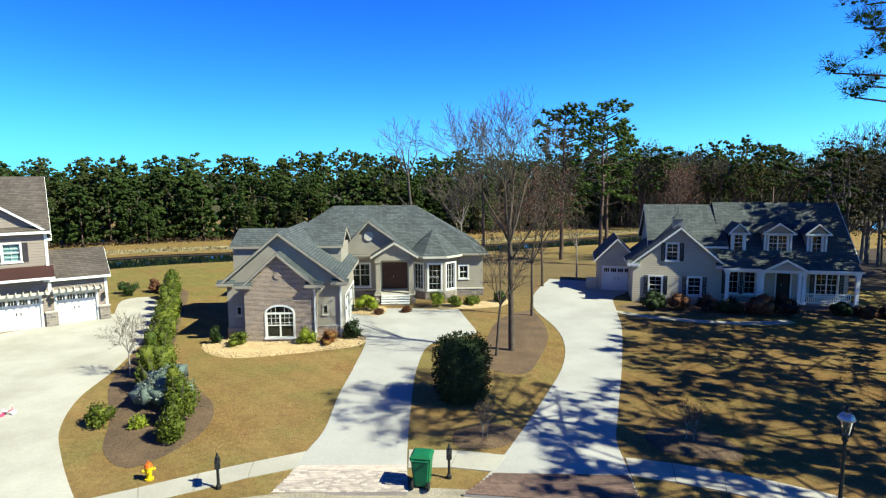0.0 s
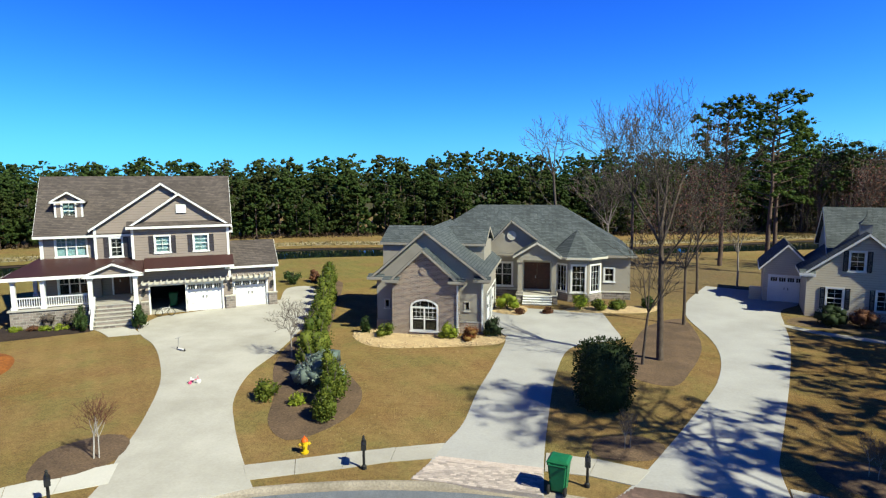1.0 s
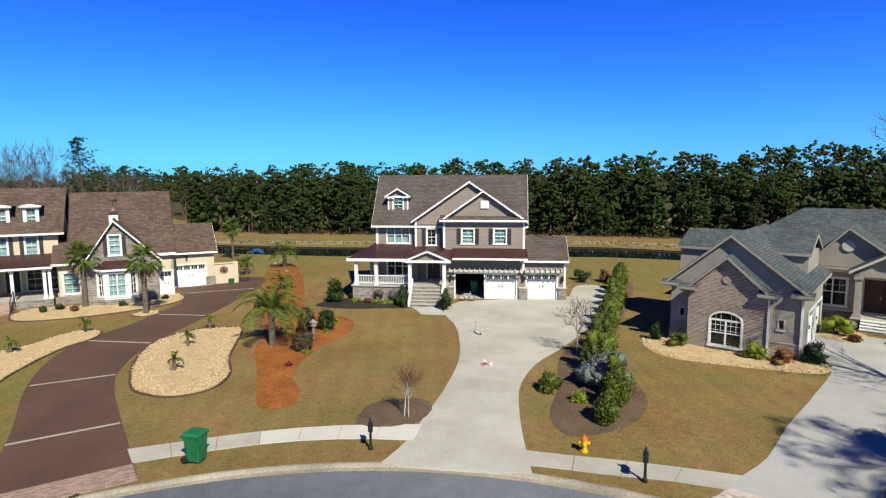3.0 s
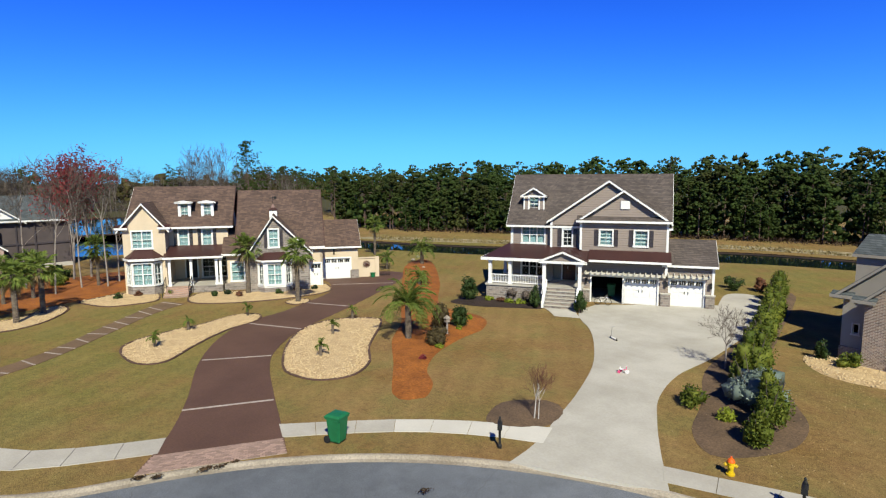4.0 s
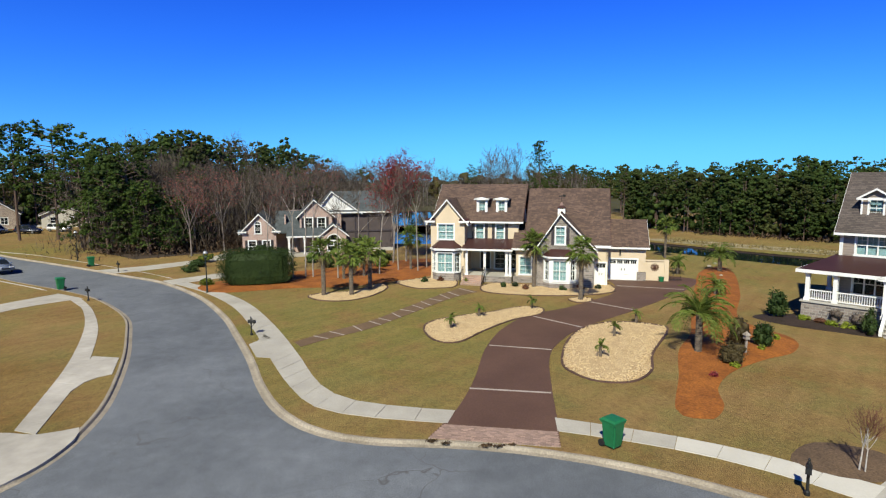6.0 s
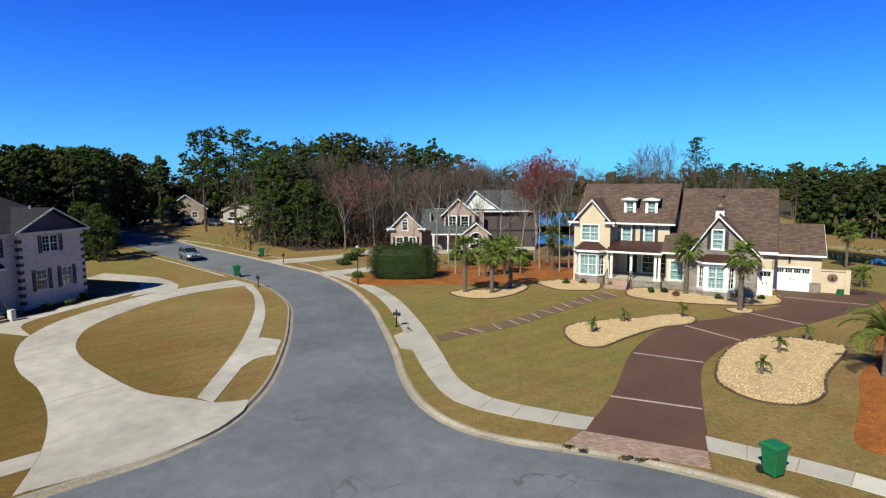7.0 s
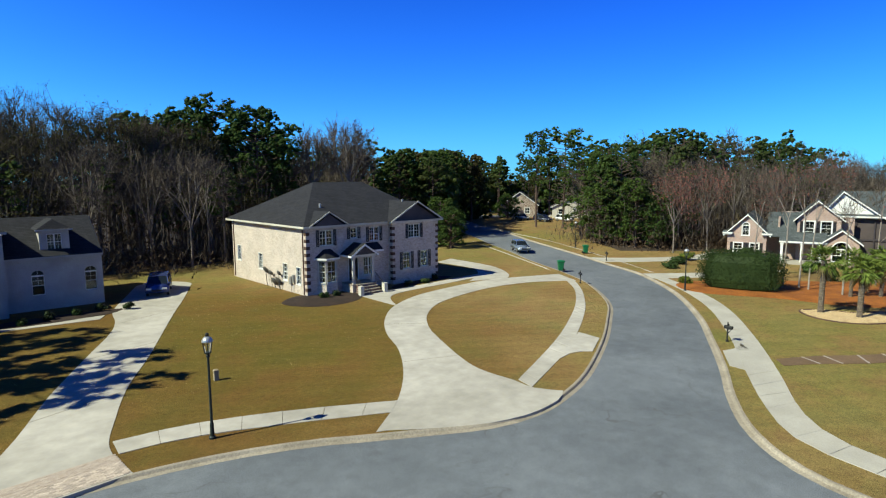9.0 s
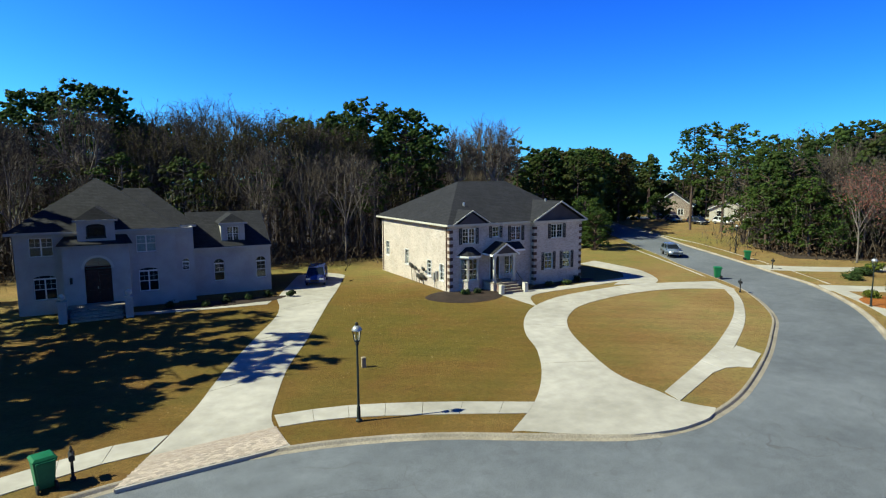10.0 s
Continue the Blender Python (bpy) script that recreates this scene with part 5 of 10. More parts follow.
    # trellises over the doors, stone piers, lanterns
    for a, b, y in ((-0.55, 5.6, -0.1), (5.75, 8.75, 0.15)):
        g = Geo()
        g.box(a, b, y - 0.62, y - 0.52, 2.38, 2.52), g.box(a, b, y - 0.22, y - 0.12, 2.38, 2.52)
        tr = h.put("trellis", g, CREAM, "cream timber trellis over the garage doors")
        for k in range(int((b - a) / 0.42) + 1):
            g = Geo()
            x = a + 0.05 + k * 0.42
            g.box(x - 0.04, x + 0.04, y - 0.85, y + 0.1, 2.52, 2.64)
            part("rafter", g, CREAM, tr)
    for a, b, y in ((-0.75, -0.2, 0), (5.28, 6.0, 0), (8.55, 9.2, 0.2)):
        h.box("pier", a, b, y - 0.16, y + 0.1, -0.1, 1.0, FIELD_STONE)
        h.box("pier_cap", a - 0.05, b + 0.05, y - 0.2, y + 0.1, 1.0, 1.08, CREAM)
        h.box("lantern", (a + b) / 2 - 0.09, (a + b) / 2 + 0.09, y - 0.2, y - 0.02, 1.6, 2.0, IRON)
    # near-black sheet added for the shade deep in the open garage
    h.box("garage_back", -0.9, 5.6, 6.5, 6.6, 0, 3, ROOM_SHADE)
    h.box("garage_floor", -0.8, 5.5, 0.05, 6.5, -0.1, 0.015, CONCRETE)
    h.box("gutter_pipe", -6.95, -6.87, 1.02, 1.08, 4.5, 6.6, WHITE)


def house_brick_gable():
    """Grey stucco house with the brick gable wing."""
    h = House(-12.4, 35.5, 3, "grey-beige stucco house with brick gable and slate-grey roof")
    S, R = STUCCO_GREY, SHINGLE_1
    h.wall((0, 0), (4.35, 0), -0.1, 3.6, BRICK_GREY, [win(1.32, 0.3, 1.66, 1.98, arch=0.45, sash=2, grid=(3, 5), toponly=True, label="white arched double window")], (2.12, 5.5))
    h.wall((4.35, 0.2), (4.35, 0.9), -0.1, 3.6, BRICK_GREY), h.wall((0, 0.9), (0, 0.2), -0.1, 3.6, BRICK_GREY)
    h.gable_roof(0, 4.35, 0, 3.2, 3.6, 5.55, R, "y", 0.35, 0.3, trim=STUCCO_GREY, ridge=2.12, skip=(2, 3, 4, 5))
    h.wall((-1.3, 0.9), (5.85, 0.9), -0.1, 3.85, S, [win(0.55, 1.55, 0.28, 0.55, casing=0.05, hung=False, trim=CREAM), win(6.0, 1.55, 0.28, 0.55, casing=0.05, hung=False, trim=CREAM)], (3.32, 6.65))
    h.wall((5.85, 1.1), (5.85, 9.0), -0.1, 3.85, S, [win(2.2, 0, 2.5, 2.2, kind="garage"), win(5.2, 0, 2.5, 2.2, kind="garage")])
    h.wall((-1.3, 9.5), (-1.3, 1.1), -0.1, 3.85, S)
    h.gable_roof(-1.3, 5.85, 0.9, 10, 3.85, 6.72, R, "y", 0.3, 0.3, trim=STUCCO_GREY, ridge=2.05, skip=(2, 3))
    h.box("plinth", 4.35, 5.9, 0.84, 0.9, -0.1, 0.75, BRICK_GREY), h.box("plinth_cap", 4.35, 5.9, 0.82, 0.9, 0.75, 0.82, CREAM)
    h.box("plinth", -1.34, 0, 0.84, 0.9, -0.1, 0.75, BRICK_GREY)
    for x in (4.35, 5.85):
        h.box("downpipe", x - 0.05, x + 0.05, (0.0 if x < 5 else 0.84) - 0.1, (0.0 if x < 5 else 0.84), 0.1, 3.5, WHITE)
    for x, y in ((0, -0.32), (4.35, -0.32), (-1.3, 0.58), (5.85, 0.58)):
        h.box("cornice", x - 0.45, x + 0.45, y + 0.05, y + 0.35, 3.42, 3.62, STUCCO_GREY)
        h.shed(x - 0.55, x + 0.55, y - 0.05, 3.66, y + 0.33, 3.85, R, S)
    g = Geo()
    g.lathe([(0.24, 0), (0.24, 0.06)], 20, pose(2.12, -0.0, 4.25, 90, 0, 0))
    h.put("roundel", g, BRICK_GREY, "round brick medallion in the gable")
    # cross gable behind
    h.body(-2.05, 5.45, 4.9, 9.4, 5.5, S)
    h.gable_roof(-2.05, 5.45, 4.9, 9.4, 5.5, 6.45, R, "x", 0.2, 0.15, trim=S)
    # main body, set back behind the wing
    h.body(-1.2, 5.0, 9.5, 14.5, 4.0, S)
    wing = set(h.root.children_recursive)
    y = 9.2
    h.wall((5.0, y), (16.0, y), -0.1, 4.35, S, [win(0.6, 1.75, 1.5, 1.8, sash=2, grid=(2, 4), toponly=True, blind=False), win(3.05, 1.45, 2.0, 2.2, kind="door", leaves=2, mat=DOOR_WOOD, trim=CREAM, label="dark reddish wood double front door"),
                                             win(9.15, 2.3, 0.65, 1.0, grid=(2, 2), blind=False)])
    h.wall((16.0, y + 0.2), (16.0, 19), -0.1, 4.35, S), h.wall((16, 19.2), (0, 19.2), -0.1, 4.35, S), h.wall((0, 19), (0, 9.6), -0.1, 4.35, S)
    h.box("plinth", 5.9, 16.05, y - 0.06, y, -0.1, 1.45, FIELD_STONE), h.box("plinth_cap", 5.9, 16.08, y - 0.1, y, 1.45, 1.55, CREAM)
    h.hip_roof(-1.2, 16.0, y, 19.2, 4.25, 7.75, R, 0.4, trim=S, ridge=(3.8, 10.8))
    # front gable over the entry
    h.wall((4.9, y - 0.35), (10.4, y - 0.35), 4.35, 4.4, S, [], (2.2, 6.75), 0.3, "gable_wall")
    h.gable_roof(4.9, 10.4, y - 0.4, 13, 4.45, 6.85, R, "y", 0.3, 0.3, trim=S, ridge=7.1, skip=(2, 3, 4, 5))
    h.box("frieze", 5.0, 10.4, y - 0.38, y, 4.05, 4.4, S)
    g = Geo()
    g.lathe([(0.36, 0), (0.36, 0.08)], 24, pose(7.1, y - 0.36, 5.75, 90, 0, 0))
    h.put("vent", g, CREAM, "round louvred gable vent")
    # porch
    h.box("porch_floor", 7.6, 10.6, 7.2, y, -0.1, 1.4, FIELD_STONE), h.box("porch_slab", 7.55, 10.65, 7.15, y, 1.4, 1.47, CONCRETE)
    for x in (7.85, 10.35):
        h.column(x, 7.5, 1.47, 4.05, S, 0.34)
    h.box("beam", 7.6, 10.6, 7.3, 7.7, 4.05, 4.4, S), h.box("beam", 7.6, 7.9, 7.3, y, 4.05, 4.4, S), h.box("beam", 10.3, 10.6, 7.3, y, 4.05, 4.4, S)
    h.box("porch_ceiling", 7.7, 10.5, 7.5, y, 4.1, 4.14, S)
    g = Geo()
    g.prism([(7.5, 7.35, 4.4), (10.7, 7.35, 4.4), (9.1, 7.35, 5.3)], (0, 0.1, 0))
    h.put("gable_wall", g, S)
    h.gable_roof(7.6, 10.6, 7.3, 10, 4.42, 5.35, R, "y", 0.25, 0.25, trim=CREAM, skip=(2, 3))
    for x in (7.7, 10.35):
        h.box("step_pier", x, x + 0.3, 6.6, 7.2, -0.1, 1.2, FIELD_STONE)
    # bay with its pointed roof
    cx, cy, r = 12.15, y + 0.35, 1.75
    oct_ = [(cx + r * math.sin(a) / math.cos(math.pi / 8), cy - r * math.cos(a) / math.cos(math.pi / 8)) for a in np.radians([-67.5, -22.5, 22.5, 67.5])]
    for i, (p, q) in enumerate(zip(oct_, oct_[1:])):
        L = math.dist(p, q)
        h.wall(p, q, -0.1, 4.2, S, [win(0.25, 1.65, L - 0.5, 2.0, grid=(3, 4), hung=False, blind=False)])
        h.wall(p, q, -0.1, 1.4, FIELD_STONE, thick=-0.05, name="plinth")
    top = (cx - 0.05, cy + 0.3, 6.2)
    ring = [(cx + (r + 0.4) * math.sin(a) / math.cos(math.pi / 8), cy - (r + 0.4) * math.cos(a) / math.cos(math.pi / 8), 4.3) for a in np.radians(np.arange(-112.5, 115, 45))]
    h.roof([[p, q, top] for p, q in zip(ring, ring[1:])], R, 0.1)
    for p, q in zip(ring, ring[1:]):
        h.board(p, q, CREAM, 0.16)
    eye_side = at_frame(-12.4, 35.5, 3).inverted() @ Vector((0, 0, 10.2))
    h.grow(wing, 1.1, eye_side)
    h.steps(7.9, 10.2, 10.2, 11.45, 4, 0.57, CONCRETE, WHITE)


def house_cream():
    """Cream stucco house with brown roofs and two gables."""
    h = House(-58, 5.4, 70, "cream stucco and stone house with brown shingle roofs")
    S, R = STUCCO_CREAM, SHINGLE_B
    h.wall((0, 0), (3.45, 0), -0.1, 6.0, S, [win(0.75, 4.1, 1.6, 1.5, sash=2, grid=(2, 4), blind=True)], (1.72, 7.95))
    h.wall((3.45, 0.2), (3.45, 1.6), -0.1, 6.0, S), h.wall((0, 8), (0, 0.2), -0.1, 6.0, S)
    h.gable_roof(0, 3.45, 0, 6, 6.0, 8.0, R, "y", 0.4, 0.35, skip=(2, 3))
    for x in (0, 3.45):
        h.box("cornice", x - 0.45, x + 0.45, -0.36, 0.1, 5.72, 5.95, WHITE)
        h.shed(x - 0.5, x + 0.5, -0.42, 5.97, 0.05, 6.2, METAL_BROWN, WHITE)
    # stone bay below with its brown roof
    bay = [(0.15, 0.0), (0.75, -0.8), (2.5, -0.8), (3.1, 0.0)]
    for i, (p, q) in enumerate(zip(bay, bay[1:])):
        L = math.dist(p, q)
        h.wall(p, q, -0.1, 3.1, FIELD_STONE, [win(0.15 if i != 1 else 0.12, 0.9, L - (0.3 if i != 1 else 0.24), 1.9, sash=2 if i == 1 else 1, grid=(2, 4), blind=True)])
    rb = [(-0.1, 0.1, 3.25), (0.6, -1.05, 3.25), (2.65, -1.05, 3.25), (3.4, 0.1, 3.25)]
    h.roof([[rb[0], rb[1], (0.9, 0, 4.0)], [rb[1], rb[2], (2.3, 0, 4.0), (0.9, 0, 4.0)], [rb[2], rb[3], (2.3, 0, 4.0)]], METAL_BROWN, 0.08)
    for p, q in zip(rb, rb[1:]):
        h.board(p, q, WHITE, 0.2, dz=0.02)
    # middle block
    h.wall((3.45, 1.6), (8.6, 1.6), 3.1, 6.1, S, [win(0.85, 4.05, 0.8, 1.5, grid=(2, 4), shutters=BOTH, shutter_width=0.28, blind=True), win(2.9, 4.05, 0.8, 1.5, grid=(2, 4), shutters=BOTH, shutter_width=0.28, blind=True)])
    h.wall((3.45, 3.6), (8.6, 3.6), -0.1, 3.1, S, [win(1.0, 0.7, 1.0, 2.1, kind="door", mat=DOOR_BLACK), win(2.5, 0.75, 2.2, 2.0, sash=2, grid=(2, 4), blind=False)])
    h.wall((3.45, 1.8), (3.45, 3.6), -0.1, 3.1, S), h.wall((8.6, 3.6), (8.6, 1.6), -0.1, 3.1, S)
    h.box("porch_slab", 3.45, 8.6, 1.6, 3.6, 0.4, 0.66, CONCRETE), h.box("porch_ceiling", 3.45, 8.6, 1.6, 3.6, 3.05, 3.1, WHITE)
    h.wall((8.6, 1.8), (8.6, 9.8), 3.0, 6.1, S, [], (4.2, 9.2)), h.wall((8.6, 10), (0, 10), -0.1, 6.1, S), h.wall((0, 9.8), (0, 1.8), 5.5, 6.1, S, [], (4.0, 9.2))
    h.gable_roof(0.1, 8.8, 1.6, 10.2, 6.1, 9.35, R, "x", 0.5, 0.3, ridge=6.0, skip=(2, 3))
    # brown in place of white: the shadow on this rake is in its colour
    h.board((9.1, 1.1, 5.85), (9.1, 6.0, 9.35), METAL_BROWN, 0.2, dz=0.11)
    for a in (4.35, 6.35):
        h.dormer(a - 0.05, a + 0.95, 2.3, 6.4, 8.05, 8.2, 2.9, S, R, win(0.17, 6.6, 0.66, 1.25, grid=(2, 4), blind=True))
    h.shed(3.3, 8.3, -0.9, 3.3, 1.6, 4.1, METAL_BROWN)
    h.box("porch_ceiling", 3.45, 8.2, -0.7, 1.6, 3.05, 3.1, WHITE)
    h.box("porch_floor", 3.4, 8.2, -0.6, 1.6, -0.1, 0.6, FIELD_STONE), h.box("porch_slab", 3.38, 8.25, -0.65, 1.6, 0.6, 0.66, CONCRETE)
    for x in (3.75, 5.55, 7.7, 8.05):
        h.column(x, -0.45, 0.66, 3.1, WHITE, 0.22)
    h.steps(3.55, 5.5, -2.6, -0.65, 5, 0.66, BRICK_ROSE, PAVER_RED_FLAT)
    for x in (3.45, 5.6):
        g = Geo()
        g.tube((x, -2.5, 0.0), (x, -2.5, 0.95), 0.025), g.tube((x, -0.7, 0.6), (x, -0.7, 1.55), 0.025), g.tube((x, -2.5, 0.95), (x, -0.7, 1.55), 0.03)
        for k in range(1, 7):
            g.tube((x, -2.5 + k * 0.26, 0.1 + k * 0.08), (x, -2.5 + k * 0.26, 0.95 + k * 0.086), 0.012, sides=4)
        h.put("handrail", g, IRON)
    # link with the low window
    h.wall((8.6, -0.2), (10.7, -0.2), -0.1, 3.5, S, [win(0.35, 0.85, 1.1, 1.7, sash=1, grid=(2, 4), blind=True)])
    h.wall((8.6, 1.6), (8.6, 0.0), -0.1, 3.5, S)
    h.box("plinth", 8.3, 10.7, -0.27, -0.2, -0.1, 0.65, FIELD_STONE)
    h.shed(8.2, 10.9, -0.7, 3.42, 3.2, 5.7, R)
    # right block with the stone gable
    h.wall((10.7, -2), (15.9, -2), -0.1, 3.7, FIELD_STONE, [win(1.72, 4.05, 0.82, 1.6, grid=(2, 4), shutters=BOTH, shutter_width=0.28, blind=True)], (2.12, 6.75))
    h.wall((10.7, -0.2), (10.7, -1.8), -0.1, 3.7, S), h.wall((15.9, -1.8), (15.9, 3.2), -0.1, 3.7, STUCCO_CREAM)
    h.gable_roof(10.7, 15.9, -2, 3, 3.7, 6.85, R, "y", 0.3, 0.35, ridge=12.82, skip=(2, 3))
    bay = [(11.35, -2.0), (11.95, -2.75), (13.75, -2.75), (14.35, -2.0)]
    for i, (p, q) in enumerate(zip(bay, bay[1:])):
        L = math.dist(p, q)
        h.wall(p, q, 0.5, 2.9, WHITE, [win(0.15 if i != 1 else 0.3, 0.75, L - (0.3 if i != 1 else 0.6), 1.85, sash=2 if i == 1 else 1, grid=(2, 4), blind=True)])
        h.wall(p, q, -0.1, 0.5, FIELD_STONE, name="plinth")
    rb = [(11.1, -1.9, 2.98), (11.8, -3.0, 2.98), (13.9, -3.0, 2.98), (14.6, -1.9, 2.98)]
    h.roof([[rb[0], rb[1], (12.0, -2, 3.6)], [rb[1], rb[2], (13.7, -2, 3.6), (12.0, -2, 3.6)], [rb[2], rb[3], (13.7, -2, 3.6)]], METAL_BROWN, 0.08)
    for p, q in zip(rb, rb[1:]):
        h.board(p, q, WHITE, 0.16, dz=0.02)
    h.roof([[(9.4, -0.6, 3.85), (17.4, -0.6, 3.85), (17.4, 5, 9.05), (9.4, 5, 9.05)], [(17.4, 10.6, 3.85), (9.4, 10.6, 3.85), (9.4, 5, 9.05), (17.4, 5, 9.05)]], R, 0.16)
    h.wall((17.2, -0.2), (17.2, 10), -0.1, 3.9, S, [], (5.1, 8.75)), h.wall((17.2, 10), (8.6, 10), -0.1, 3.9, S)
    h.wall((9.5, 9.8), (9.5, 1.8), 3.0, 3.9, S, [], (4.8, 8.75))
    # the second board's brown stands in for shadow on that rake
    h.board((17.42, -0.6, 3.85), (17.42, 5, 9.05), METAL_BROWN, 0.2), h.board((9.38, -0.6, 3.85), (9.38, 5, 9.05), METAL_BROWN, 0.2)
    h.board((15.9, -0.62, 3.85), (17.4, -0.62, 3.85), WHITE, 0.24)
    h.wall((15.9, -0.2), (17.2, -0.2), -0.1, 3.7, S, [win(0.18, 0, 0.95, 2.15, kind="garage", panels=1, label="narrow white panelled side door")], name="link_wall")
    g = Geo()
    g.box(12.45, 13.15, 0.55, 1.25, 6.3, 7.25)
    cup = h.put("cupola", g, WHITE, "white louvred cupola with a dark cap and weathervane")
    g = Geo()
    g.lathe([(0.62, 7.25), (0.3, 7.5), (0.04, 7.85)], 4, Matrix.Translation((12.8, 0.9, 0)) @ pose(0, 0, 0, 0, 0, 45))
    part("cap", g, METAL_BROWN, cup)
    g = Geo()
    g.tube((12.8, 0.9, 7.8), (12.8, 0.9, 8.6), 0.02), g.box(12.5, 13.1, 0.89, 0.91, 8.35, 8.42), g.box(12.9, 13.15, 0.89, 0.91, 8.3, 8.55)
    part("weathervane", g, IRON, cup)
    # garage and court wall
    h.wall((17.2, 3.2), (20.9, 3.2), -0.1, 3.5, S, [win(0.3, 0, 2.6, 2.1, kind="garage", label="white panelled garage door")])
    h.wall((20.9, 3.4), (20.9, 9.6), -0.1, 3.5, S, [], (3.2, 5.7)), h.wall((20.9, 9.8), (17.2, 9.8), -0.1, 3.5, S)
    h.gable_roof(17.4, 20.9, 3.2, 9.8, 3.5, 5.7, R, "x", 0.4, 0.3, skip=(0, 1))
    h.box("pier", 20.1, 20.95, 3.1, 3.2, -0.1, 0.9, FIELD_STONE)
    h.box("lantern", 18.4, 18.55, 3.05, 3.2, 2.6, 3.05, IRON)
    h.box("court_wall", 20.9, 22.7, 3.6, 3.85, -0.1, 1.95, S, "cream stucco garden wall with a sun plaque"), h.box("wall_cap", 20.85, 22.75, 3.52, 3.93, 1.95, 2.05, S)
    h.box("court_pier", 22.7, 23.1, 3.45, 3.95, -0.1, 2.1, S)
    g = Geo()
    g.lathe([(0.16, 0), (0.16, 0.07), (0.03, 0.1)], 16, pose(21.8, 3.6, 1.35, 90, 0, 0))
    for k in range(12):
        g.box(0.2, 0.4, -0.045, 0.045, 0, 0.05, pose(21.8, 3.6, 1.35, 90, 0, 0) @ pose(0, 0, 0, 0, 0, 30 * k))
    h.put("plaque", g, DOOR_WOOD, "round sun-shaped wall plaque")
    for k in range(9):
        g = Geo()
        g.tube((23.2 + 0.13 * k, 3.7, 0.05), (23.2 + 0.13 * k, 3.7, 1.35), 0.014, sides=4)
        h.put("gate_bar", g, IRON)
    h.box("gate_rail", 23.1, 24.35, 3.68, 3.72, 1.2, 1.24, IRON), h.box("gate_rail", 23.1, 24.35, 3.68, 3.72, 0.15, 0.19, IRON)
    g = Geo()
    g.lathe([(0.2, 0), (0.26, 0.4), (0.28, 0.42), (0.28, 0.48), (0.22, 0.48)], 10, pose(22.4, 3.2, 0))
    h.put("hose_pot", g, BIN_GREEN, "green plastic hose pot")
    h.box("utility_box", 16.6, 17.0, 2.2, 2.6, 0, 0.9, IRON)


PAVER_RED_FLAT = mat("step_brick_tread", (0.45, 0.30, 0.22), None, 0.85)


def house_cape():
    """Beige house with three roof windows and a long porch, in tree shade."""
    h = House(15.5, 47.1, -13, "beige lap-sided house with grey roof, three dormers and long white porch")
    S, R = SIDING_PALE, SHINGLE_1
    W = dict(grid=(2, 4), shutters=BOTH, shutter_mat=SHUTTER_BLACK, shutter_width=0.3)
    h.wall((0, 0), (6.75, 0), -0.1, 3.3, S, [win(2.55, 3.5, 0.85, 1.35, **W), win(1.3, 0.75, 0.95, 1.4, **W), win(4.25, 0.75, 0.95, 1.4, **W)], (3.5, 6.0))
    h.wall((6.75, 0.2), (6.75, 8), -0.1, 3.3, S), h.wall((0, 9.8), (0, 0.2), -0.1, 3.3, S)
    h.gable_roof(0, 6.75, 0, 6, 3.3, 6.1, R, "y", 0.4, 0.35, ridge=3.5, skip=(2, 3))
    for x in (0, 6.75):
        h.box("cornice", x - 0.45, x + 0.5, -0.36, 0.1, 2.95, 3.2, WHITE), h.shed(x - 0.5, x + 0.5, -0.42, 3.22, 0.05, 3.45, R)
    h.wall((1.6, 2.2), (7.2, 2.2), 3.0, 4.7, S), h.wall((7.2, 9.9), (1.6, 9.9), -0.1, 4.7, S), h.wall((1.6, 9.8), (1.6, 2.3), 3.0, 4.7, S, [], (3.7, 7.5))
    h.gable_roof(1.6, 7.2, 2.2, 9.8, 4.7, 7.6, R, "x", 0.4, 0.3, ridge=6)
    g = Geo()
    g.box(3.15, 3.85, 1.1, 1.8, 5.6, 6.75)
    cup = h.put("cupola", g, GREY_BOX, "grey louvred cupola")
    g = Geo()
    g.lathe([(0.62, 6.75), (0.35, 6.95), (0.03, 7.35)], 4, Matrix.Translation((3.5, 1.45, 0)) @ pose(0, 0, 0, 0, 0, 45)), g.tube((3.5, 1.45, 7.3), (3.5, 1.45, 7.75), 0.02)
    part("cap", g, SHINGLE_1, cup)
    # main body with the porch
    h.wall((6.75, 1.4), (16.2, 1.4), -0.1, 3.6, S, [win(0.75, 0.75, 0.8, 1.9, **W), win(2.0, 0.75, 0.8, 1.9, **W), win(4.35, 0.5, 1.0, 2.05, kind="door", mat=DOOR_BLACK, sidelights=((4.05, 4.3), (5.4, 5.65))), win(7.2, 0.75, 1.5, 1.8, sash=2, **W)])
    h.wall((16.2, 1.6), (16.2, 10), -0.1, 3.6, S, [], (4.6, 7.7)), h.wall((16.2, 10.4), (6.75, 10.4), -0.1, 3.6, S), h.wall((7.3, 10), (7.3, 1.6), 3.3, 3.6, S, [], (4.2, 7.6))
    h.roof([[(7.0, 1.0, 3.62), (16.7, 1.0, 3.62), (16.7, 6, 7.95), (7.0, 6, 7.95)], [(16.7, 11, 3.62), (7.0, 11, 3.62), (7.0, 6, 7.95), (16.7, 6, 7.95)]], R, 0.16)
    h.board((16.72, 1.0, 3.62), (16.72, 6, 7.95), WHITE, 0.22), h.board((6.98, 1.0, 3.62), (6.98, 6, 7.95), SHINGLE_D, 0.18)
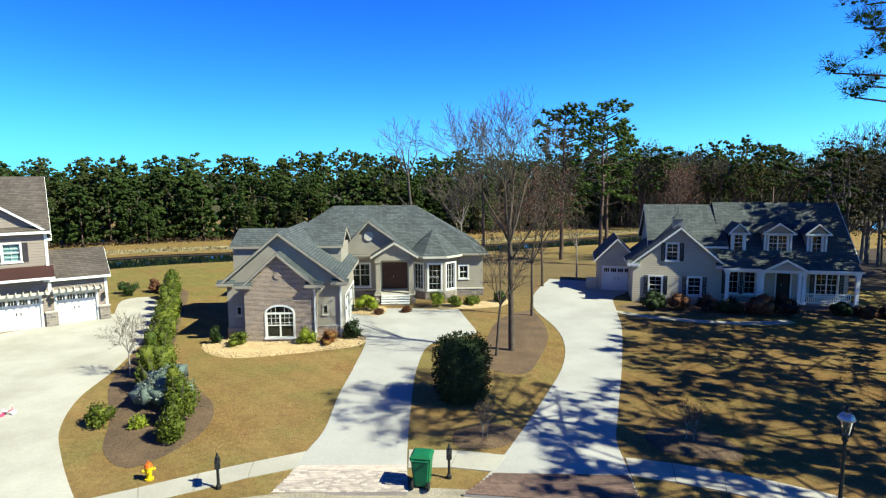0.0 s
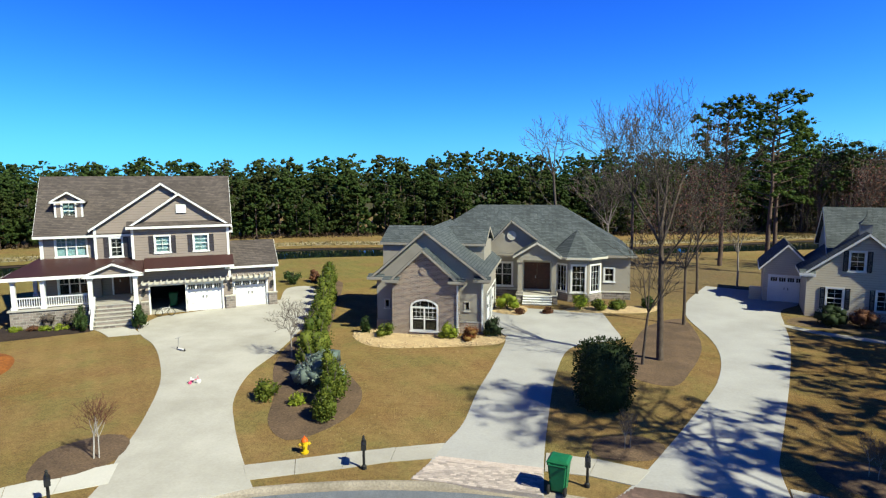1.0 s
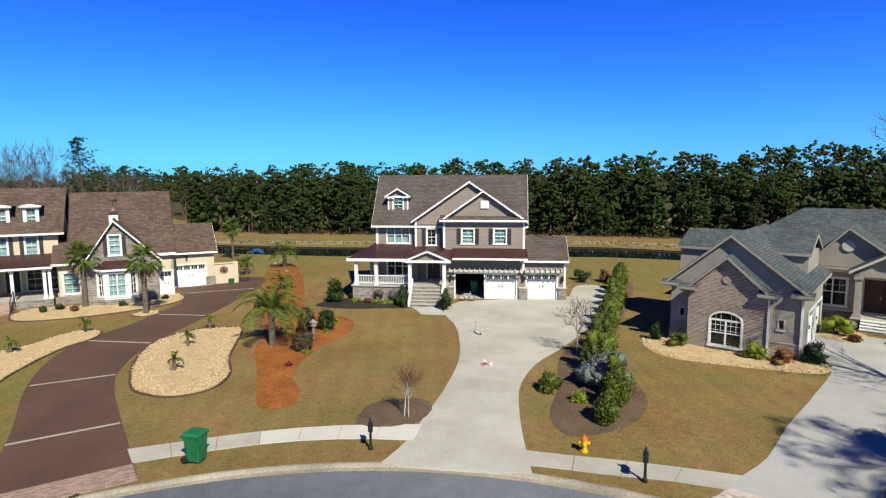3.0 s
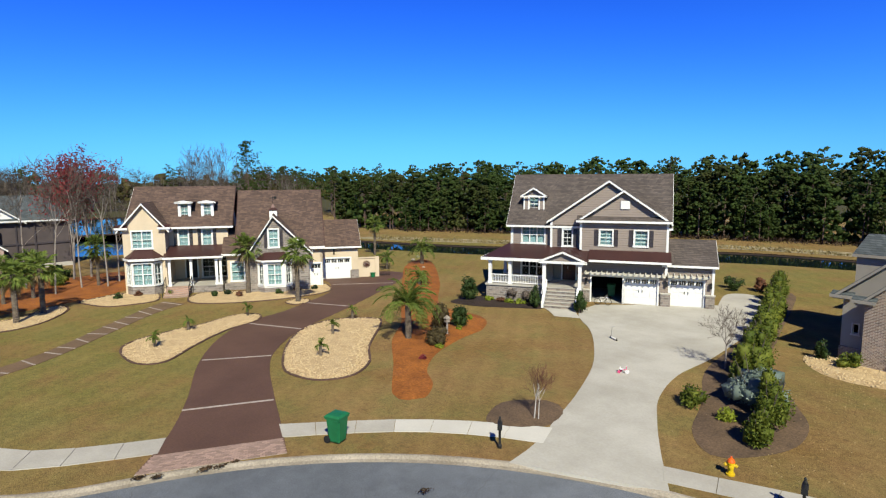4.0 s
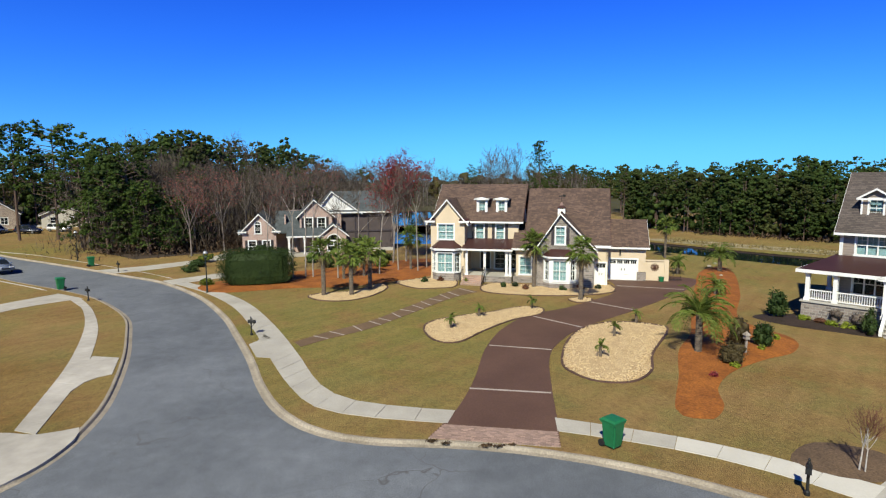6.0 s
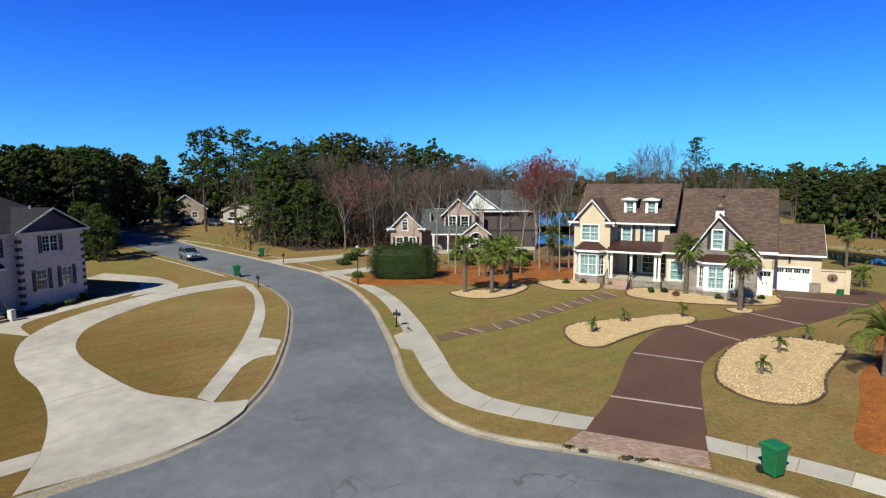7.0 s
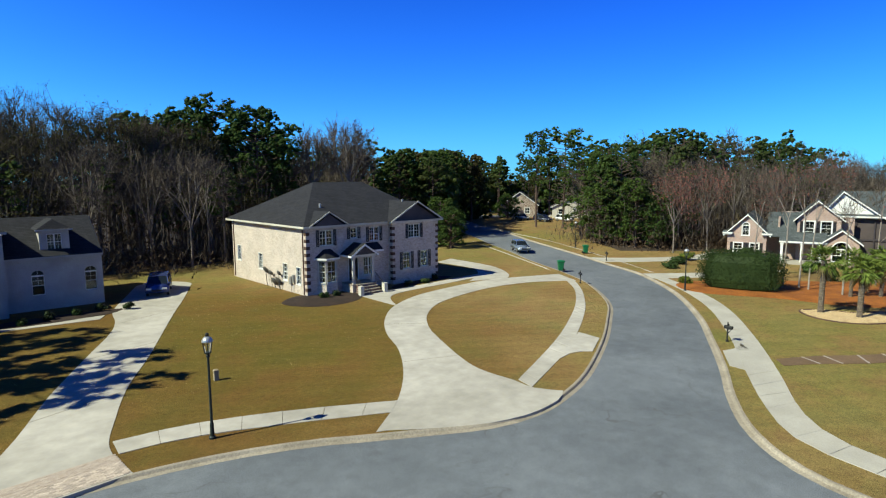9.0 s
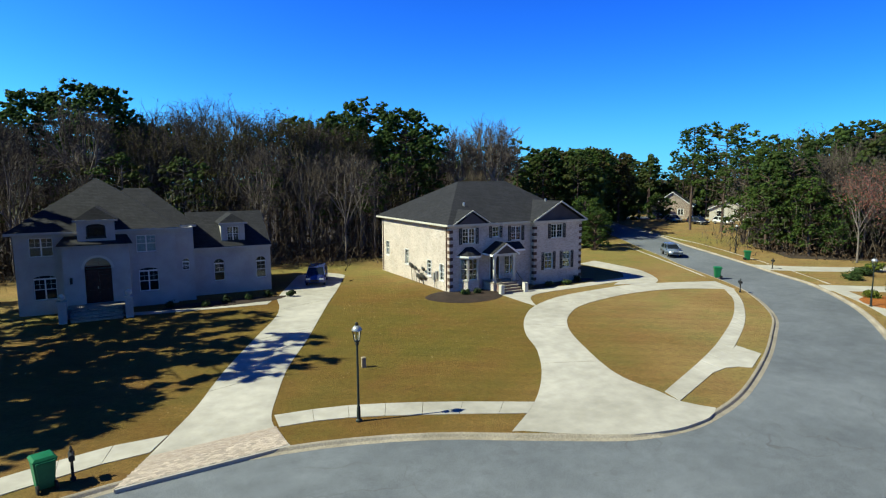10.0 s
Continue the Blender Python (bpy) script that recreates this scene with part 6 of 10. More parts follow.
    for a, b, k in ((7.75, 8.75, 1), (10.2, 12.1, 2), (13.3, 14.6, 1)):
        h.dormer(a, b, 1.75, 3.95, 5.65, 6.45, 2.9, S, R, win((b - a) / 2 - 0.33 * k, 4.2, 0.66 * k, 1.3, sash=k, grid=(2, 4), blind=False))
    h.shed(6.6, 16.2, -1.1, 3.15, 1.4, 3.95, R)
    g = Geo()
    g.prism([(9.5, -1.2, 3.1), (12.3, -1.2, 3.1), (10.9, -1.2, 3.75)], (0, 0.1, 0))
    h.put("gable_wall", g, S)
    h.gable_roof(9.5, 12.3, -1.2, 0.8, 3.1, 3.85, R, "y", 0.2, 0.2, skip=(2, 3))
    h.box("beam", 6.7, 16.1, -1.0, -0.75, 2.85, 3.1, WHITE), h.box("porch_ceiling", 6.75, 16.1, -0.8, 1.4, 2.95, 3.0, WHITE)
    h.box("porch_floor", 6.75, 16.1, -0.9, 1.4, -0.1, 0.45, BRICK_RED), h.box("porch_slab", 6.75, 16.15, -0.95, 1.4, 0.45, 0.5, CONCRETE)
    for x in (6.95, 9.15, 9.4, 12.0, 12.3, 15.9):
        h.column(x, -0.85, 0.5, 2.85, WHITE, 0.24)
    h.steps(10.0, 11.8, -2.1, -0.95, 3, 0.5, BRICK_RED, CONCRETE)
    h.rail(12.5, 15.7, -0.85, 0.6, 1.35)
    # garage wing set back
    h.wall((-2.6, 4.6), (0.6, 4.6), -0.1, 3.0, S, [win(0.45, 0, 2.4, 2.1, kind="garage", label="white garage door in shade")], (1.6, 4.6))
    h.wall((-2.6, 10), (-2.6, 4.8), -0.1, 3.0, S), h.wall((0.6, 10), (-2.6, 10), -0.1, 3.0, S)
    h.gable_roof(-2.6, 0.6, 4.6, 10, 3.0, 4.65, R, "y", 0.35, 0.3, skip=(2, 3))
    h.box("garden_wall", -3.6, -2.7, 4.9, 5.1, -0.1, 1.1, S)


def house_two_storey_brick():
    """Pale brick two-storey house with dark corner stones and hip roof."""
    h = House(-31.4, -40.3, 171.5, "two-storey pale brick house with charcoal hip roof and striped corners")
    S, R = BRICK_PALE, SHINGLE_D
    h.casing, h.casing_mat = 0.05, CREAM
    SH = dict(shutters=BOTH, shutter_mat=SHUTTER_BLACK, shutter_width=0.3)
    left = [win(x, z, 0.75, 1.5, grid=(2, 4), blind=False, trim=WHITE) for x, z in ((1.0, 1.9), (5.8, 1.5), (10.75, 1.0), (13.2, 0.9))]
    h.wall((0, 15.0), (0, 0.2), -0.1, 6.0, S, left)
    h.wall((0, 0), (8.9, 0), -0.1, 6.0, S, [win(1.35, 4.3, 1.3, 1.35, sash=2, grid=(2, 4), **SH), win(4.55, 4.75, 0.7, 0.95, grid=(2, 2), **SH), win(6.65, 4.35, 1.1, 1.3, sash=2, grid=(2, 4), **SH),
                                           win(4.3, 0.85, 1.0, 2.1, kind="door", mat=DOOR_BLACK), win(5.95, 1.2, 1.1, 1.7, sash=2, grid=(2, 4))])
    h.wall((8.9, -0.6), (14.7, -0.6), -0.1, 6.0, S, [win(2.0, 4.4, 1.4, 1.3, sash=2, grid=(2, 4), **SH), win(1.25, 1.4, 0.95, 1.6, grid=(2, 4), **SH), win(3.5, 1.4, 0.95, 1.6, grid=(2, 4), **SH)])
    h.wall((8.9, 0.0), (8.9, -0.4), -0.1, 6.0, S), h.wall((14.7, -0.4), (14.7, 15.0), -0.1, 6.0, S), h.wall((14.7, 15.2), (0, 15.2), -0.1, 6.0, S)
    h.hip_roof(0, 14.7, 0, 15.2, 6.0, 9.7, R, 0.45, trim=CREAM, ridge=(5.3, 11.2))
    h.roof([[(8.5, 5, 6.12), (8.5, -1.0, 6.12), (11.8, -1.0, 7.95), (11.8, 5, 7.95)], [(15.1, -1.0, 6.12), (15.1, 5, 6.12), (11.8, 5, 7.95), (11.8, -1.0, 7.95)]], R, 0.14)
    h.board((8.5, -1.02, 6.14), (11.8, -1.02, 7.97), CREAM, 0.14), h.board((15.1, -1.02, 6.14), (11.8, -1.02, 7.97), CREAM, 0.14), h.board((8.5, -1.02, 6.12), (15.1, -1.02, 6.12), CREAM, 0.14)
    g = Geo()
    g.prism([(8.8, -0.7, 6.0), (14.8, -0.7, 6.0), (11.8, -0.7, 7.7)], (0, 0.1, 0))
    h.put("gable_wall", g, SHUTTER)
    h.box("soffit", 8.55, 15.05, -0.98, 0.0, 5.94, 5.98, WHITE)
    g = Geo()
    g.prism([(0.6, -0.45, 6.05), (3.6, -0.45, 6.05), (2.1, -0.45, 7.1)], (0, 0.1, 0))
    h.put("gable_wall", g, SHUTTER)
    h.roof([[(0.1, 3, 6.1), (0.1, -0.5, 6.1), (2.1, -0.5, 7.3), (2.1, 3, 7.3)], [(4.1, -0.5, 6.1), (4.1, 3, 6.1), (2.1, 3, 7.3), (2.1, -0.5, 7.3)]], R, 0.1)
    h.board((0.1, -0.52, 6.12), (2.1, -0.52, 7.32), CREAM, 0.11), h.board((4.1, -0.52, 6.12), (2.1, -0.52, 7.32), CREAM, 0.11)
    # striped corners
    for x, y, w, dirs in ((0, 0, 0.5, 1), (8.9, -0.6, 0.45, 1), (14.7, -0.6, 0.45, -1)):
        for k in range(19):
            z = 0.1 + k * 0.305
            b = 0.16 if k % 2 else 0.0
            x0, x1 = (x - 0.03, x + w - b) if dirs > 0 else (x - w + b, x + 0.03)
            h.box("quoin", x0, x1, y - 0.03, y + 0.35, z, z + 0.285, QUOIN_DARK if k % 2 else S)
    # ground-floor bay, portico
    bay = [(1.0, 0.0), (1.5, -0.7), (2.6, -0.7), (3.1, 0.0)]
    for p, q in zip(bay, bay[1:]):
        L = math.dist(p, q)
        h.wall(p, q, -0.1, 3.2, S, [win(0.12, 1.1, L - 0.24, 1.9, grid=(2, 4))])
    rb = [(0.75, 0.0, 3.25), (1.4, -0.95, 3.25), (2.7, -0.95, 3.25), (3.35, 0.0, 3.25)]
    h.roof([[rb[0], rb[1], (1.7, 0, 4.0)], [rb[1], rb[2], (2.4, 0, 4.0), (1.7, 0, 4.0)], [rb[2], rb[3], (2.4, 0, 4.0)]], R, 0.08)
    for p, q in zip(rb, rb[1:]):
        h.board(p, q, WHITE, 0.16, dz=0.02)
    h.shed(5.75, 7.6, -0.9, 3.6, 0.0, 4.2, R)
    h.box("portico_floor", 3.55, 6.2, -1.7, 0, -0.1, 0.75, S), h.box("portico_slab", 3.5, 6.25, -1.75, 0, 0.75, 0.82, KERB)
    for x in (3.8, 5.9):
        h.column(x, -1.45, 0.82, 3.2, CREAM, 0.22)
    h.box("beam", 3.6, 6.15, -1.65, -1.3, 3.2, 3.4, CREAM)
    g = Geo()
    g.prism([(3.55, -1.65, 3.4), (6.2, -1.65, 3.4), (4.87, -1.65, 4.15)], (0, 0.1, 0))
    h.put("gable_wall", g, SHUTTER)
    h.gable_roof(3.6, 6.15, -1.65, 0.2, 3.4, 4.25, R, "y", 0.2, 0.15, skip=(2, 3))
    h.steps(3.85, 5.85, -2.9, -1.75, 4, 0.82, BRICK_RED, KERB)
    for x in (3.4, 5.95):
        h.box("step_pier", x, x + 0.35, -3.15, -2.75, -0.1, 0.85, CREAM)
    for x, y0, y1 in ((3.7, -2.9, -1.75), (6.0, -2.9, -1.75)):
        g = Geo()
        g.tube((x, y0, 0.9), (x, y1, 1.7), 0.025)
        for k in range(8):
            y = y0 + (y1 - y0) * k / 7
            g.tube((x, y, 0.1 + 0.8 * k / 7), (x, y, 0.9 + 0.8 * k / 7), 0.012, sides=4)
        h.put("handrail", g, IRON)
    for y, z in ((2.6, 0.75), (2.1, 0.95)):
        h.box("meter_box", -0.18, -0.01, y, y + 0.32, z, z + 0.7, GREY_BOX)
        g = Geo()
        g.tube((-0.08, y + 0.16, 0.0), (-0.08, y + 0.16, z), 0.025)
        h.put("conduit", g, GREY_BOX)
    for y, z, k in ((7.2, 1.5, 1.0), (6.2, 1.35, 0.75), (5.5, 0.6, 1.1), (4.7, 0.75, 1.1), (4.6, 1.5, 0.7)):
        g = Geo()
        g.lathe([(0.02, 0), (0.24 * k, 0.05), (0.4 * k, 0.15)], 16, pose(-0.4, y, z, 60, 0, 100), False), g.tube((-0.2, y, 0), (-0.32, y, z), 0.03)
        h.put("satellite_dish", g, DISH)
    for y in (0.5, 14.8):
        g = Geo()
        g.tube((-0.05, y, 0.1), (-0.05, y, 6.0), 0.05)
        h.put("downpipe", g, DOOR_WOOD)
    for u, v, z in ((3.0, 2.6, 7.7), (1.6, 5.4, 7.15), (1.0, 3.3, 6.75), (11.6, 1.2, 7.9)):
        h.box("roof_vent", u, u + 0.15, v, v + 0.15, z - 0.3, z + 0.2, LAMP_CAP)


def house_white():
    """White painted-brick house with an arched entry, all in shade."""
    h = House(-0.6, -53.1, 170, "white-painted brick house with charcoal roof and arched entry, shaded")
    S, R = STUCCO_WHITE, SHINGLE_D
    h.casing, h.casing_mat = 0.05, STUCCO_WHITE
    h.wall((0, 0), (10.9, 0), -0.1, 6.2, S, [win(0.95, 4.45, 1.5, 1.4, sash=2, grid=(2, 4), toponly=True), win(1.05, 1.15, 1.45, 1.85, arch=0.25, sash=2, grid=(2, 4), toponly=True),
                                           win(8.05, 4.4, 1.4, 1.35, sash=2, grid=(2, 4), toponly=True, blind=True), win(8.1, 1.2, 1.4, 1.9, arch=0.25, sash=2, grid=(2, 4), toponly=True)])
    h.wall((10.9, 0.2), (10.9, 12), -0.1, 6.2, S), h.wall((10.9, 12.2), (0, 12.2), -0.1, 6.2, S), h.wall((0, 12), (0, 0.2), -0.1, 6.2, S)
    h.hip_roof(0, 10.9, 0, 12.2, 6.2, 10.2, R, 0.45, trim=STUCCO_WHITE, ridge=(5.2, 5.3))
    h.hip_roof(5.5, 12.4, 2.5, 11, 6.2, 9.3, R, 0.3, trim=STUCCO_WHITE, ridge=(7.3, 9.2))
    # entry block with its arch and upper window
    h.wall((3.1, -1.2), (7.5, -1.2), -0.1, 5.2, S, [win(1.35, 0.75, 1.8, 3.55, arch=0.85, kind="open")], None, 0.35)
    h.wall((7.5, -0.85), (7.5, 0), -0.1, 5.2, S), h.wall((3.1, 0), (3.1, -0.85), -0.1, 5.2, S)
    h.wall((4.3, -0.85 + 0.6), (6.4, -0.85 + 0.6), 0.5, 5.0, S, [win(0.15, 0.75, 1.8, 3.5, arch=0.8, sash=1, hung=False, grid=(2, 1), trim=DOOR_WOOD, casing=0.05)])
    h.wall((4.45, -0.32), (6.25, -0.32), 0.75, 3.3, DOOR_WOOD, [win(0.02, 0.76, 1.75, 2.3, kind="door", leaves=2, mat=DOOR_WOOD, trim=DOOR_WOOD)], None, 0.04, "door_screen")
    arc = [(4.45 + 0.9 - 0.9 * math.cos(s), 3.45 + 0.85 * math.sin(s)) for s in np.linspace(0, math.pi, 17)]
    g = Geo()
    for (xa, za), (xb, zb) in zip(arc, arc[1:]):
        c = (5.35, 3.45)
        oa, ob = ((xa - c[0]) * 1.2 + c[0], (za - c[1]) * 1.2 + c[1]), ((xb - c[0]) * 1.2 + c[0], (zb - c[1]) * 1.2 + c[1])
        g.prism([(xa, -1.26, za), (xb, -1.26, zb), (ob[0], -1.26, ob[1]), (oa[0], -1.26, oa[1])], (0, 0.08, 0))
    h.put("arch_trim", g, CREAM, "cream arch surround")
    h.box("cornice", 2.9, 7.7, -1.45, 0.1, 5.2, 5.34, STUCCO_WHITE)
    h.roof([[(2.8, -1.5, 5.36), (7.8, -1.5, 5.36), (7.4, 0, 5.9), (3.2, 0, 5.9)]], R, 0.08)
    h.dormer(4.2, 6.6, -1.0, 5.4, 7.15, 8.15, 4.0, S, R, win(0.6, 5.85, 1.2, 0.95, arch=0.2, hung=False, grid=(3, 2), trim=IRON, casing=0.04), STUCCO_WHITE, True)
    h.box("stoop", 3.3, 7.3, -2.6, -1.2, -0.1, 0.7, S), h.box("stoop_slab", 3.25, 7.35, -2.65, -1.2, 0.7, 0.76, KERB)
    h.steps(3.6, 6.9, -4.0, -2.65, 4, 0.76, BRICK_GREY, KERB)
    for x in (2.9, 7.1):
        g = Geo()
        g.box(x, x + 0.5, -4.1, -3.6, -0.1, 1.5), g.box(x - 0.06, x + 0.56, -4.16, -3.54, 1.5, 1.62)
        pier = h.put("entry_pier", g, S, "white pier with a stone ball finial")
        g = Geo()
        g.lathe([(0.08, 1.62), (0.1, 1.7), (0.2, 1.8), (0.23, 1.92), (0.16, 2.06), (0.02, 2.13)], 14, Matrix.Translation((x + 0.25, -3.85, 0)))
        part("ball", g, CREAM, pier, smooth=True)
        h.box("step_wall", x + 0.1, x + 0.4, -3.6, -2.6, -0.1, 0.9, S)
    # link and lower wing with the round-headed windows
    h.wall((10.9, 0.6), (12.3, 0.6), -0.1, 6.2, S, [win(0.45, 2.6, 0.55, 0.95, arch=0.25, grid=(2, 3))])
    h.wall((12.3, 0.8), (12.3, 3), -0.1, 6.2, S)
    h.wall((12.3, 2.3), (18.9, 2.3), -0.1, 4.4, S, [win(1.7, 1.2, 0.85, 1.95, arch=0.42, grid=(2, 4), toponly=True), win(5.3, 1.2, 0.85, 1.95, arch=0.42, grid=(2, 4), toponly=True)])
    h.wall((18.9, 2.5), (18.9, 11), -0.1, 4.4, S, [], (4.2, 6.9)), h.wall((18.9, 11.2), (10.9, 11.2), -0.1, 4.4, S)
    h.gable_roof(12.3, 18.7, 2.3, 11.2, 4.4, 7.0, R, "x", 0.45, 0.2, trim=STUCCO_WHITE, ridge=6.5, skip=(0, 1))
    h.dormer(14.8, 16.7, 2.6, 4.5, 6.3, 7.1, 3.0, S, R, win(0.45, 4.65, 1.0, 1.3, sash=2, grid=(2, 3)), STUCCO_WHITE, True)
    h.box("lantern", 3.5, 3.66, -1.4, -1.2, 2.4, 2.85, IRON)


def house_rose():
    """Rose brick house with white gables behind palms."""
    h = House(-77, -17, 97, "rose brick house with grey roofs and white-trimmed gables")
    S, R = BRICK_ROSE, SHINGLE_1
    SH = dict(shutters=BOTH, shutter_mat=SHUTTER_BLACK, shutter_width=0.3)
    h.wall((-0.2, 0), (4.0, 0), -0.1, 3.5, S, [win(1.6, 3.15, 0.7, 1.5, arch=0.3, grid=(2, 3)), win(0.75, 0.8, 0.9, 1.4, grid=(2, 4), **SH), win(2.5, 0.8, 0.9, 1.4, grid=(2, 4), **SH)], (2.0, 5.5))
    h.wall((4.0, 0.2), (4.0, 9), -0.1, 3.5, S), h.wall((-0.2, 9), (-0.2, 0.2), -0.1, 3.5, S)
    h.gable_roof(-0.2, 4.0, 0, 9, 3.5, 5.6, R, "y", 0.4, 0.35, skip=(2, 3))
    for x in (-0.2, 4.0):
        h.box("cornice", x - 0.5, x + 0.5, -0.36, 0.1, 3.2, 3.45, WHITE), h.shed(x - 0.5, x + 0.55, -0.42, 3.47, 0.05, 3.7, R)
    h.wall((4.0, 3), (8, 3), -0.1, 3.2, S)
    h.roof([[(3.8, 1.0, 3.1), (8.0, 1.0, 3.1), (8.0, 6.5, 5.7), (3.8, 6.5, 5.7)], [(8.0, 12, 3.1), (3.8, 12, 3.1), (3.8, 6.5, 5.7), (8.0, 6.5, 5.7)]], R, 0.14)
    # two-storey part
    h.wall((7.0, 2), (11.3, 2), -0.1, 5.3, S, [win(0.7, 3.3, 1.0, 1.6, grid=(2, 4), **SH), win(2.4, 3.3, 1.0, 1.6, grid=(2, 4), **SH)], (1.9, 7.15))
    h.gable_roof(7.0, 11.3, 2, 8, 5.3, 7.25, R, "y", 0.4, 0.35, ridge=8.95, skip=(2, 3))
    h.wall((9.2, 4), (15.2, 4), 5.25, 5.5, WHITE, [], (2.2, 8.1), 0.2, "gable_wall")
    h.gable_roof(9.2, 15.2, 4, 8, 5.5, 8.3, R, "y", 0.4, 0.35, ridge=11.4, skip=(2, 3))
    h.wall((11.3, 3.0), (12.6, 3.0), -0.1, 5.3, S)
    # the wall behind these posts is coloured dark in place of shade
    for x in (12.8, 14.6, 16.4, 18.2, 19.9):
        h.box('porch_post', x - 0.07, x + 0.07, 4.05, 4.19, 0.35, 5.2, SHUTTER)
    h.box('porch_rail', 12.7, 19.9, 4.08, 4.16, 2.7, 2.9, SHUTTER)
    h.wall((20, 4.2), (20, 14), -0.1, 5.4, S), h.box('porch_floor', 12.8, 20, 3.1, 4.6, -0.1, 0.35, CONCRETE), h.wall((12.6, 4.2), (20, 4.2), 0.35, 5.2, SHADED_WALL, name='screen'), h.wall((20, 14.2), (5, 14.2), -0.1, 5.4, S), h.wall((5, 14), (5, 3), -0.1, 5.2, S)
    h.hip_roof(9.5, 20, 4, 14.2, 5.45, 8.2, R, 0.4, ridge=(11.5, 17.8))
    # porch and arched entry
    h.shed(5.3, 10.0, -0.4, 2.7, 2.0, 3.6, R), h.box("beam", 5.4, 9.8, -0.35, -0.1, 2.45, 2.7, WHITE)
    for x in (5.6, 7.6, 9.4):
        h.column(x, -0.2, 0.3, 2.45, WHITE, 0.25)
    h.box("porch_floor", 5.4, 10, -0.4, 2.0, -0.1, 0.3, CONCRETE)
    h.wall((9.7, -0.3), (13.0, -0.3), -0.1, 2.8, S, [win(0.85, 0.6, 1.6, 2.2, arch=0.8, sash=2, grid=(2, 4), toponly=True)], (1.65, 4.0))
    h.wall((13.0, -0.1), (13.0, 3), -0.1, 2.8, S)
    h.gable_roof(9.7, 13.0, -0.3, 4, 2.8, 4.1, R, "y", 0.35, 0.3, skip=(2, 3))


house_tan(), house_brick_gable(), house_cream(), house_cape(), house_two_storey_brick(), house_white(), house_rose()


def far_house(x, y, ang, w, d, ze, zr, wallmat, roofmat, label):
    h = House(x, y, ang, label)
    h.wall((0, 0), (w, 0), -0.1, ze, wallmat, [win(w * 0.2, 0.9, 1.0, 1.4), win(w * 0.65, 0.9, 1.2, 1.4, sash=2)], (w * 0.5, zr))
    h.wall((w, 0.2), (w, d), -0.1, ze, wallmat), h.wall((w, d), (0, d), -0.1, ze, wallmat), h.wall((0, d), (0, 0.2), -0.1, ze, wallmat)
    h.gable_roof(0, w, 0, d, ze, zr + 0.1, roofmat, "y", 0.4, 0.35, skip=(2, 3))
    return h


far_house(-129, -83.5, 118, 9, 12, 3.2, 6.3, BRICK_GREY, SHINGLE_D, "far brick house with a white-edged dark roof")
h = far_house(-131, -70, 118, 8, 8, 2.8, 4.6, CREAM, SHINGLE_A, "far beige garage with a grey roof")


# ---- planting beds ----
def bed(outline, material, label, category="bed", rise=0.07, z=0.012, edge=None, kind="structure"):
    o = spline(outline, True, 0.45)
    ob = tagged(part("bed", mound(o, z, rise), material), label, category, "", kind)
    if edge:
        g, n = Geo(), len(o)
        rs = [inset(o, d) for d in (-0.1, -0.1, 0.04, 0.04)]
        for (a, za), (b, zb) in zip(zip(rs, (-0.05, 0.06, 0.06, -0.02)), zip(rs[1:], (0.06, 0.06, -0.02))):
            k = len(g.v)
            g.v += [(x, y, za) for x, y in a] + [(x, y, zb) for x, y in b]
            g.f += [(k + i, k + (i + 1) % n, k + n + (i + 1) % n, k + n + i) for i in range(n)]
        part("edging", g, edge, ob, "dark brown edging strip")
    return ob, o


def scatter_in(o, n, rng, margin=0.1):
    lo, hi = o.min(0), o.max(0)
    p = rng.uniform(lo, hi, (n * 4, 2))
    p = p[inside(p, o)]
    d = np.sqrt(((p[:, None] - o[None]) ** 2).sum(2)).min(1)
    return p[d > margin][:n]


def pebbles(ob, o, n, seed, z=0.06, size=(0.035, 0.085)):
    """Loose rounded stones on a bed."""
    rng = np.random.default_rng(seed)
    p = scatter_in(o, n, rng, 0.12)
    s = rng.uniform(*size, len(p))
    base = np.array([(1, 0, 0), (0, 1, 0), (-1, 0, 0), (0, -1, 0), (0, 0, 0.7), (0, 0, -0.7)], float)
    a = rng.uniform(0, 6.28, len(p))
    c, sn = np.cos(a), np.sin(a)
    v = base[None] * s[:, None, None] * rng.uniform(0.7, 1.3, (len(p), 1, 3))
    v = np.stack([v[..., 0] * c[:, None] - v[..., 1] * sn[:, None], v[..., 0] * sn[:, None] + v[..., 1] * c[:, None], v[..., 2]], 2)
    v += np.concatenate([p, np.full((len(p), 1), z)], 1)[:, None]
    f = np.array([(0, 1, 4), (1, 2, 4), (2, 3, 4), (3, 0, 4), (1, 0, 5), (2, 1, 5), (3, 2, 5), (0, 3, 5)])
    f = (f[None] + 6 * np.arange(len(p))[:, None, None]).reshape(-1, 3)
    tagged(part("pebbles", fast_mesh("pebbles", v.reshape(-1, 3), f), STONE_BIT, ob), kind="stuff")


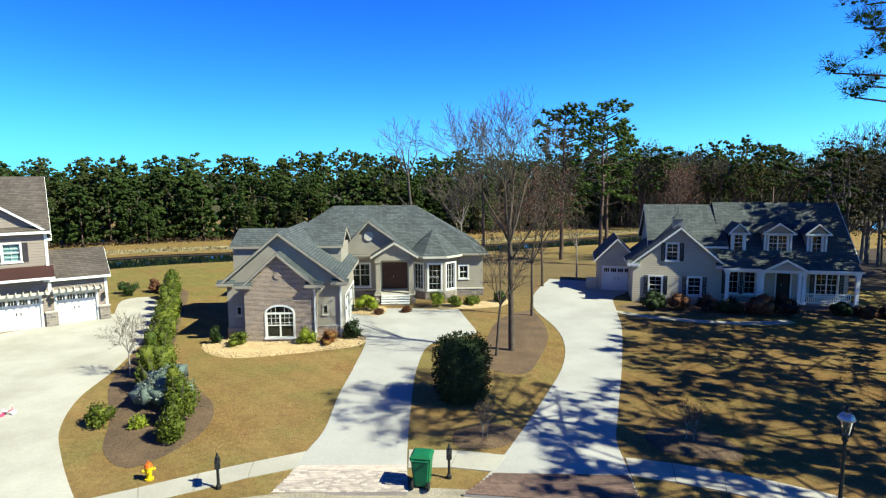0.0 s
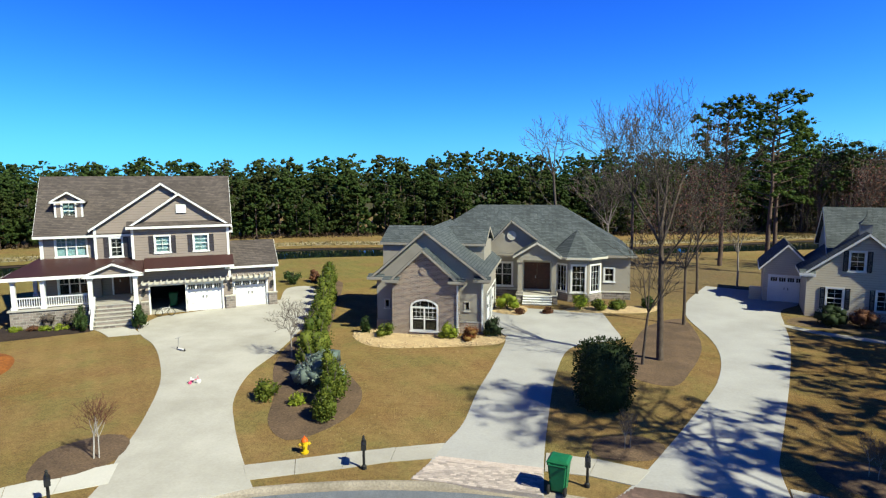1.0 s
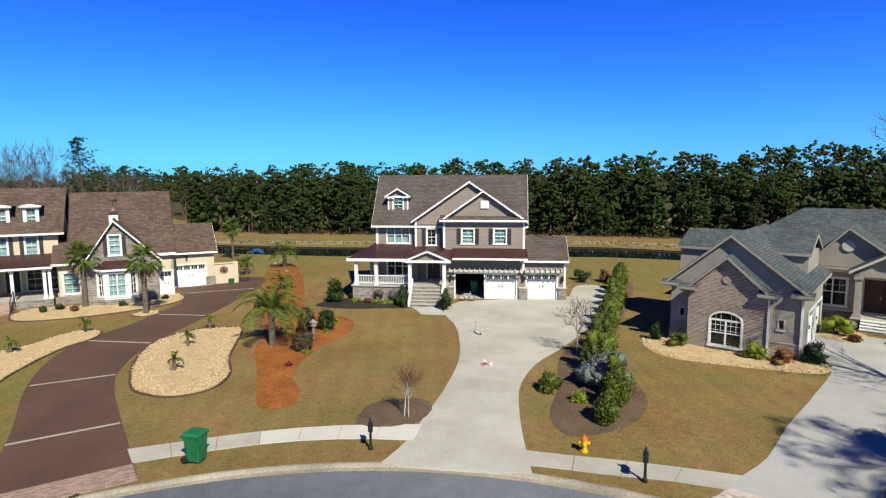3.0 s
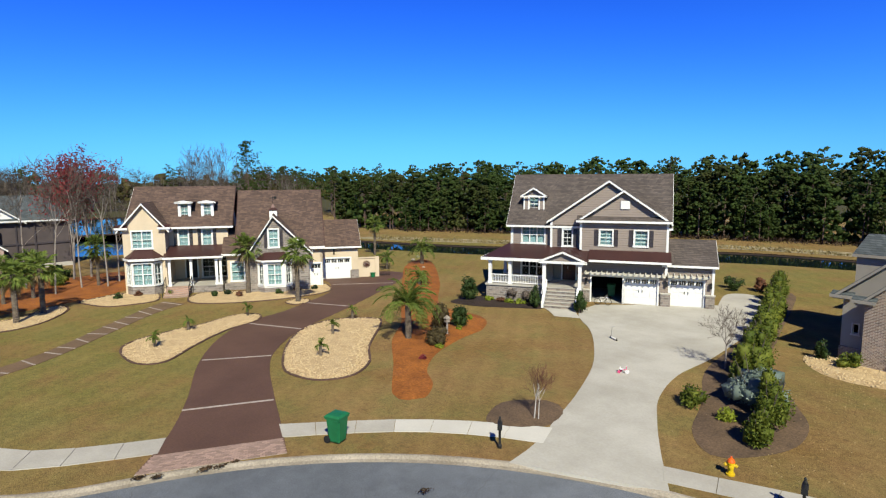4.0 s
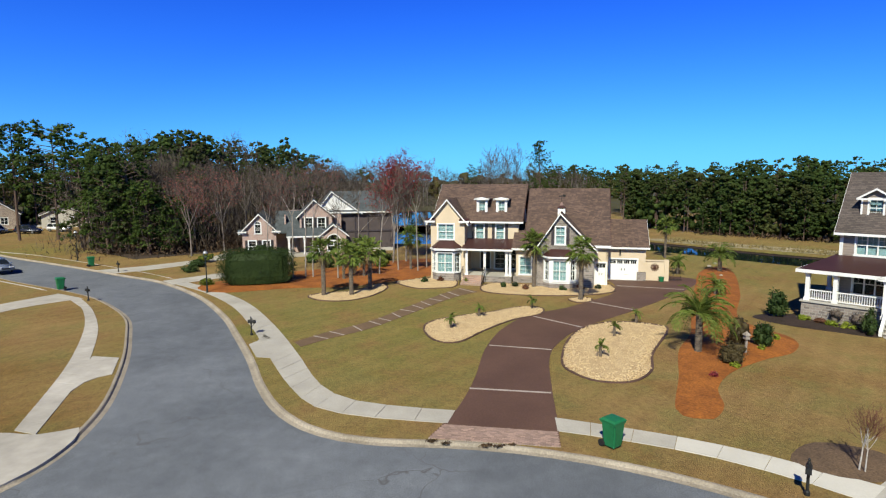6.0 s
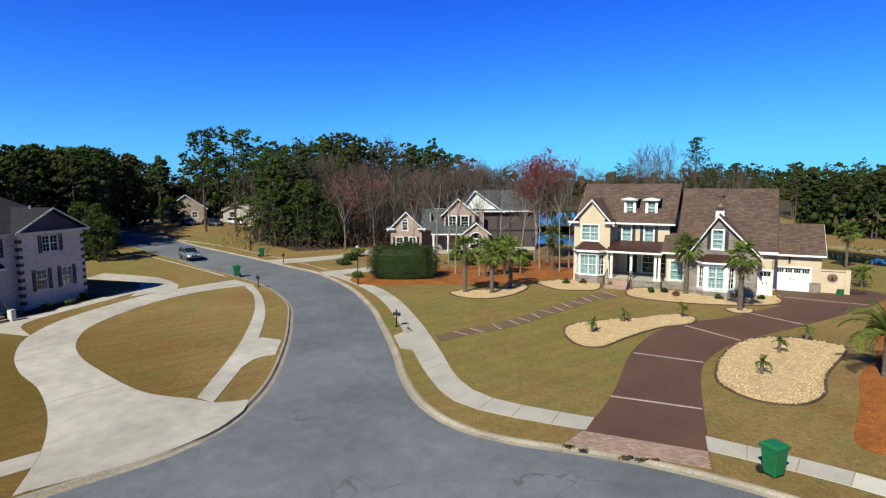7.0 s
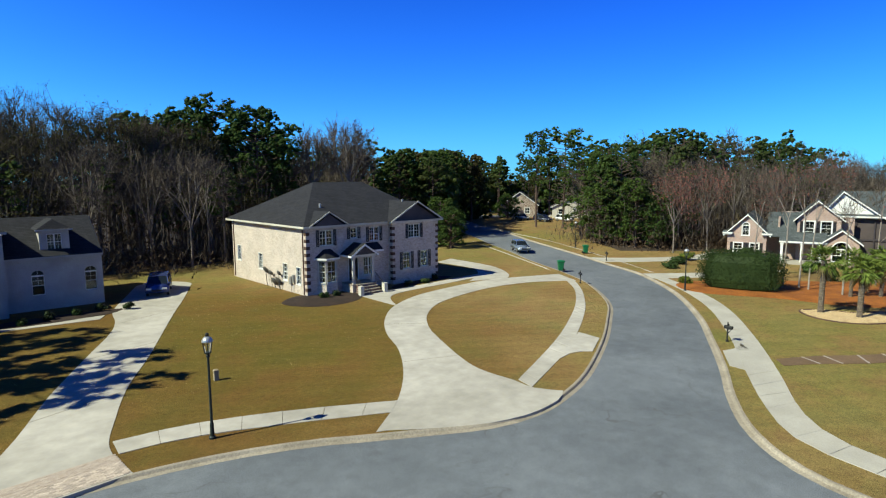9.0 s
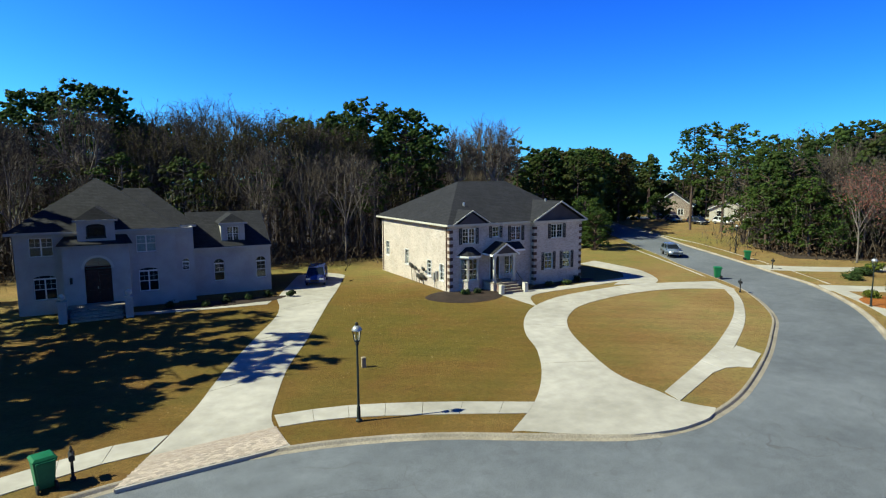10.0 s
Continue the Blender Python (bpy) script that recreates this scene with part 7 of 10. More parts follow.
EDGE = mat("brown_edging", (0.10, 0.055, 0.04), None, 0.8)
for k, (pts, n) in enumerate((
        ([(-38.7, 3.1), (-40.6, 3.9), (-41.8, 5.9), (-42.7, 8.4), (-44.2, 11.2), (-43.5, 12.7), (-41.6, 12.0), (-40.1, 9.5), (-37.4, 6.9), (-35.0, 4.9), (-35.7, 3.5)], 2200),
        ([(-30.3, 10.1), (-34.6, 11.9), (-37.6, 14.2), (-38.6, 16.9), (-37.2, 19.3), (-35.6, 18.9), (-31.3, 15.8), (-28.4, 14.3), (-26.9, 12.6), (-27.1, 11.0), (-28.3, 10.2)], 2600),
        ([(-51.0, -6.0), (-52.2, -4.4), (-52.6, -2.2), (-55.8, 0.0), (-54.0, 0.9), (-50.2, -0.6), (-48.5, -2.7), (-49.0, -4.9)], 1000),
        ([(-56.6, 1.8), (-57.8, 3.3), (-58.6, 5.0), (-57.6, 7.6), (-53.6, 7.2), (-53.0, 5.0), (-53.4, 3.4)], 800),
        ([(-52.9, 9.6), (-54.8, 11.3), (-53.6, 14.0), (-52.6, 17.0), (-53.5, 21.6), (-49.2, 21.0), (-48.0, 17.4), (-48.6, 13.0), (-50.4, 9.8)], 1600),
        ([(-45.2, 16.2), (-46.4, 15.9), (-47.2, 16.8), (-46.6, 17.8), (-45.4, 17.4)], 150))):
    ob, o = bed(pts, STONES, "tan river-stone bed with dark edging", edge=EDGE)
    pebbles(ob, o, n, 10 + k)
bed([(-23.4, 13.0), (-27.2, 15.2), (-31.6, 17.6), (-35.1, 20.3), (-40.0, 23.1), (-49, 28.5), (-58.1, 34.3), (-61.5, 38.7), (-57, 37.5), (-46.8, 31.5), (-38.4, 25.9), (-33.1, 26.0), (-30.4, 24.0), (-29.3, 21.4),
     (-27.6, 18.4), (-25.5, 16.3), (-23.4, 15.3), (-22.1, 14.0), (-22.3, 13.2)], STRAW, "rust-orange pine-straw bed", rise=0.1)
bed([(-53.6, -14.4), (-57.5, -17.0), (-63, -12.5), (-66, -7.0), (-70, -1), (-73, 6.5), (-66, 8.2), (-60.3, 5.6), (-57.0, 1.2), (-54.9, -3.2), (-54.9, -8.2)], STRAW, "rust-orange pine-straw bed under the thin trees", rise=0.1)
ob, o = bed([(-12.9, 20.9), (-14.4, 24.0), (-16.9, 28.5), (-19.2, 36.5), (-24.5, 51.0), (-23.3, 52.2), (-18.0, 38.5), (-15.3, 31.8), (-12.0, 27.4), (-10.4, 25.2), (-9.8, 22.8), (-10.3, 20.7), (-11.3, 19.6)], LEAFMOULD, "grey-brown mulch bed")
ob, o = bed([(-14.9, 34.7), (-14.5, 36.2), (-12.4, 35.9), (-8.0, 35.9), (-6.6, 37.0), (-5.1, 36.6), (-5.2, 34.7), (-7.2, 33.7), (-9.4, 32.9), (-11.8, 32.3), (-13.5, 32.9)], STONES, "pale sandy gravel bed along the brick wall")
pebbles(ob, o, 900, 31)
bed([(-7.2, 43.4), (-4.8, 42.4), (-4.6, 45.4), (-7.0, 46.0)], STONES, "pale gravel bed at the wall")
bed([(-1.4, 44.4), (1.6, 44.6), (4.6, 45.6), (5.6, 48.0), (3.0, 47.4), (-1.0, 46.2)], STONES, "pale gravel bed at the bay")
bed([(2.4, 30.2), (2.2, 33.0), (3.0, 37.5), (4.2, 41.5), (6.6, 44.0), (7.0, 40.0), (6.6, 36.0), (5.4, 32.0), (4.2, 29.4)], LEAFMOULD, "leaf-litter bed round the bare trees")
bed([(0.6, 21.0), (0.4, 22.4), (1.8, 23.2), (3.0, 22.6), (2.4, 21.2)], LEAFMOULD, "leaf-litter patch")
bed([(8.2, 20.6), (8.0, 22.2), (9.6, 22.8), (11.0, 21.4), (10.6, 19.9)], LEAFMOULD, "leaf-litter patch in shade")
bed([(-18.4, 14.7), (-19.6, 16.6), (-18.6, 18.4), (-17.3, 18.2), (-16.6, 16.9), (-17.0, 15.4)], LEAFMOULD, "mulch patch round the young birch")
bed([(-38.9, 27.2), (-36.4, 27.7), (-33.8, 30.0), (-32.5, 31.4), (-33.6, 32.6), (-36.6, 31.6), (-39.4, 30.2)], MULCH_DARK, "dark mulch bed before the porch")
bed([(13.6, 44.4), (16.0, 42.8), (20.0, 41.4), (24.0, 41.4), (28.0, 40.6), (31.6, 40.8), (31.0, 43.6), (26.0, 44.4), (21.0, 45.2), (15.6, 46.6)], MULCH, "dark mulch bed along the house front")
bed([(-28.4, -39.9), (-28.3, -38.0), (-29.6, -36.2), (-32.0, -35.6), (-34.2, -36.4), (-36.0, -38.6), (-33.0, -40.2), (-30.8, -41.2)], MULCH_DARK, "dark mulch bed at the brick corner")
bed([(-38.6, -37.1), (-42.0, -36.5), (-46.9, -36.6), (-46.2, -38.0), (-41.0, -38.2)], MULCH_DARK, "dark mulch bed along the wall")
bed([(-9.6, -48.9), (-12.8, -47.4), (-17.6, -47.0), (-19.4, -48.4), (-15.0, -49.8), (-11.2, -50.0)], MULCH_DARK, "dark mulch bed along the white wall")


# ---- plants ----
def tubes(segs, sides):
    """Tapered tubes from rows of x, y, z, x, y, z, r, r."""
    s = np.asarray(segs, float)
    p, q, r0, r1 = s[:, :3], s[:, 3:6], s[:, 6], s[:, 7]
    d = q - p
    d /= np.linalg.norm(d, axis=1)[:, None] + 1e-9
    ref = np.where(np.abs(d[:, 2:3]) > 0.9, np.array([[1.0, 0, 0]]), np.array([[0, 0, 1.0]]))
    a = np.cross(d, ref)
    a /= np.linalg.norm(a, axis=1)[:, None] + 1e-9
    b = np.cross(d, a)
    t = np.arange(sides) * 2 * np.pi / sides
    ring = np.cos(t)[None, :, None] * a[:, None] + np.sin(t)[None, :, None] * b[:, None]
    v = np.stack([p[:, None] + ring * r0[:, None, None], q[:, None] + ring * r1[:, None, None]], 1)
    i = np.arange(sides)
    j = (i + 1) % sides
    f = np.stack([i, j, j + sides, i + sides], 1)
    f = f[None] + (2 * sides * np.arange(len(s)))[:, None, None]
    return v.reshape(-1, 3), f.reshape(-1, 4)


def blades(pts, dirs, length, width, rng, bend=0.0):
    """A thin leaf from each point along its direction."""
    n = len(pts)
    d = dirs / (np.linalg.norm(dirs, axis=1)[:, None] + 1e-9)
    side = np.cross(d, rng.normal(size=(n, 3)))
    side /= np.linalg.norm(side, axis=1)[:, None] + 1e-9
    L, W = np.broadcast_to(length, n)[:, None], np.broadcast_to(width, n)[:, None]
    mid = pts + d * L * 0.5
    tip = pts + d * L - np.array([0, 0, 1.0]) * L * bend
    v = np.stack([pts, mid + side * W * 0.5, tip, mid - side * W * 0.5], 1)
    f = np.arange(4)[None] + 4 * np.arange(n)[:, None]
    return v.reshape(-1, 3), f


def join(*vf):
    """Joins vertex and face arrays; four-cornered faces are split where others have three corners."""
    vf = [(v, f) for v, f in vf if len(v)]
    if len({f.shape[1] for v, f in vf}) > 1:
        vf = [(v, f if f.shape[1] == 3 else np.concatenate([f[:, [0, 1, 2]], f[:, [0, 2, 3]]])) for v, f in vf]
    k = np.cumsum([0] + [len(v) for v, f in vf])
    return np.concatenate([v for v, f in vf]), np.concatenate([f + o for (v, f), o in zip(vf, k)])


def branching(rng, h, r, bole=0.4, spread=(16, 38), up=0.1, levels=5, forks=5):
    """A leafless tree: a straight bole that parts into ascending limbs, which fork again and again into fine twigs.
    Rows of x, y, z, x, y, z, r, r, level, and the tips with their directions."""
    segs, tips = [], []
    share = (0.0, 0.42, 0.26, 0.17, 0.11, 0.08, 0.06)

    def turned(d, lo, hi, a):
        ref = np.cross(d, (1, 0.2, 0.3))
        ref /= np.linalg.norm(ref)
        tilt = math.radians(rng.uniform(lo, hi))
        return d * math.cos(tilt) + (ref * math.cos(a) + np.cross(d, ref) * math.sin(a)) * math.sin(tilt)

    def go(p, d, length, r, lv):
        n = 6 if lv == 0 else 3
        for i in range(n):
            d = d + rng.normal(0, 0.025 if lv == 0 else 0.1, 3) + np.array([0, 0, up * (0.5 if lv == 0 else 1)])
            d = d / np.linalg.norm(d)
            q, r2 = p + d * length / n, r * (0.93 if lv == 0 else 0.84)
            segs.append((*p, *q, r, r2, lv))
            p, r = q, r2
            side = 0.35 if lv == 0 and i >= 3 else (0.55 if lv and i < n - 1 else 0)
            if lv < levels and rng.random() < side:
                k = max(1, lv + 1)
                go(p, turned(d, spread[1] * 0.8, spread[1] * 1.3, rng.uniform(0, 6.28)), h * (1 - bole) * share[k] * rng.uniform(0.55, 0.9), r * 0.42, k)
        if lv < levels:
            kids = forks if lv == 0 else 2
            a0 = rng.uniform(0, 6.28)
            for j in range(kids):
                go(p, turned(d, spread[0] * (0.3 if j == 0 and lv == 0 else 1), spread[1] * (0.4 if j == 0 and lv == 0 else 1), a0 + 6.28 * j / kids + rng.uniform(-0.5, 0.5)),
                   h * (1 - bole) * share[lv + 1] * rng.uniform(0.8, 1.2), r * rng.uniform(0.55, 0.72), lv + 1)
        else:
            tips.append((*p, *d))

    go(np.array([0, 0, -0.1]), np.array([0, 0, 1.0]), h * bole, r, 0)
    s, tips = np.array(segs), np.array(tips)
    k = h / s[:, 5].max()
    s[:, [2, 5]] *= k
    tips[:, 2] *= k
    return s, tips


def bare_mesh(seed, h, r, deepest=4, up=0.1, spread=(16, 38), fine=0.012, bole=0.4, forks=5):
    s, tips = branching(np.random.default_rng(seed), h, r, bole, spread, up, deepest + 1, forks)
    s[:, 6:8] = np.maximum(s[:, 6:8], fine)
    big = s[:, 8] <= 1
    return tubes(s[big, :8], 6), tubes(s[~big, :8], 3), tips


def bare_tree(x, y, h, r, seed, label, bark=None, twig=None, buds=None, haze=0, **k):
    trunk, twigs, tips = bare_mesh(seed, h, r, **k)
    root = thing("tree", label, "tree", pose(x, y, 0, 0, 0, seed * 37 % 360))
    part("trunk", fast_mesh("trunk", *trunk), bark or BARK_GREY, root, smooth=True)
    part("crown", fast_mesh("crown", *twigs), twig or TWIG, root)
    if haze:
        rng = np.random.default_rng(seed + 5)
        q = np.repeat(tips, haze, 0)
        tagged(part("twig_haze", fast_mesh("twig_haze", *slivers(q[:, :3] - q[:, 3:] * rng.uniform(0, 0.8, (len(q), 1)), q[:, 3:] + rng.normal(0, 0.55, (len(q), 3)), rng.uniform(0.4, 1.0, len(q)), 0.035, rng)), FAR_TWIG, root), kind="stuff")
    if buds:
        rng = np.random.default_rng(seed)
        p = np.repeat(tips[:, :3], buds[1], 0) + rng.normal(0, buds[2], (len(tips) * buds[1], 3))
        part("leaves", fast_mesh("leaves", *blades(p, rng.normal(size=p.shape), buds[3], buds[3] * 0.7, rng)), buds[0], root)
    return root


def pine_mesh(seed, h, r, start=0.5, reach=3.6, limbs=46, tufts=11, needles=13, size=0.46, width=0.11):
    """A tall pine: bare stem, then limbs with tufts of needles."""
    rng = np.random.default_rng(seed)
    n = 14
    bend = rng.normal(0, 0.12, (n + 1, 2)).cumsum(0) * 0.5
    zz = np.linspace(-0.1, h, n + 1)
    stem = np.concatenate([bend, zz[:, None]], 1)
    rad = r * (1 - 0.85 * (zz / h).clip(0, 1))
    segs = [(*stem[i], *stem[i + 1], rad[i], rad[i + 1]) for i in range(n)]
    tp, td, twig = [], [], []
    for k in range(limbs):
        u = start + (1 - start) * ((k + rng.random()) / limbs)
        base = np.array([np.interp(u * h, zz, stem[:, c]) for c in range(3)])
        w = (u - start) / (1 - start)
        L = reach * (0.45 + 0.75 * math.sin(math.pi * (0.18 + 0.75 * w))) * rng.uniform(0.6, 1.15) * (1 - 0.55 * w ** 3)
        a = rng.uniform(0, 2 * math.pi)
        d = np.array([math.cos(a), math.sin(a), rng.uniform(-0.05, 0.35) + 0.5 * w])
        p, rr = base, max(0.02, r * 0.25 * (1 - w * 0.6))
        for i in range(5):
            d = d + rng.normal(0, 0.13, 3) + np.array([0, 0, 0.05])
            d /= np.linalg.norm(d)
            q = p + d * L / 5
            segs.append((*p, *q, rr, rr * 0.75))
            p, rr = q, rr * 0.75
            if i >= 1:
                for _ in range(max(1, int(tufts / 4))):
                    off = rng.normal(0, 1, 3) * np.array([0.42, 0.42, 0.2]) * (0.5 + L / 5)
                    tp.append(p + off)
                    td.append(d * 0.6 + off * 0.6 + np.array([0, 0, 0.25]))
                    twig.append((*p, *(p + off), rr * 0.4, 0.008))
    tp, td = np.repeat(np.array(tp), needles, 0), np.repeat(np.array(td), needles, 0)
    td = td / (np.linalg.norm(td, axis=1)[:, None] + 1e-9) * 0.7 + rng.normal(0, 0.75, td.shape)
    return join(tubes(segs, 5), tubes(twig, 3)), blades(tp, td, rng.uniform(0.6, 1.2, len(tp)) * size, width, rng)


def pine(x, y, h, r, seed, label, material=None, **k):
    wood, leaf = pine_mesh(seed, h, r, **k)
    root = thing("pine_tree", label, "pine", pose(x, y, 0))
    part("trunk", fast_mesh("trunk", *wood), BARK_PINE, root, smooth=True)
    part("crown", fast_mesh("crown", *leaf), material or NEEDLE, root)
    return root


def shrub_leaves(rng, w, d, h, n, leaf, lumps=12, box=False, base=0.1):
    if box:
        p = rng.uniform(-1, 1, (n, 3))
        k = (np.abs(p) ** 3.4).sum(1) ** (1 / 3.4)
        p = p / k[:, None] * rng.uniform(0.78, 1.0, (n, 1)) * (1 + 0.06 * np.sin(p[:, :1] * 7 + p[:, 1:2] * 5))
        p = p * np.array([w / 2, d / 2, h / 2]) + np.array([0, 0, h / 2])
        out = p - np.array([0, 0, h / 2])
    else:
        c = rng.normal(size=(lumps, 3))
        c = c / np.linalg.norm(c, axis=1)[:, None] * rng.uniform(0.2, 0.62, (lumps, 1))
        c[:, 2] = np.abs(c[:, 2]) * 1.5 - 0.55
        i = rng.integers(0, lumps, n)
        s = rng.normal(size=(n, 3))
        s /= np.linalg.norm(s, axis=1)[:, None]
        p = c[i] + s * rng.uniform(0.22, 0.46, lumps)[i][:, None] * rng.uniform(0.65, 1.05, (n, 1))
        out = s
        size = np.array([w / 2, d / 2, h / 2])
        p = p * size / 0.9 + np.array([0, 0, h / 2])
        core = lumps_at(c, 0.34, rng, 1.0)
        core = (np.maximum(core[0] * size / 0.9 + np.array([0, 0, h / 2]), [-9, -9, 0.05]), core[1])
    p[:, 2] = np.where(p[:, 2] < base * h, base * h + rng.random(n) * 0.25 * h, p[:, 2])
    leaves = blades(p, out + rng.normal(0, 0.7, p.shape) + np.array([0, 0, 0.2]), rng.uniform(0.7, 1.3, n) * leaf, leaf * 0.6, rng)
    return leaves if box else join(core, leaves)


def shrub(x, y, w, h, material, label, n=900, leaf=0.11, seed=1, box=False, depth=None, name="shrub", lumps=12, base=0.08, group=""):
    rng = np.random.default_rng(seed * 13 + int(abs(x * 10)) + int(abs(y * 7)))
    root = thing(name, label, "shrub", pose(x, y, 0, 0, 0, (seed * 71) % 360 if not box else seed), group)
    part("crown", fast_mesh("crown", *shrub_leaves(rng, w, depth or w, h, n, leaf, lumps, box, base)), material, root)
    if box:
        g = Geo()
        n8 = 16
        prof = [(0.74, 0.06), (0.82, 0.25), (0.8, 0.7), (0.64, 0.86), (0.3, 0.92)]
        v = []
        for r, z in prof:
            for i in range(n8):
                a = 2 * math.pi * i / n8
                q = (abs(math.cos(a)) ** 3.4 + abs(math.sin(a)) ** 3.4) ** (-1 / 3.4)
                v.append((r * q * math.cos(a) * w / 2, r * q * math.sin(a) * (depth or w) / 2, z * h))
        g.v = v
        g.f = [(j * n8 + i, j * n8 + (i + 1) % n8, (j + 1) * n8 + (i + 1) % n8, (j + 1) * n8 + i) for j in range(len(prof) - 1) for i in range(n8)] + [tuple(range((len(prof) - 1) * n8, len(prof) * n8))]
        part("inner_crown", g, material, root)
    segs = []
    for k in range(7):
        a = rng.uniform(0, 6.28)
        q = np.array([math.cos(a) * w * 0.28, math.sin(a) * w * 0.28, h * rng.uniform(0.45, 0.8)])
        m = q * np.array([0.35, 0.35, 0.5])
        segs += [(0, 0, -0.05, *m, 0.03, 0.022), (*m, *q, 0.022, 0.01)]
    part("branchwork", fast_mesh("stems", *tubes(segs, 5)), BARK_GREY, root)
    return root


def fan_palm(x, y, h, seed, label, leaves=30, size=0.85, trunk=0.17, dry=4):
    rng = np.random.default_rng(seed)
    root = thing("palm", label, "palm", pose(x, y, 0), "cabbage palms")
    top = h - size * 1.1
    g = Geo()
    rings = []
    for k in range(int(top / 0.14) + 1):
        z = k * 0.14
        rings += [(trunk * (1.12 if z < 0.5 else 1) * rng.uniform(0.95, 1.12), z - 0.05), (trunk * rng.uniform(0.82, 0.95), z + 0.05)]
    g.lathe(rings, 9)
    part("trunk", g, BARK_PALM, root, smooth=False)
    vf, dead, st = [], [], []
    for k in range(leaves + dry):
        el = rng.uniform(-0.75, 1.35) if k < leaves else rng.uniform(-1.35, -0.95)
        a = rng.uniform(0, 2 * math.pi)
        d = np.array([math.cos(a) * math.cos(el), math.sin(a) * math.cos(el), math.sin(el)])
        p = np.array([0, 0, top]) + d * size * rng.uniform(0.55, 0.95)
        st.append((0, 0, top, *p, 0.022, 0.014))
        s = np.cross(d, (0, 0, 1.0))
        s /= np.linalg.norm(s) + 1e-9
        s = s + rng.normal(0, 0.25, 3)
        ang = np.linspace(-1.45, 1.45, 17)
        dirs = d[None] * np.cos(ang)[:, None] + s[None] * np.sin(ang)[:, None]
        b = blades(np.repeat(p[None], 17, 0), dirs, size * rng.uniform(0.75, 1.0) * (0.75 + 0.25 * np.cos(ang)), 0.075, rng, 0.28)
        (vf if k < leaves else dead).append(b)
    part("crown", fast_mesh("crown", *join(*vf)), FROND, root)
    if dead:
        part("dry_fronds", fast_mesh("dry_fronds", *join(*dead)), FROND_DRY, root, "withered brown hanging fronds")
    tagged(part("crown_heart", fast_mesh("crown_heart", *tubes(st, 4)), FROND, root), kind="stuff")
    return root


def feather_palm(x, y, trunk_h, seed, label, fronds=36, size=2.0, trunk=0.26, leaflet=0.42, name="palm", material=None, width=0.05):
    rng = np.random.default_rng(seed)
    root = thing(name, label, "palm", pose(x, y, 0))
    if trunk_h > 0:
        g, rings = Geo(), []
        for k in range(max(2, int(trunk_h / 0.13) + 1)):
            z = k * 0.13
            rings += [(trunk * rng.uniform(1.0, 1.15), z - 0.05), (trunk * rng.uniform(0.84, 0.95), z + 0.04)]
        g.lathe(rings, 10)
        part("trunk", g, BARK_PALM, root)
    vf, st = [], []
    for k in range(fronds):
        el, a = rng.uniform(-0.15, 1.4), rng.uniform(0, 2 * math.pi)
        d = np.array([math.cos(a) * math.cos(el), math.sin(a) * math.cos(el), math.sin(el)])
        p, L, n = np.array([0, 0, trunk_h]), size * rng.uniform(0.8, 1.15), 9
        for i in range(n):
            d = d + np.array([0, 0, -0.06 - 0.035 * i])
            d /= np.linalg.norm(d)
            q = p + d * L / n
            st.append((*p, *q, 0.02 * size / 2, 0.014 * size / 2))
            if i >= 1:
                s = np.cross(d, (0, 0, 1.0))
                s /= np.linalg.norm(s) + 1e-9
                for sg in (-1, 1):
                    m = 3
                    pp = p[None] + (q - p)[None] * np.arange(m)[:, None] / m
                    dd = np.repeat((s * sg + d * 0.7 + np.array([0, 0, 0.3]))[None], m, 0)
                    vf.append(blades(pp, dd, leaflet * (1.1 - 0.5 * i / n), width, rng, 0.25))
            p = q
    part("crown", fast_mesh("crown", *join(*vf)), material or FROND, root)
    tagged(part("crown_heart", fast_mesh("crown_heart", *tubes(st, 4)), FROND, root), kind="stuff")
    return root


# far woods: a few kinds of tree, set many times, joined
def lumps_at(c, r, rng, flat=0.65):
    """Uneven small clumps: the dense inside of a shrub."""
    g = np.array([(x, y, z) for z in (-1, 1) for y in (-1, 1) for x in (-1, 1)], float) / math.sqrt(3)
    f = np.array([(0, 2, 3, 1), (4, 5, 7, 6), (0, 1, 5, 4), (1, 3, 7, 5), (3, 2, 6, 7), (2, 0, 4, 6)])
    c, r = np.asarray(c, float), np.broadcast_to(r, len(c))
    a = rng.uniform(0, 6.28, len(c))
    turn = np.stack([np.stack([np.cos(a), -np.sin(a)], 1), np.stack([np.sin(a), np.cos(a)], 1)], 1)
    v = g[None] * r[:, None, None] * rng.uniform(0.6, 1.35, (len(c), 8, 1)) * np.array([1, 1, flat])
    v[:, :, :2] = np.einsum("nij,nkj->nki", turn, v[:, :, :2])
    v += c[:, None]
    return v.reshape(-1, 3), (f[None] + 8 * np.arange(len(c))[:, None, None]).reshape(-1, 4)


def tufts(c, r, rng, flat=0.8):
    """Small uneven eight-sided clumps of needles, turned at random."""
    c, r = np.asarray(c, float), np.broadcast_to(r, len(c))
    g = np.array([(1, 0, 0), (0, 1, 0), (-1, 0, 0), (0, -1, 0), (0, 0, 1), (0, 0, -1)], float)
    f = np.array([(0, 1, 4), (1, 2, 4), (2, 3, 4), (3, 0, 4), (1, 0, 5), (2, 1, 5), (3, 2, 5), (0, 3, 5)])
    q, _ = np.linalg.qr(rng.normal(size=(len(c), 3, 3)))
    v = np.einsum("nij,kj->nki", q, g) * r[:, None, None] * rng.uniform(0.65, 1.35, (len(c), 6, 1)) * np.array([1, 1, flat]) + c[:, None]
    return v.reshape(-1, 3), (f[None] + 6 * np.arange(len(c))[:, None, None]).reshape(-1, 3)


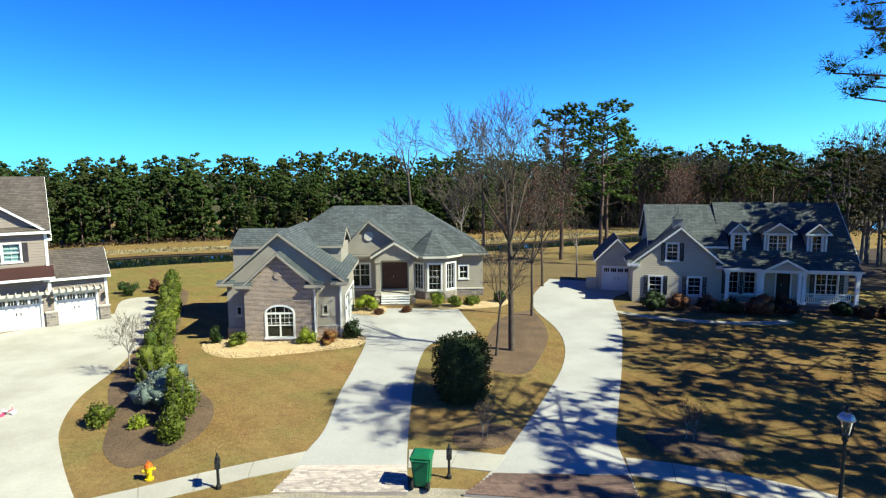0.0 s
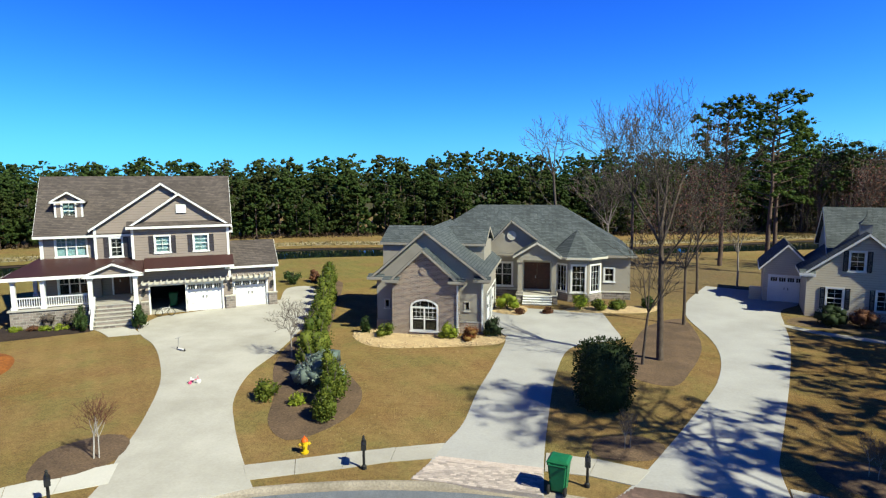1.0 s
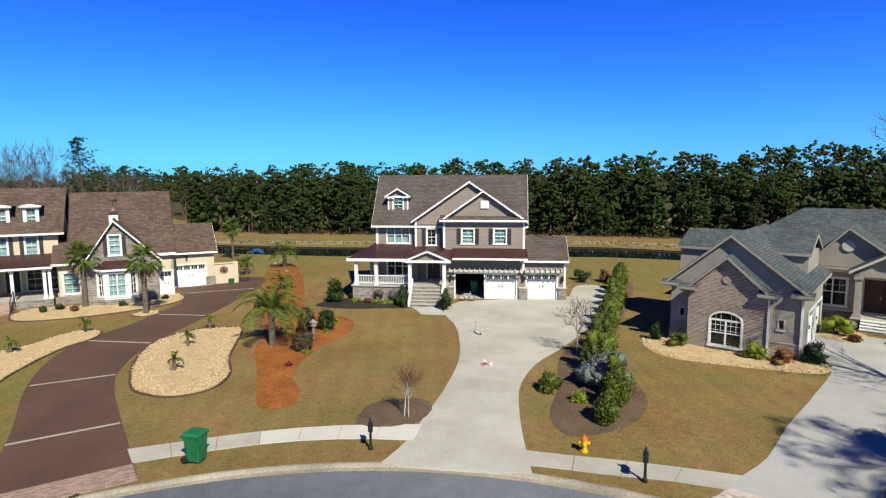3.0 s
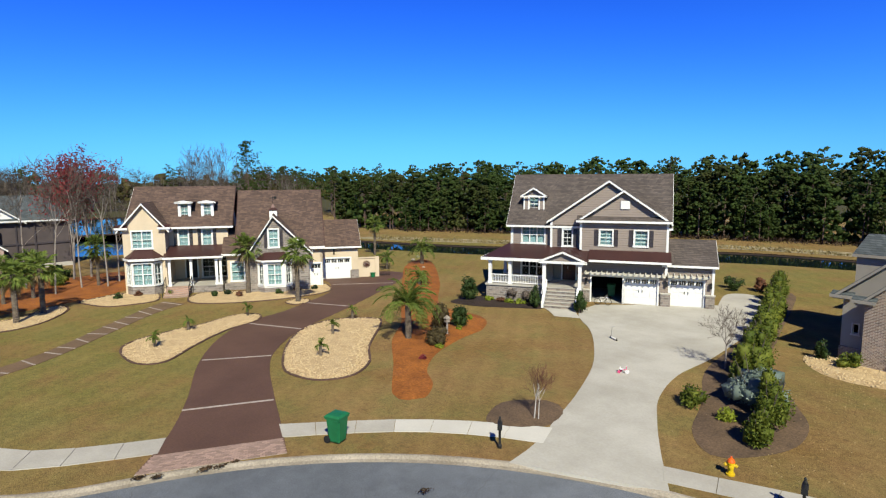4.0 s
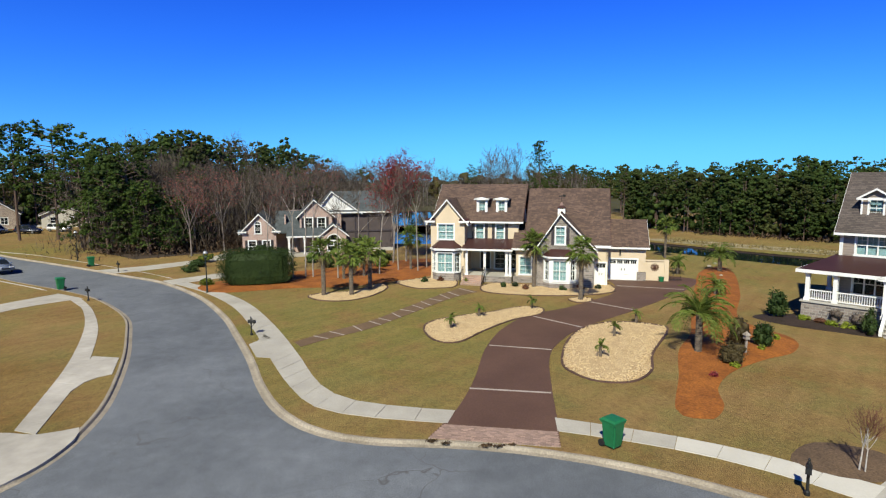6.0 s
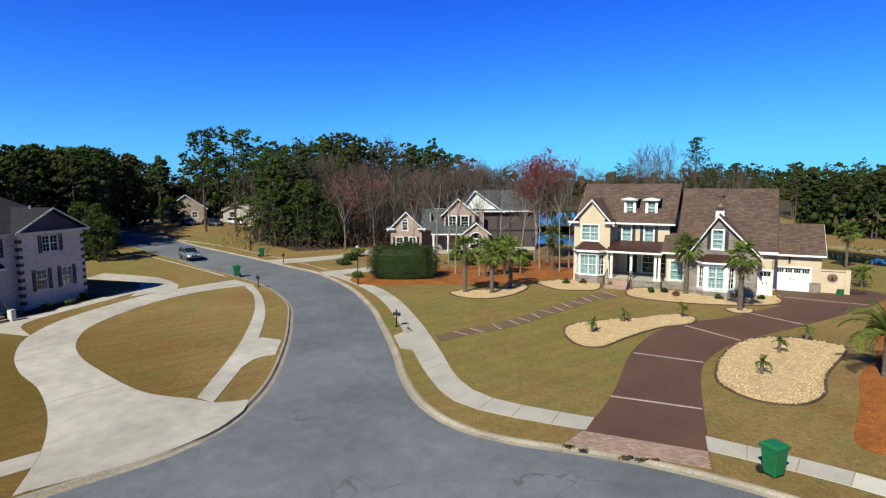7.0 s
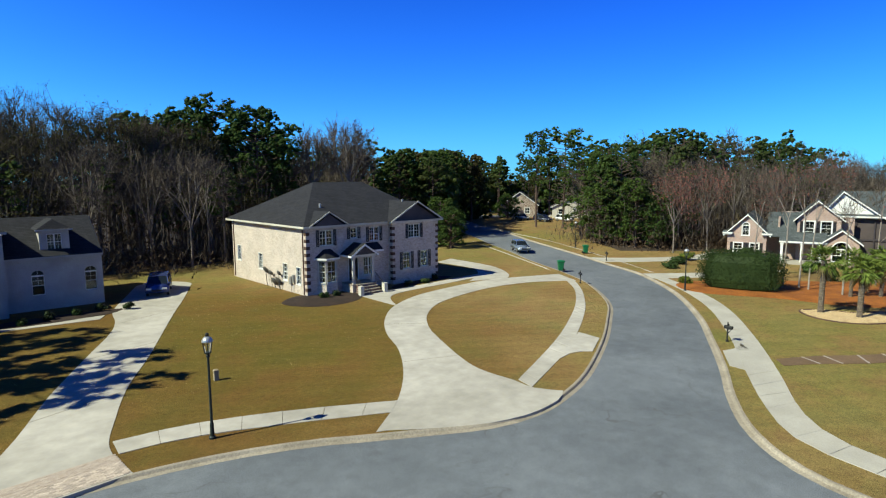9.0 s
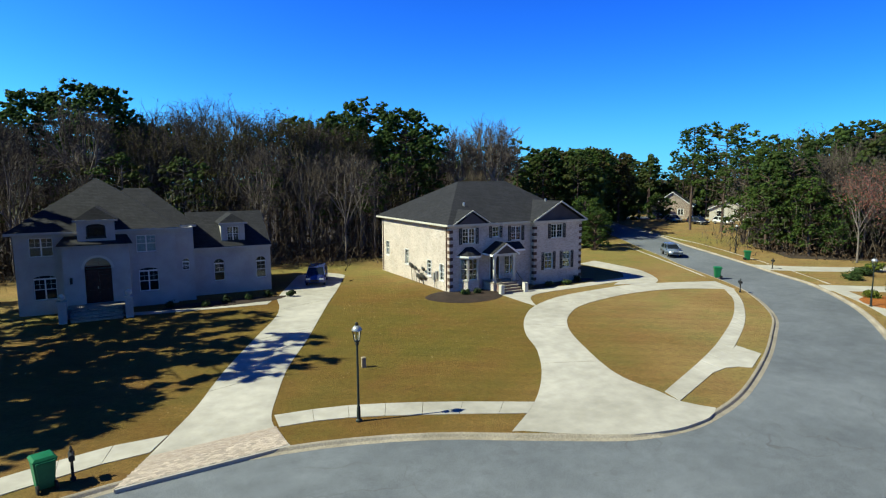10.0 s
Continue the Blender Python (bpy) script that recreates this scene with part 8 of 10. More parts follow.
def slivers(p, d, length, width, rng):
    """A three-cornered needle spray from each point."""
    n = len(p)
    d = d / (np.linalg.norm(d, axis=1)[:, None] + 1e-9)
    side = np.cross(d, rng.normal(size=(n, 3)))
    side /= np.linalg.norm(side, axis=1)[:, None] + 1e-9
    L, W = np.broadcast_to(length, n)[:, None], np.broadcast_to(width, n)[:, None]
    v = np.stack([p + side * W * 0.5, p + d * L, p - side * W * 0.5], 1)
    return v.reshape(-1, 3), np.arange(3)[None] + 3 * np.arange(n)[:, None]


def clothed(c, r, n, length, width, rng, flat=0.8, core=0.75):
    """Clumps with n needle sprays each standing out of them."""
    c, r = np.asarray(c, float), np.broadcast_to(r, len(c))
    d = rng.normal(size=(len(c) * n, 3))
    d /= np.linalg.norm(d, axis=1)[:, None]
    d[:, 2] = np.where(d[:, 2] < -0.5, -d[:, 2], d[:, 2])
    p = np.repeat(c, n, 0) + d * np.repeat(r, n)[:, None] * rng.uniform(0.45, 0.85, (len(c) * n, 1)) * np.array([1, 1, flat])
    return join(tufts(c, r * core, rng, flat), slivers(p, d + rng.normal(0, 0.5, p.shape) + np.array([0, 0, 0.25]), rng.uniform(0.6, 1.25, len(p)) * length, width, rng))


def masses(c, r, k, rng, flat=0.7):
    """k small clumps spread over each large one."""
    d = rng.normal(size=(len(c) * k, 3))
    d /= np.linalg.norm(d, axis=1)[:, None]
    d[:, 2] = np.where(d[:, 2] < -0.35, -d[:, 2], d[:, 2])
    return np.repeat(np.asarray(c, float), k, 0) + d * np.repeat(np.broadcast_to(r, len(c)), k)[:, None] * rng.uniform(0.3, 1, (len(d), 1)) * np.array([1, 1, flat])


def young_pine(seed, h=13.0, lobes=30, k=9, n=3, low=0.02):
    """A full young pine with a rounded head, in lobes of boughs down to the ground."""
    rng = np.random.default_rng(seed)
    u = low + (0.95 - low) * ((np.arange(lobes) + rng.random(lobes)) / lobes) ** 0.9
    reach = rng.uniform(2.1, 2.9) * np.clip(1 - u ** rng.uniform(2.2, 4.0), 0.02, 1) ** 0.6 * (0.8 + 0.2 * np.sin(math.pi * u)) * np.sqrt(rng.uniform(0.25, 1.0, lobes))
    a = 2.4 * np.arange(lobes) + rng.uniform(-0.7, 0.7, lobes)
    c = np.stack([np.cos(a) * reach, np.sin(a) * reach, u * h + 0.12 * reach], 1)
    m = masses(c, rng.uniform(0.8, 1.3, lobes), k, rng, 0.75)
    return tubes([(0, 0, 0, 0, 0, h * 0.9, 0.15, 0.03)], 4), clothed(m, rng.uniform(0.28, 0.56, len(m)), n, 0.3, 0.07, rng, 0.95, 0.74)


def tall_pine(seed, h=18.0, lobes=16, k=11, n=7):
    """A pine whose bare stem carries a crown of rounded, flattened lobes."""
    rng = np.random.default_rng(seed)
    c, start = [], rng.uniform(0.42, 0.52)
    for i in range(lobes):
        w = (i + rng.random()) / lobes
        u = start + (0.94 - start) * w
        L = 3.0 * (0.35 + 0.8 * math.sin(math.pi * (0.25 + 0.65 * w))) * math.sqrt(rng.uniform(0.15, 1.0))
        a = 2.4 * i + rng.uniform(-0.6, 0.6)
        c.append((math.cos(a) * L, math.sin(a) * L, u * h + 0.1 * L - 0.4))
    c.append((0.2, 0.1, h * 0.95))
    m = masses(c, rng.uniform(1.1, 1.7, lobes + 1), k, rng)
    return tubes([(0, 0, 0, 0.2, 0.1, h * 0.9, 0.22, 0.05)] + [(0, 0, q[2] - 0.6, *q, 0.06, 0.02) for q in c], 4), clothed(m, rng.uniform(0.32, 0.6, len(m)), n, 0.3, 0.06, rng, 0.85, 0.72)


def oak(seed, h=14.0, n=95):
    """A broad crown of small olive-brown leaves with gaps between its boughs."""
    rng = np.random.default_rng(seed)
    c = rng.normal(size=(26, 3))
    c = c / np.linalg.norm(c, axis=1)[:, None] * rng.uniform(0.4, 1, (26, 1)) * np.array([3.3, 3.3, h * 0.4]) + np.array([0, 0, h * 0.58])
    m = masses(c, 1.1, 4, rng, 0.85)[:n]
    d = rng.normal(size=(len(m) * 16, 3))
    p = np.repeat(m, 16, 0) + d * 0.46
    return tubes([(0, 0, 0, 0.1, 0, h * 0.6, 0.22, 0.1)] + [(0, 0, h * 0.25, *q, 0.07, 0.02) for q in c[::2]], 4), join(tufts(m, rng.uniform(0.12, 0.26, len(m)), rng, 0.9), slivers(p, d, rng.uniform(0.15, 0.4, len(p)), 0.1, rng))


def dome(rng, h, r, reach, low=0.42, limbs=8, mid=6, ends=7, sprays=9, twig=0.9):
    """A hardwood with a rounded crown: limbs, boughs and branches that end in a dense shell of fine twigs."""
    base = np.array([0.0, 0.0, low * h])
    mid_z, up = (low * 0.85 + 1) / 2 * h, (1 - low * 0.85) / 2 * h
    d = rng.normal(size=(limbs * mid * ends, 3))
    d /= np.linalg.norm(d, axis=1)[:, None]
    d[:, 2] = np.where(d[:, 2] < -0.4, -d[:, 2], d[:, 2])
    shape = 1 + 0.12 * np.sin(3 * np.arctan2(d[:, 1], d[:, 0]) + 2) + 0.1 * np.sin(7 * d[:, 2] + 5 * d[:, 0])
    q = d * np.array([reach, reach, up]) * (shape * rng.uniform(0.55, 0.97, len(d)) ** 0.7)[:, None] + np.array([0, 0, mid_z])
    order = np.argsort(np.arctan2(q[:, 1], q[:, 0]))
    q = q[order].reshape(limbs, -1, 3)
    big = [(0, 0, -0.1, 0.05, 0.05, low * h * 0.5, r, r * 0.85), (0.05, 0.05, low * h * 0.5, *base, r * 0.85, r * 0.75), (*base, 0.1, 0, mid_z, r * 0.7, r * 0.4), (0.1, 0, mid_z, 0, 0.1, h * 0.86, r * 0.4, r * 0.1)]
    thin, tips = [], []
    for g in q:
        g = g[np.argsort(g[:, 2])].reshape(mid, ends, 3)
        f = g.mean((0, 1))
        root = np.array([0, 0, rng.uniform(low * 0.85, low * 1.25) * h])
        fork = root + (f - root) * 0.55 + rng.normal(0, 0.2, 3)
        big.append((*root, *fork, r * 0.5, r * 0.3))
        for k in g:
            b = fork + (k.mean(0) - fork) * 0.6 + rng.normal(0, 0.2, 3)
            big.append((*fork, *b, r * 0.26, r * 0.14))
            for e in k:
                w = b + (e - b) * 0.5 + rng.normal(0, 0.16, 3)
                thin += [(*b, *w, r * 0.11, r * 0.08), (*w, *e, r * 0.08, r * 0.04)]
                tips += [(*w, *(e - w)), (*e, *(e - w))]
    t = np.repeat(np.array(tips), sprays, 0)
    t[:, 3:] /= np.linalg.norm(t[:, 3:], axis=1)[:, None] + 1e-9
    hair = slivers(t[:, :3] + t[:, 3:] * rng.uniform(-0.7, 0.2, (len(t), 1)) * twig, t[:, 3:] * 0.6 + rng.normal(0, 0.7, (len(t), 3)) + np.array([0, 0, 0.15]), rng.uniform(0.45, 1.15, len(t)) * twig, 0.034, rng)
    return np.array(big), np.array(thin), hair


def far_bare(seed, h=15.0, sprays=5):
    """A round-crowned leafless tree of the woods."""
    rng = np.random.default_rng(seed)
    big, thin, hair = dome(rng, h, 0.17, rng.uniform(3.0, 4.2), rng.uniform(0.3, 0.48), 6, 5, 5, sprays, 1.0)
    d = thin[:, 3:6] - thin[:, :3]
    return tubes(big, 3), join(slivers(thin[:, :3], d, np.linalg.norm(d, axis=1) * 1.2, 0.06, rng), hair)


KINDS = {"young": [young_pine(100 + i) for i in range(6)], "tall": [tall_pine(200 + i) for i in range(6)], "oak": [oak(300 + i) for i in range(4)], "bare": [far_bare(400 + i) for i in range(7)]}
# the rows behind show their tops alone, and have fewer sprays
KINDS_BACK = {"young": [young_pine(120 + i, lobes=16, k=8, n=2, low=0.45) for i in range(5)], "tall": [tall_pine(220 + i, lobes=12, k=8, n=2) for i in range(5)], "oak": [oak(320 + i, n=48) for i in range(3)], "bare": [far_bare(420 + i, sprays=2) for i in range(5)]}
HEIGHT = {"young": 13.0, "tall": 18.0, "oak": 14.0, "bare": 15.0}
SKIN = {"young": FAR_NEEDLE, "tall": FAR_NEEDLE, "oak": FAR_OLIVE, "bare": FAR_TWIG}


def woods(label, line, rows, step, depth, mix, hmin, hmax, seed, front=1, level=None):
    """Trees along a line and some way behind it (to the left of its run); level: how the height runs from the line's start to its end."""
    rng = np.random.default_rng(seed)
    root = thing("woods", label, "woods", kind="stuff")
    pts = spline(line, step=step)
    t = np.gradient(pts, axis=0)
    t /= np.linalg.norm(t, axis=1)[:, None]
    nrm = np.stack([-t[:, 1], t[:, 0]], 1)
    leaf, wood = {}, []
    names, weights = zip(*mix)
    for r in range(rows):
        for i in range(len(pts)):
            p = pts[i] + nrm[i] * (r * depth + rng.uniform(-0.45, 0.45) * depth) + t[i] * rng.uniform(-0.8, 0.8) * step
            k = names[rng.choice(len(names), p=np.array(weights) / sum(weights))]
            kinds = (KINDS if r < front else KINDS_BACK)[k]
            (wv, wf), (lv, lf) = kinds[rng.integers(len(kinds))]
            h = rng.uniform(hmin, hmax) * (1 + 0.04 * r) * (0.97 + 0.03 * math.sin(p[0] * 0.21 + seed) + 0.03 * math.sin(p[0] * 0.09 - p[1] * 0.12))
            if level:
                h *= float(np.interp(i / len(pts), np.linspace(0, 1, len(level)), level))
            s, a = h / HEIGHT[k], rng.uniform(0, 6.28)
            m = np.array([[math.cos(a) * s, -math.sin(a) * s, 0], [math.sin(a) * s, math.cos(a) * s, 0], [0, 0, s]])
            m[:2, :2] *= rng.uniform(1.0, 1.35)
            o = np.array([p[0], p[1], 0])
            wood.append((wv @ m.T + o, wf))
            leaf.setdefault(k, []).append((lv @ m.T + o, lf))
    tagged(part("trunks", fast_mesh("trunks", *join(*wood)), BARK_MID if names[0] == "bare" else BARK_PINE, root), kind="stuff")
    for k, v in leaf.items():
        tagged(part({"bare": "twigs"}.get(k, "foliage"), fast_mesh("foliage", *join(*v)), SKIN[k], root), kind="stuff")
    return root


def understorey(label, line, n, width, h, material, seed, size=(0.5, 1.1), top=1.4):
    """The dark tangle of saplings, vines and boughs inside a wood."""
    rng = np.random.default_rng(seed)
    pts = spline(line, step=0.5)
    t = np.gradient(pts, axis=0)
    nrm = np.stack([-t[:, 1], t[:, 0]], 1) / np.linalg.norm(t, axis=1)[:, None]
    i = rng.integers(0, len(pts), n)
    p = pts[i] + nrm[i] * rng.uniform(0, width, (n, 1))
    z = rng.beta(1, top, n) * h * (0.8 + 0.2 * np.sin(p[:, 0] * 0.35 + p[:, 1] * 0.22))
    c = np.concatenate([p, z[:, None] + 0.2], 1)
    v, f = clothed(c, rng.uniform(*size, n), 9, 0.8, 0.05, rng, 1.0, 0.75 if material is FAR_NEEDLE or material is FAR_OLIVE else 0.3)
    tagged(part("undergrowth", fast_mesh("undergrowth", v, f), material), label, "undergrowth", "", "stuff")


def brush(label, line, n, width, h, material, seed, size=0.5):
    """Low undergrowth along a line."""
    rng = np.random.default_rng(seed)
    pts = spline(line, step=0.5)
    p = pts[rng.integers(0, len(pts), n)] + rng.normal(0, width / 2, (n, 2))
    z = rng.beta(1, 2.2, n) * h
    v, f = slivers(np.concatenate([p, z[:, None]], 1), rng.normal(0, 0.6, (n, 3)) + np.array([0, 0, 0.8]), rng.uniform(0.5, 1.2, n) * size, size * 0.3, rng)
    tagged(part("undergrowth", fast_mesh("undergrowth", v, f), material), label, "undergrowth", "", "stuff")


NORTH = [(-112, 50), (-98, 60), (-80, 73), (-56, 91), (-32, 101), (0, 108), (28, 119), (54, 132), (82, 146), (112, 158)]
woods("dense dark-green young pine wood beyond the canal", NORTH, 2, 2.7, 2.6, (("young", 9), ("tall", 2)), 11.3, 13.3, 5, 1, (0.86, 0.9, 0.93, 0.97, 1.0, 1.02, 1.02, 1.0))
woods("taller pines behind the young wood", [(-120, 74), (-90, 92), (-58, 112), (-20, 124), (20, 135), (52, 150), (84, 166)], 2, 3.4, 7, (("tall", 5), ("young", 3)), 15.0, 16.8, 6, 0, (0.86, 0.88, 0.93, 1.0, 1.02, 1.0))
woods("low young pines along the wood's edge", [(x + 1.0, y - 2.2) for x, y in NORTH[1:-1]], 1, 3.4, 2.4, (("young", 1),), 5.0, 10.5, 35, 1)
understorey("dark green inside of the young pine wood", [(x, y - 0.6) for x, y in NORTH], 5200, 6.0, 8.5, FAR_NEEDLE, 36, (0.6, 1.15), 1.0)
woods("mixed pines and bare trees behind the shaded house", [(36, 112), (50, 110), (66, 112), (84, 106), (100, 96)], 4, 3.2, 5, (("tall", 8), ("bare", 4), ("oak", 2)), 13, 17.5, 7, 2)
understorey("brown and green tangle behind the shaded house", [(36, 116), (50, 114), (66, 116), (84, 110), (100, 100)], 1200, 10, 6, UNDERGROWTH, 37, (0.35, 0.7))
woods("mixed winter woods of bare trees, pines and oaks", [(30, -74), (6, -76), (-14, -72), (-32, -66), (-44, -70), (-56, -78), (-70, -88), (-88, -94), (-104, -100)], 3, 2.9, 4.5, (("bare", 9), ("tall", 2), ("oak", 4)), 10.5, 15.0, 8, 2)
woods("dark pines behind the winter wood", [(30, -90), (0, -92), (-30, -84), (-46, -88), (-60, -94), (-80, -104), (-104, -112)], 2, 3.4, 5.0, (("tall", 5), ("oak", 4), ("bare", 3)), 15.5, 19.5, 28, 1)
woods("winter woods with bare grey trees and dark pines", [(-91, -44), (-88, -39), (-85, -34), (-87, -25), (-97, -18), (-109, -10), (-120, -4)], 3, 2.6, 4.0, (("bare", 10), ("tall", 1), ("young", 1)), 10.5, 14.0, 9, 2)
woods("dark pines behind the street wood", [(-107, -46), (-102, -41), (-97, -34), (-99, -27), (-108, -20), (-120, -12)], 3, 3.2, 5.0, (("tall", 9), ("bare", 2)), 15.0, 18.0, 29, 1)
woods("pines standing beyond the far street", [(-150, -114), (-131, -102), (-134, -86), (-146, -72), (-170, -56), (-195, -36)], 2, 4.0, 8, (("tall", 6), ("oak", 2), ("young", 3)), 14, 18.5, 10, 0)
woods("dark pines along the street's far bend", [(-74, -64), (-84, -72), (-97, -83), (-110, -87), (-121, -86)], 2, 2.8, 6.0, (("tall", 6), ("young", 2), ("oak", 1)), 13, 16.0, 11, 1)
woods("low distant woods beyond the lagoon", [(-160, -30), (-200, -20), (-215, 10), (-190, 42), (-150, 50)], 2, 4.5, 7, (("bare", 5), ("oak", 4), ("tall", 2)), 11.5, 15, 12, 0)
understorey("brown mass of the distant woods", [(-160, -34), (-204, -24), (-219, 10), (-194, 46), (-154, 54)][::-1], 1300, 6, 10.5, UNDERGROWTH, 41, (0.7, 1.3), 0.9)
woods("scattered pines beyond the lagoon's end", [(-215, 60), (-185, 64), (-160, 62), (-135, 62), (-118, 66)], 2, 5.0, 8, (("tall", 5), ("young", 2)), 11, 14, 13, 0)
woods("distant tree line", [(200, 120), (120, 230), (0, 260), (-140, 220), (-250, 120), (-290, 0), (-260, -120), (-180, -200), (-60, -190), (60, -170)], 1, 14, 10, (("tall", 4), ("oak", 3), ("young", 4)), 13.5, 17.5, 14, 0)
understorey("dark mass of the distant tree line", [(120, 236), (0, 266), (-140, 226), (-256, 122), (-296, 0), (-266, -124), (-186, -206), (-60, -196)][::-1], 1500, 6, 12, FAR_OLIVE, 42, (2.0, 3.6), 0.9)
understorey("dark inside of the pines at the far bend", [(-76, -68), (-86, -76), (-99, -87), (-112, -91), (-123, -90)][::-1], 900, 8, 10, FAR_NEEDLE, 43, (0.7, 1.4), 1.0)
understorey("dark inside of the pines beyond the far street", [(-154, -116), (-137, -104), (-140, -86), (-152, -70), (-176, -54)], 700, 8, 11, FAR_NEEDLE, 44, (0.9, 1.8), 1.0)
woods("low evergreens under the winter wood", [(30, -80), (6, -82), (-14, -78), (-32, -72), (-44, -76), (-56, -83), (-70, -90)], 2, 2.8, 4.0, (("oak", 6), ("young", 2)), 7, 10.5, 33, 0)


def thicket(label, line, n, width, h, seed, material=None):
    """Upright thin stems and twigs between the trees."""
    rng = np.random.default_rng(seed)
    pts = spline(line, step=0.5)
    p = pts[rng.integers(0, len(pts), n)] + rng.normal(0, width / 2, (n, 2))
    z = rng.beta(1, 1.8, n) * h
    d = rng.normal(0, 0.3, (n, 3)) + np.array([0, 0, 1.0])
    v, f = slivers(np.concatenate([p, z[:, None]], 1), d, rng.uniform(1.0, 2.8, n), 0.05, rng)
    tagged(part("thicket", fast_mesh("thicket", v, f), material or FAR_TWIG), label, "undergrowth", "", "stuff")


SOUTH = [(32, -77), (6, -79), (-14, -75), (-32, -69), (-44, -73), (-56, -81), (-70, -91), (-88, -97), (-104, -103)]
WEST = [(-93, -45), (-91, -40), (-88, -35), (-90, -25), (-100, -18), (-112, -10)]
thicket("dense leafless thicket in the winter wood", SOUTH, 26000, 9.0, 13, 21), thicket("dense leafless thicket beside the street", WEST[1:], 12000, 8.0, 10, 22)
thicket("leafless thicket behind the shaded house", [(36, 114), (66, 114), (100, 98)], 7000, 8.0, 10, 23)
understorey("dark tangle deep in the winter wood", [(32, -82), (6, -84), (-14, -80), (-32, -74), (-44, -78), (-56, -86), (-70, -96), (-88, -102), (-104, -108)][::-1], 3200, 9.0, 7.5, UNDERGROWTH, 38, (0.35, 0.7), 1.0)
understorey("dark tangle deep in the street wood", [(-97, -47), (-95, -41), (-92, -35), (-94, -24), (-103, -16), (-114, -8)], 1600, 7.0, 6.5, UNDERGROWTH, 39, (0.35, 0.7), 1.0)
brush("dry reeds and grass on the canal's far bank", [(-88, 46), (-70, 58), (-46, 79), (-29, 85), (5, 93), (36, 108), (66, 121), (100, 140)], 7000, 1.6, 0.5, REED, 15, 0.5)
brush("brown undergrowth at the wood's foot", [(-98, 57), (-80, 70), (-56, 88), (-32, 98), (0, 105), (28, 116), (54, 129), (82, 142)], 5000, 2.0, 0.8, UNDERGROWTH, 16, 0.6)
brush("brown undergrowth in the winter wood", SOUTH, 16000, 9.0, 2.6, UNDERGROWTH, 17, 0.6)
brush("brown undergrowth beside the street wood", WEST[2:], 12000, 8.0, 2.4, UNDERGROWTH, 18, 0.6)
patch("sand_bank", [(-88, 44.5), (-70, 57), (-46.5, 78), (-29, 84.5), (5, 92), (36, 107), (66, 120), (80, 127), (66, 124), (36, 111.5), (5, 96), (-30, 89), (-49, 82), (-72, 62), (-90, 48)], SANDBANK, "pale sandy strip along the far bank", "bank", 0.015)


def crown_pine(x, y, h, seed, label, material=None, start=0.45, reach=4.2, clumps=44, size=(0.9, 1.5), n=7, length=0.34, width=0.055, core=0.7, close=13):
    """A big pine whose crown is made of rounded lobes of needle tufts at its limbs' ends."""
    rng = np.random.default_rng(seed)
    lobes = clumps
    w = ((np.arange(lobes) + rng.random(lobes)) / lobes) ** 0.8
    L = reach * (0.25 + 0.85 * np.sin(math.pi * (0.22 + 0.64 * w))) * np.sqrt(rng.uniform(0.2, 1.0, lobes))
    a = 2.4 * np.arange(lobes) + rng.uniform(-0.7, 0.7, lobes)
    c = np.stack([np.cos(a) * L, np.sin(a) * L, (start + (0.97 - start) * w) * h + 0.12 * L], 1)
    big = rng.uniform(*size, lobes)
    crown = clothed(masses(c, big, close, rng), np.repeat(big, close) * rng.uniform(0.9, 1.35, lobes * close) / math.sqrt(close), n, length, width, rng, 0.78, core)
    zz = np.linspace(-0.1, h * 0.97, 9)
    stem = np.concatenate([rng.normal(0, 0.1, (9, 2)).cumsum(0) * 0.6, zz[:, None]], 1)
    rad = 0.28 * (1 - 0.85 * zz.clip(0) / h)
    segs = [(*stem[i], *stem[i + 1], rad[i], rad[i + 1]) for i in range(8)]
    segs += [(np.interp(q[2] - 0.8, zz, stem[:, 0]), np.interp(q[2] - 0.8, zz, stem[:, 1]), q[2] - 0.8, *q, 0.07, 0.025) for q in c]
    root = thing("pine_tree", label, "pine", pose(x, y, 0))
    part("trunk", fast_mesh("trunk", *tubes(segs, 6)), BARK_PINE, root, smooth=True)
    part("crown", fast_mesh("crown", *crown), material or NEEDLE, root)
    return root


patch("forest_floor", [(46, -74), (6, -75), (-14, -71), (-32, -65), (-44, -68), (-56, -74), (-66, -68), (-72, -61), (-84, -69), (-97, -80), (-112, -84), (-128, -90), (-150, -140), (-60, -200), (60, -190)], FOREST_FLOOR, "brown leaf litter under the winter wood", "ground", 0.018, smooth=False)
patch("forest_floor", [(-78, -31), (-84, -22), (-96, -15), (-108, -7), (-122, -2), (-150, -14), (-135, -45), (-112, -52), (-98, -46), (-88, -40)], FOREST_FLOOR, "brown leaf litter under the street wood", "ground", 0.018, smooth=False)
patch("forest_floor", [(37, 52), (62, 36), (95, 55), (80, 90), (40, 72)], FOREST_FLOOR, "brown leaf litter among the trees", "ground", 0.018, smooth=False)
woods("bare trees and pines beside the shaded house", [(66, 46), (55, 55), (43, 64)], 3, 2.8, -4.5, (("bare", 4), ("tall", 6), ("oak", 4)), 11, 16, 31, 1)
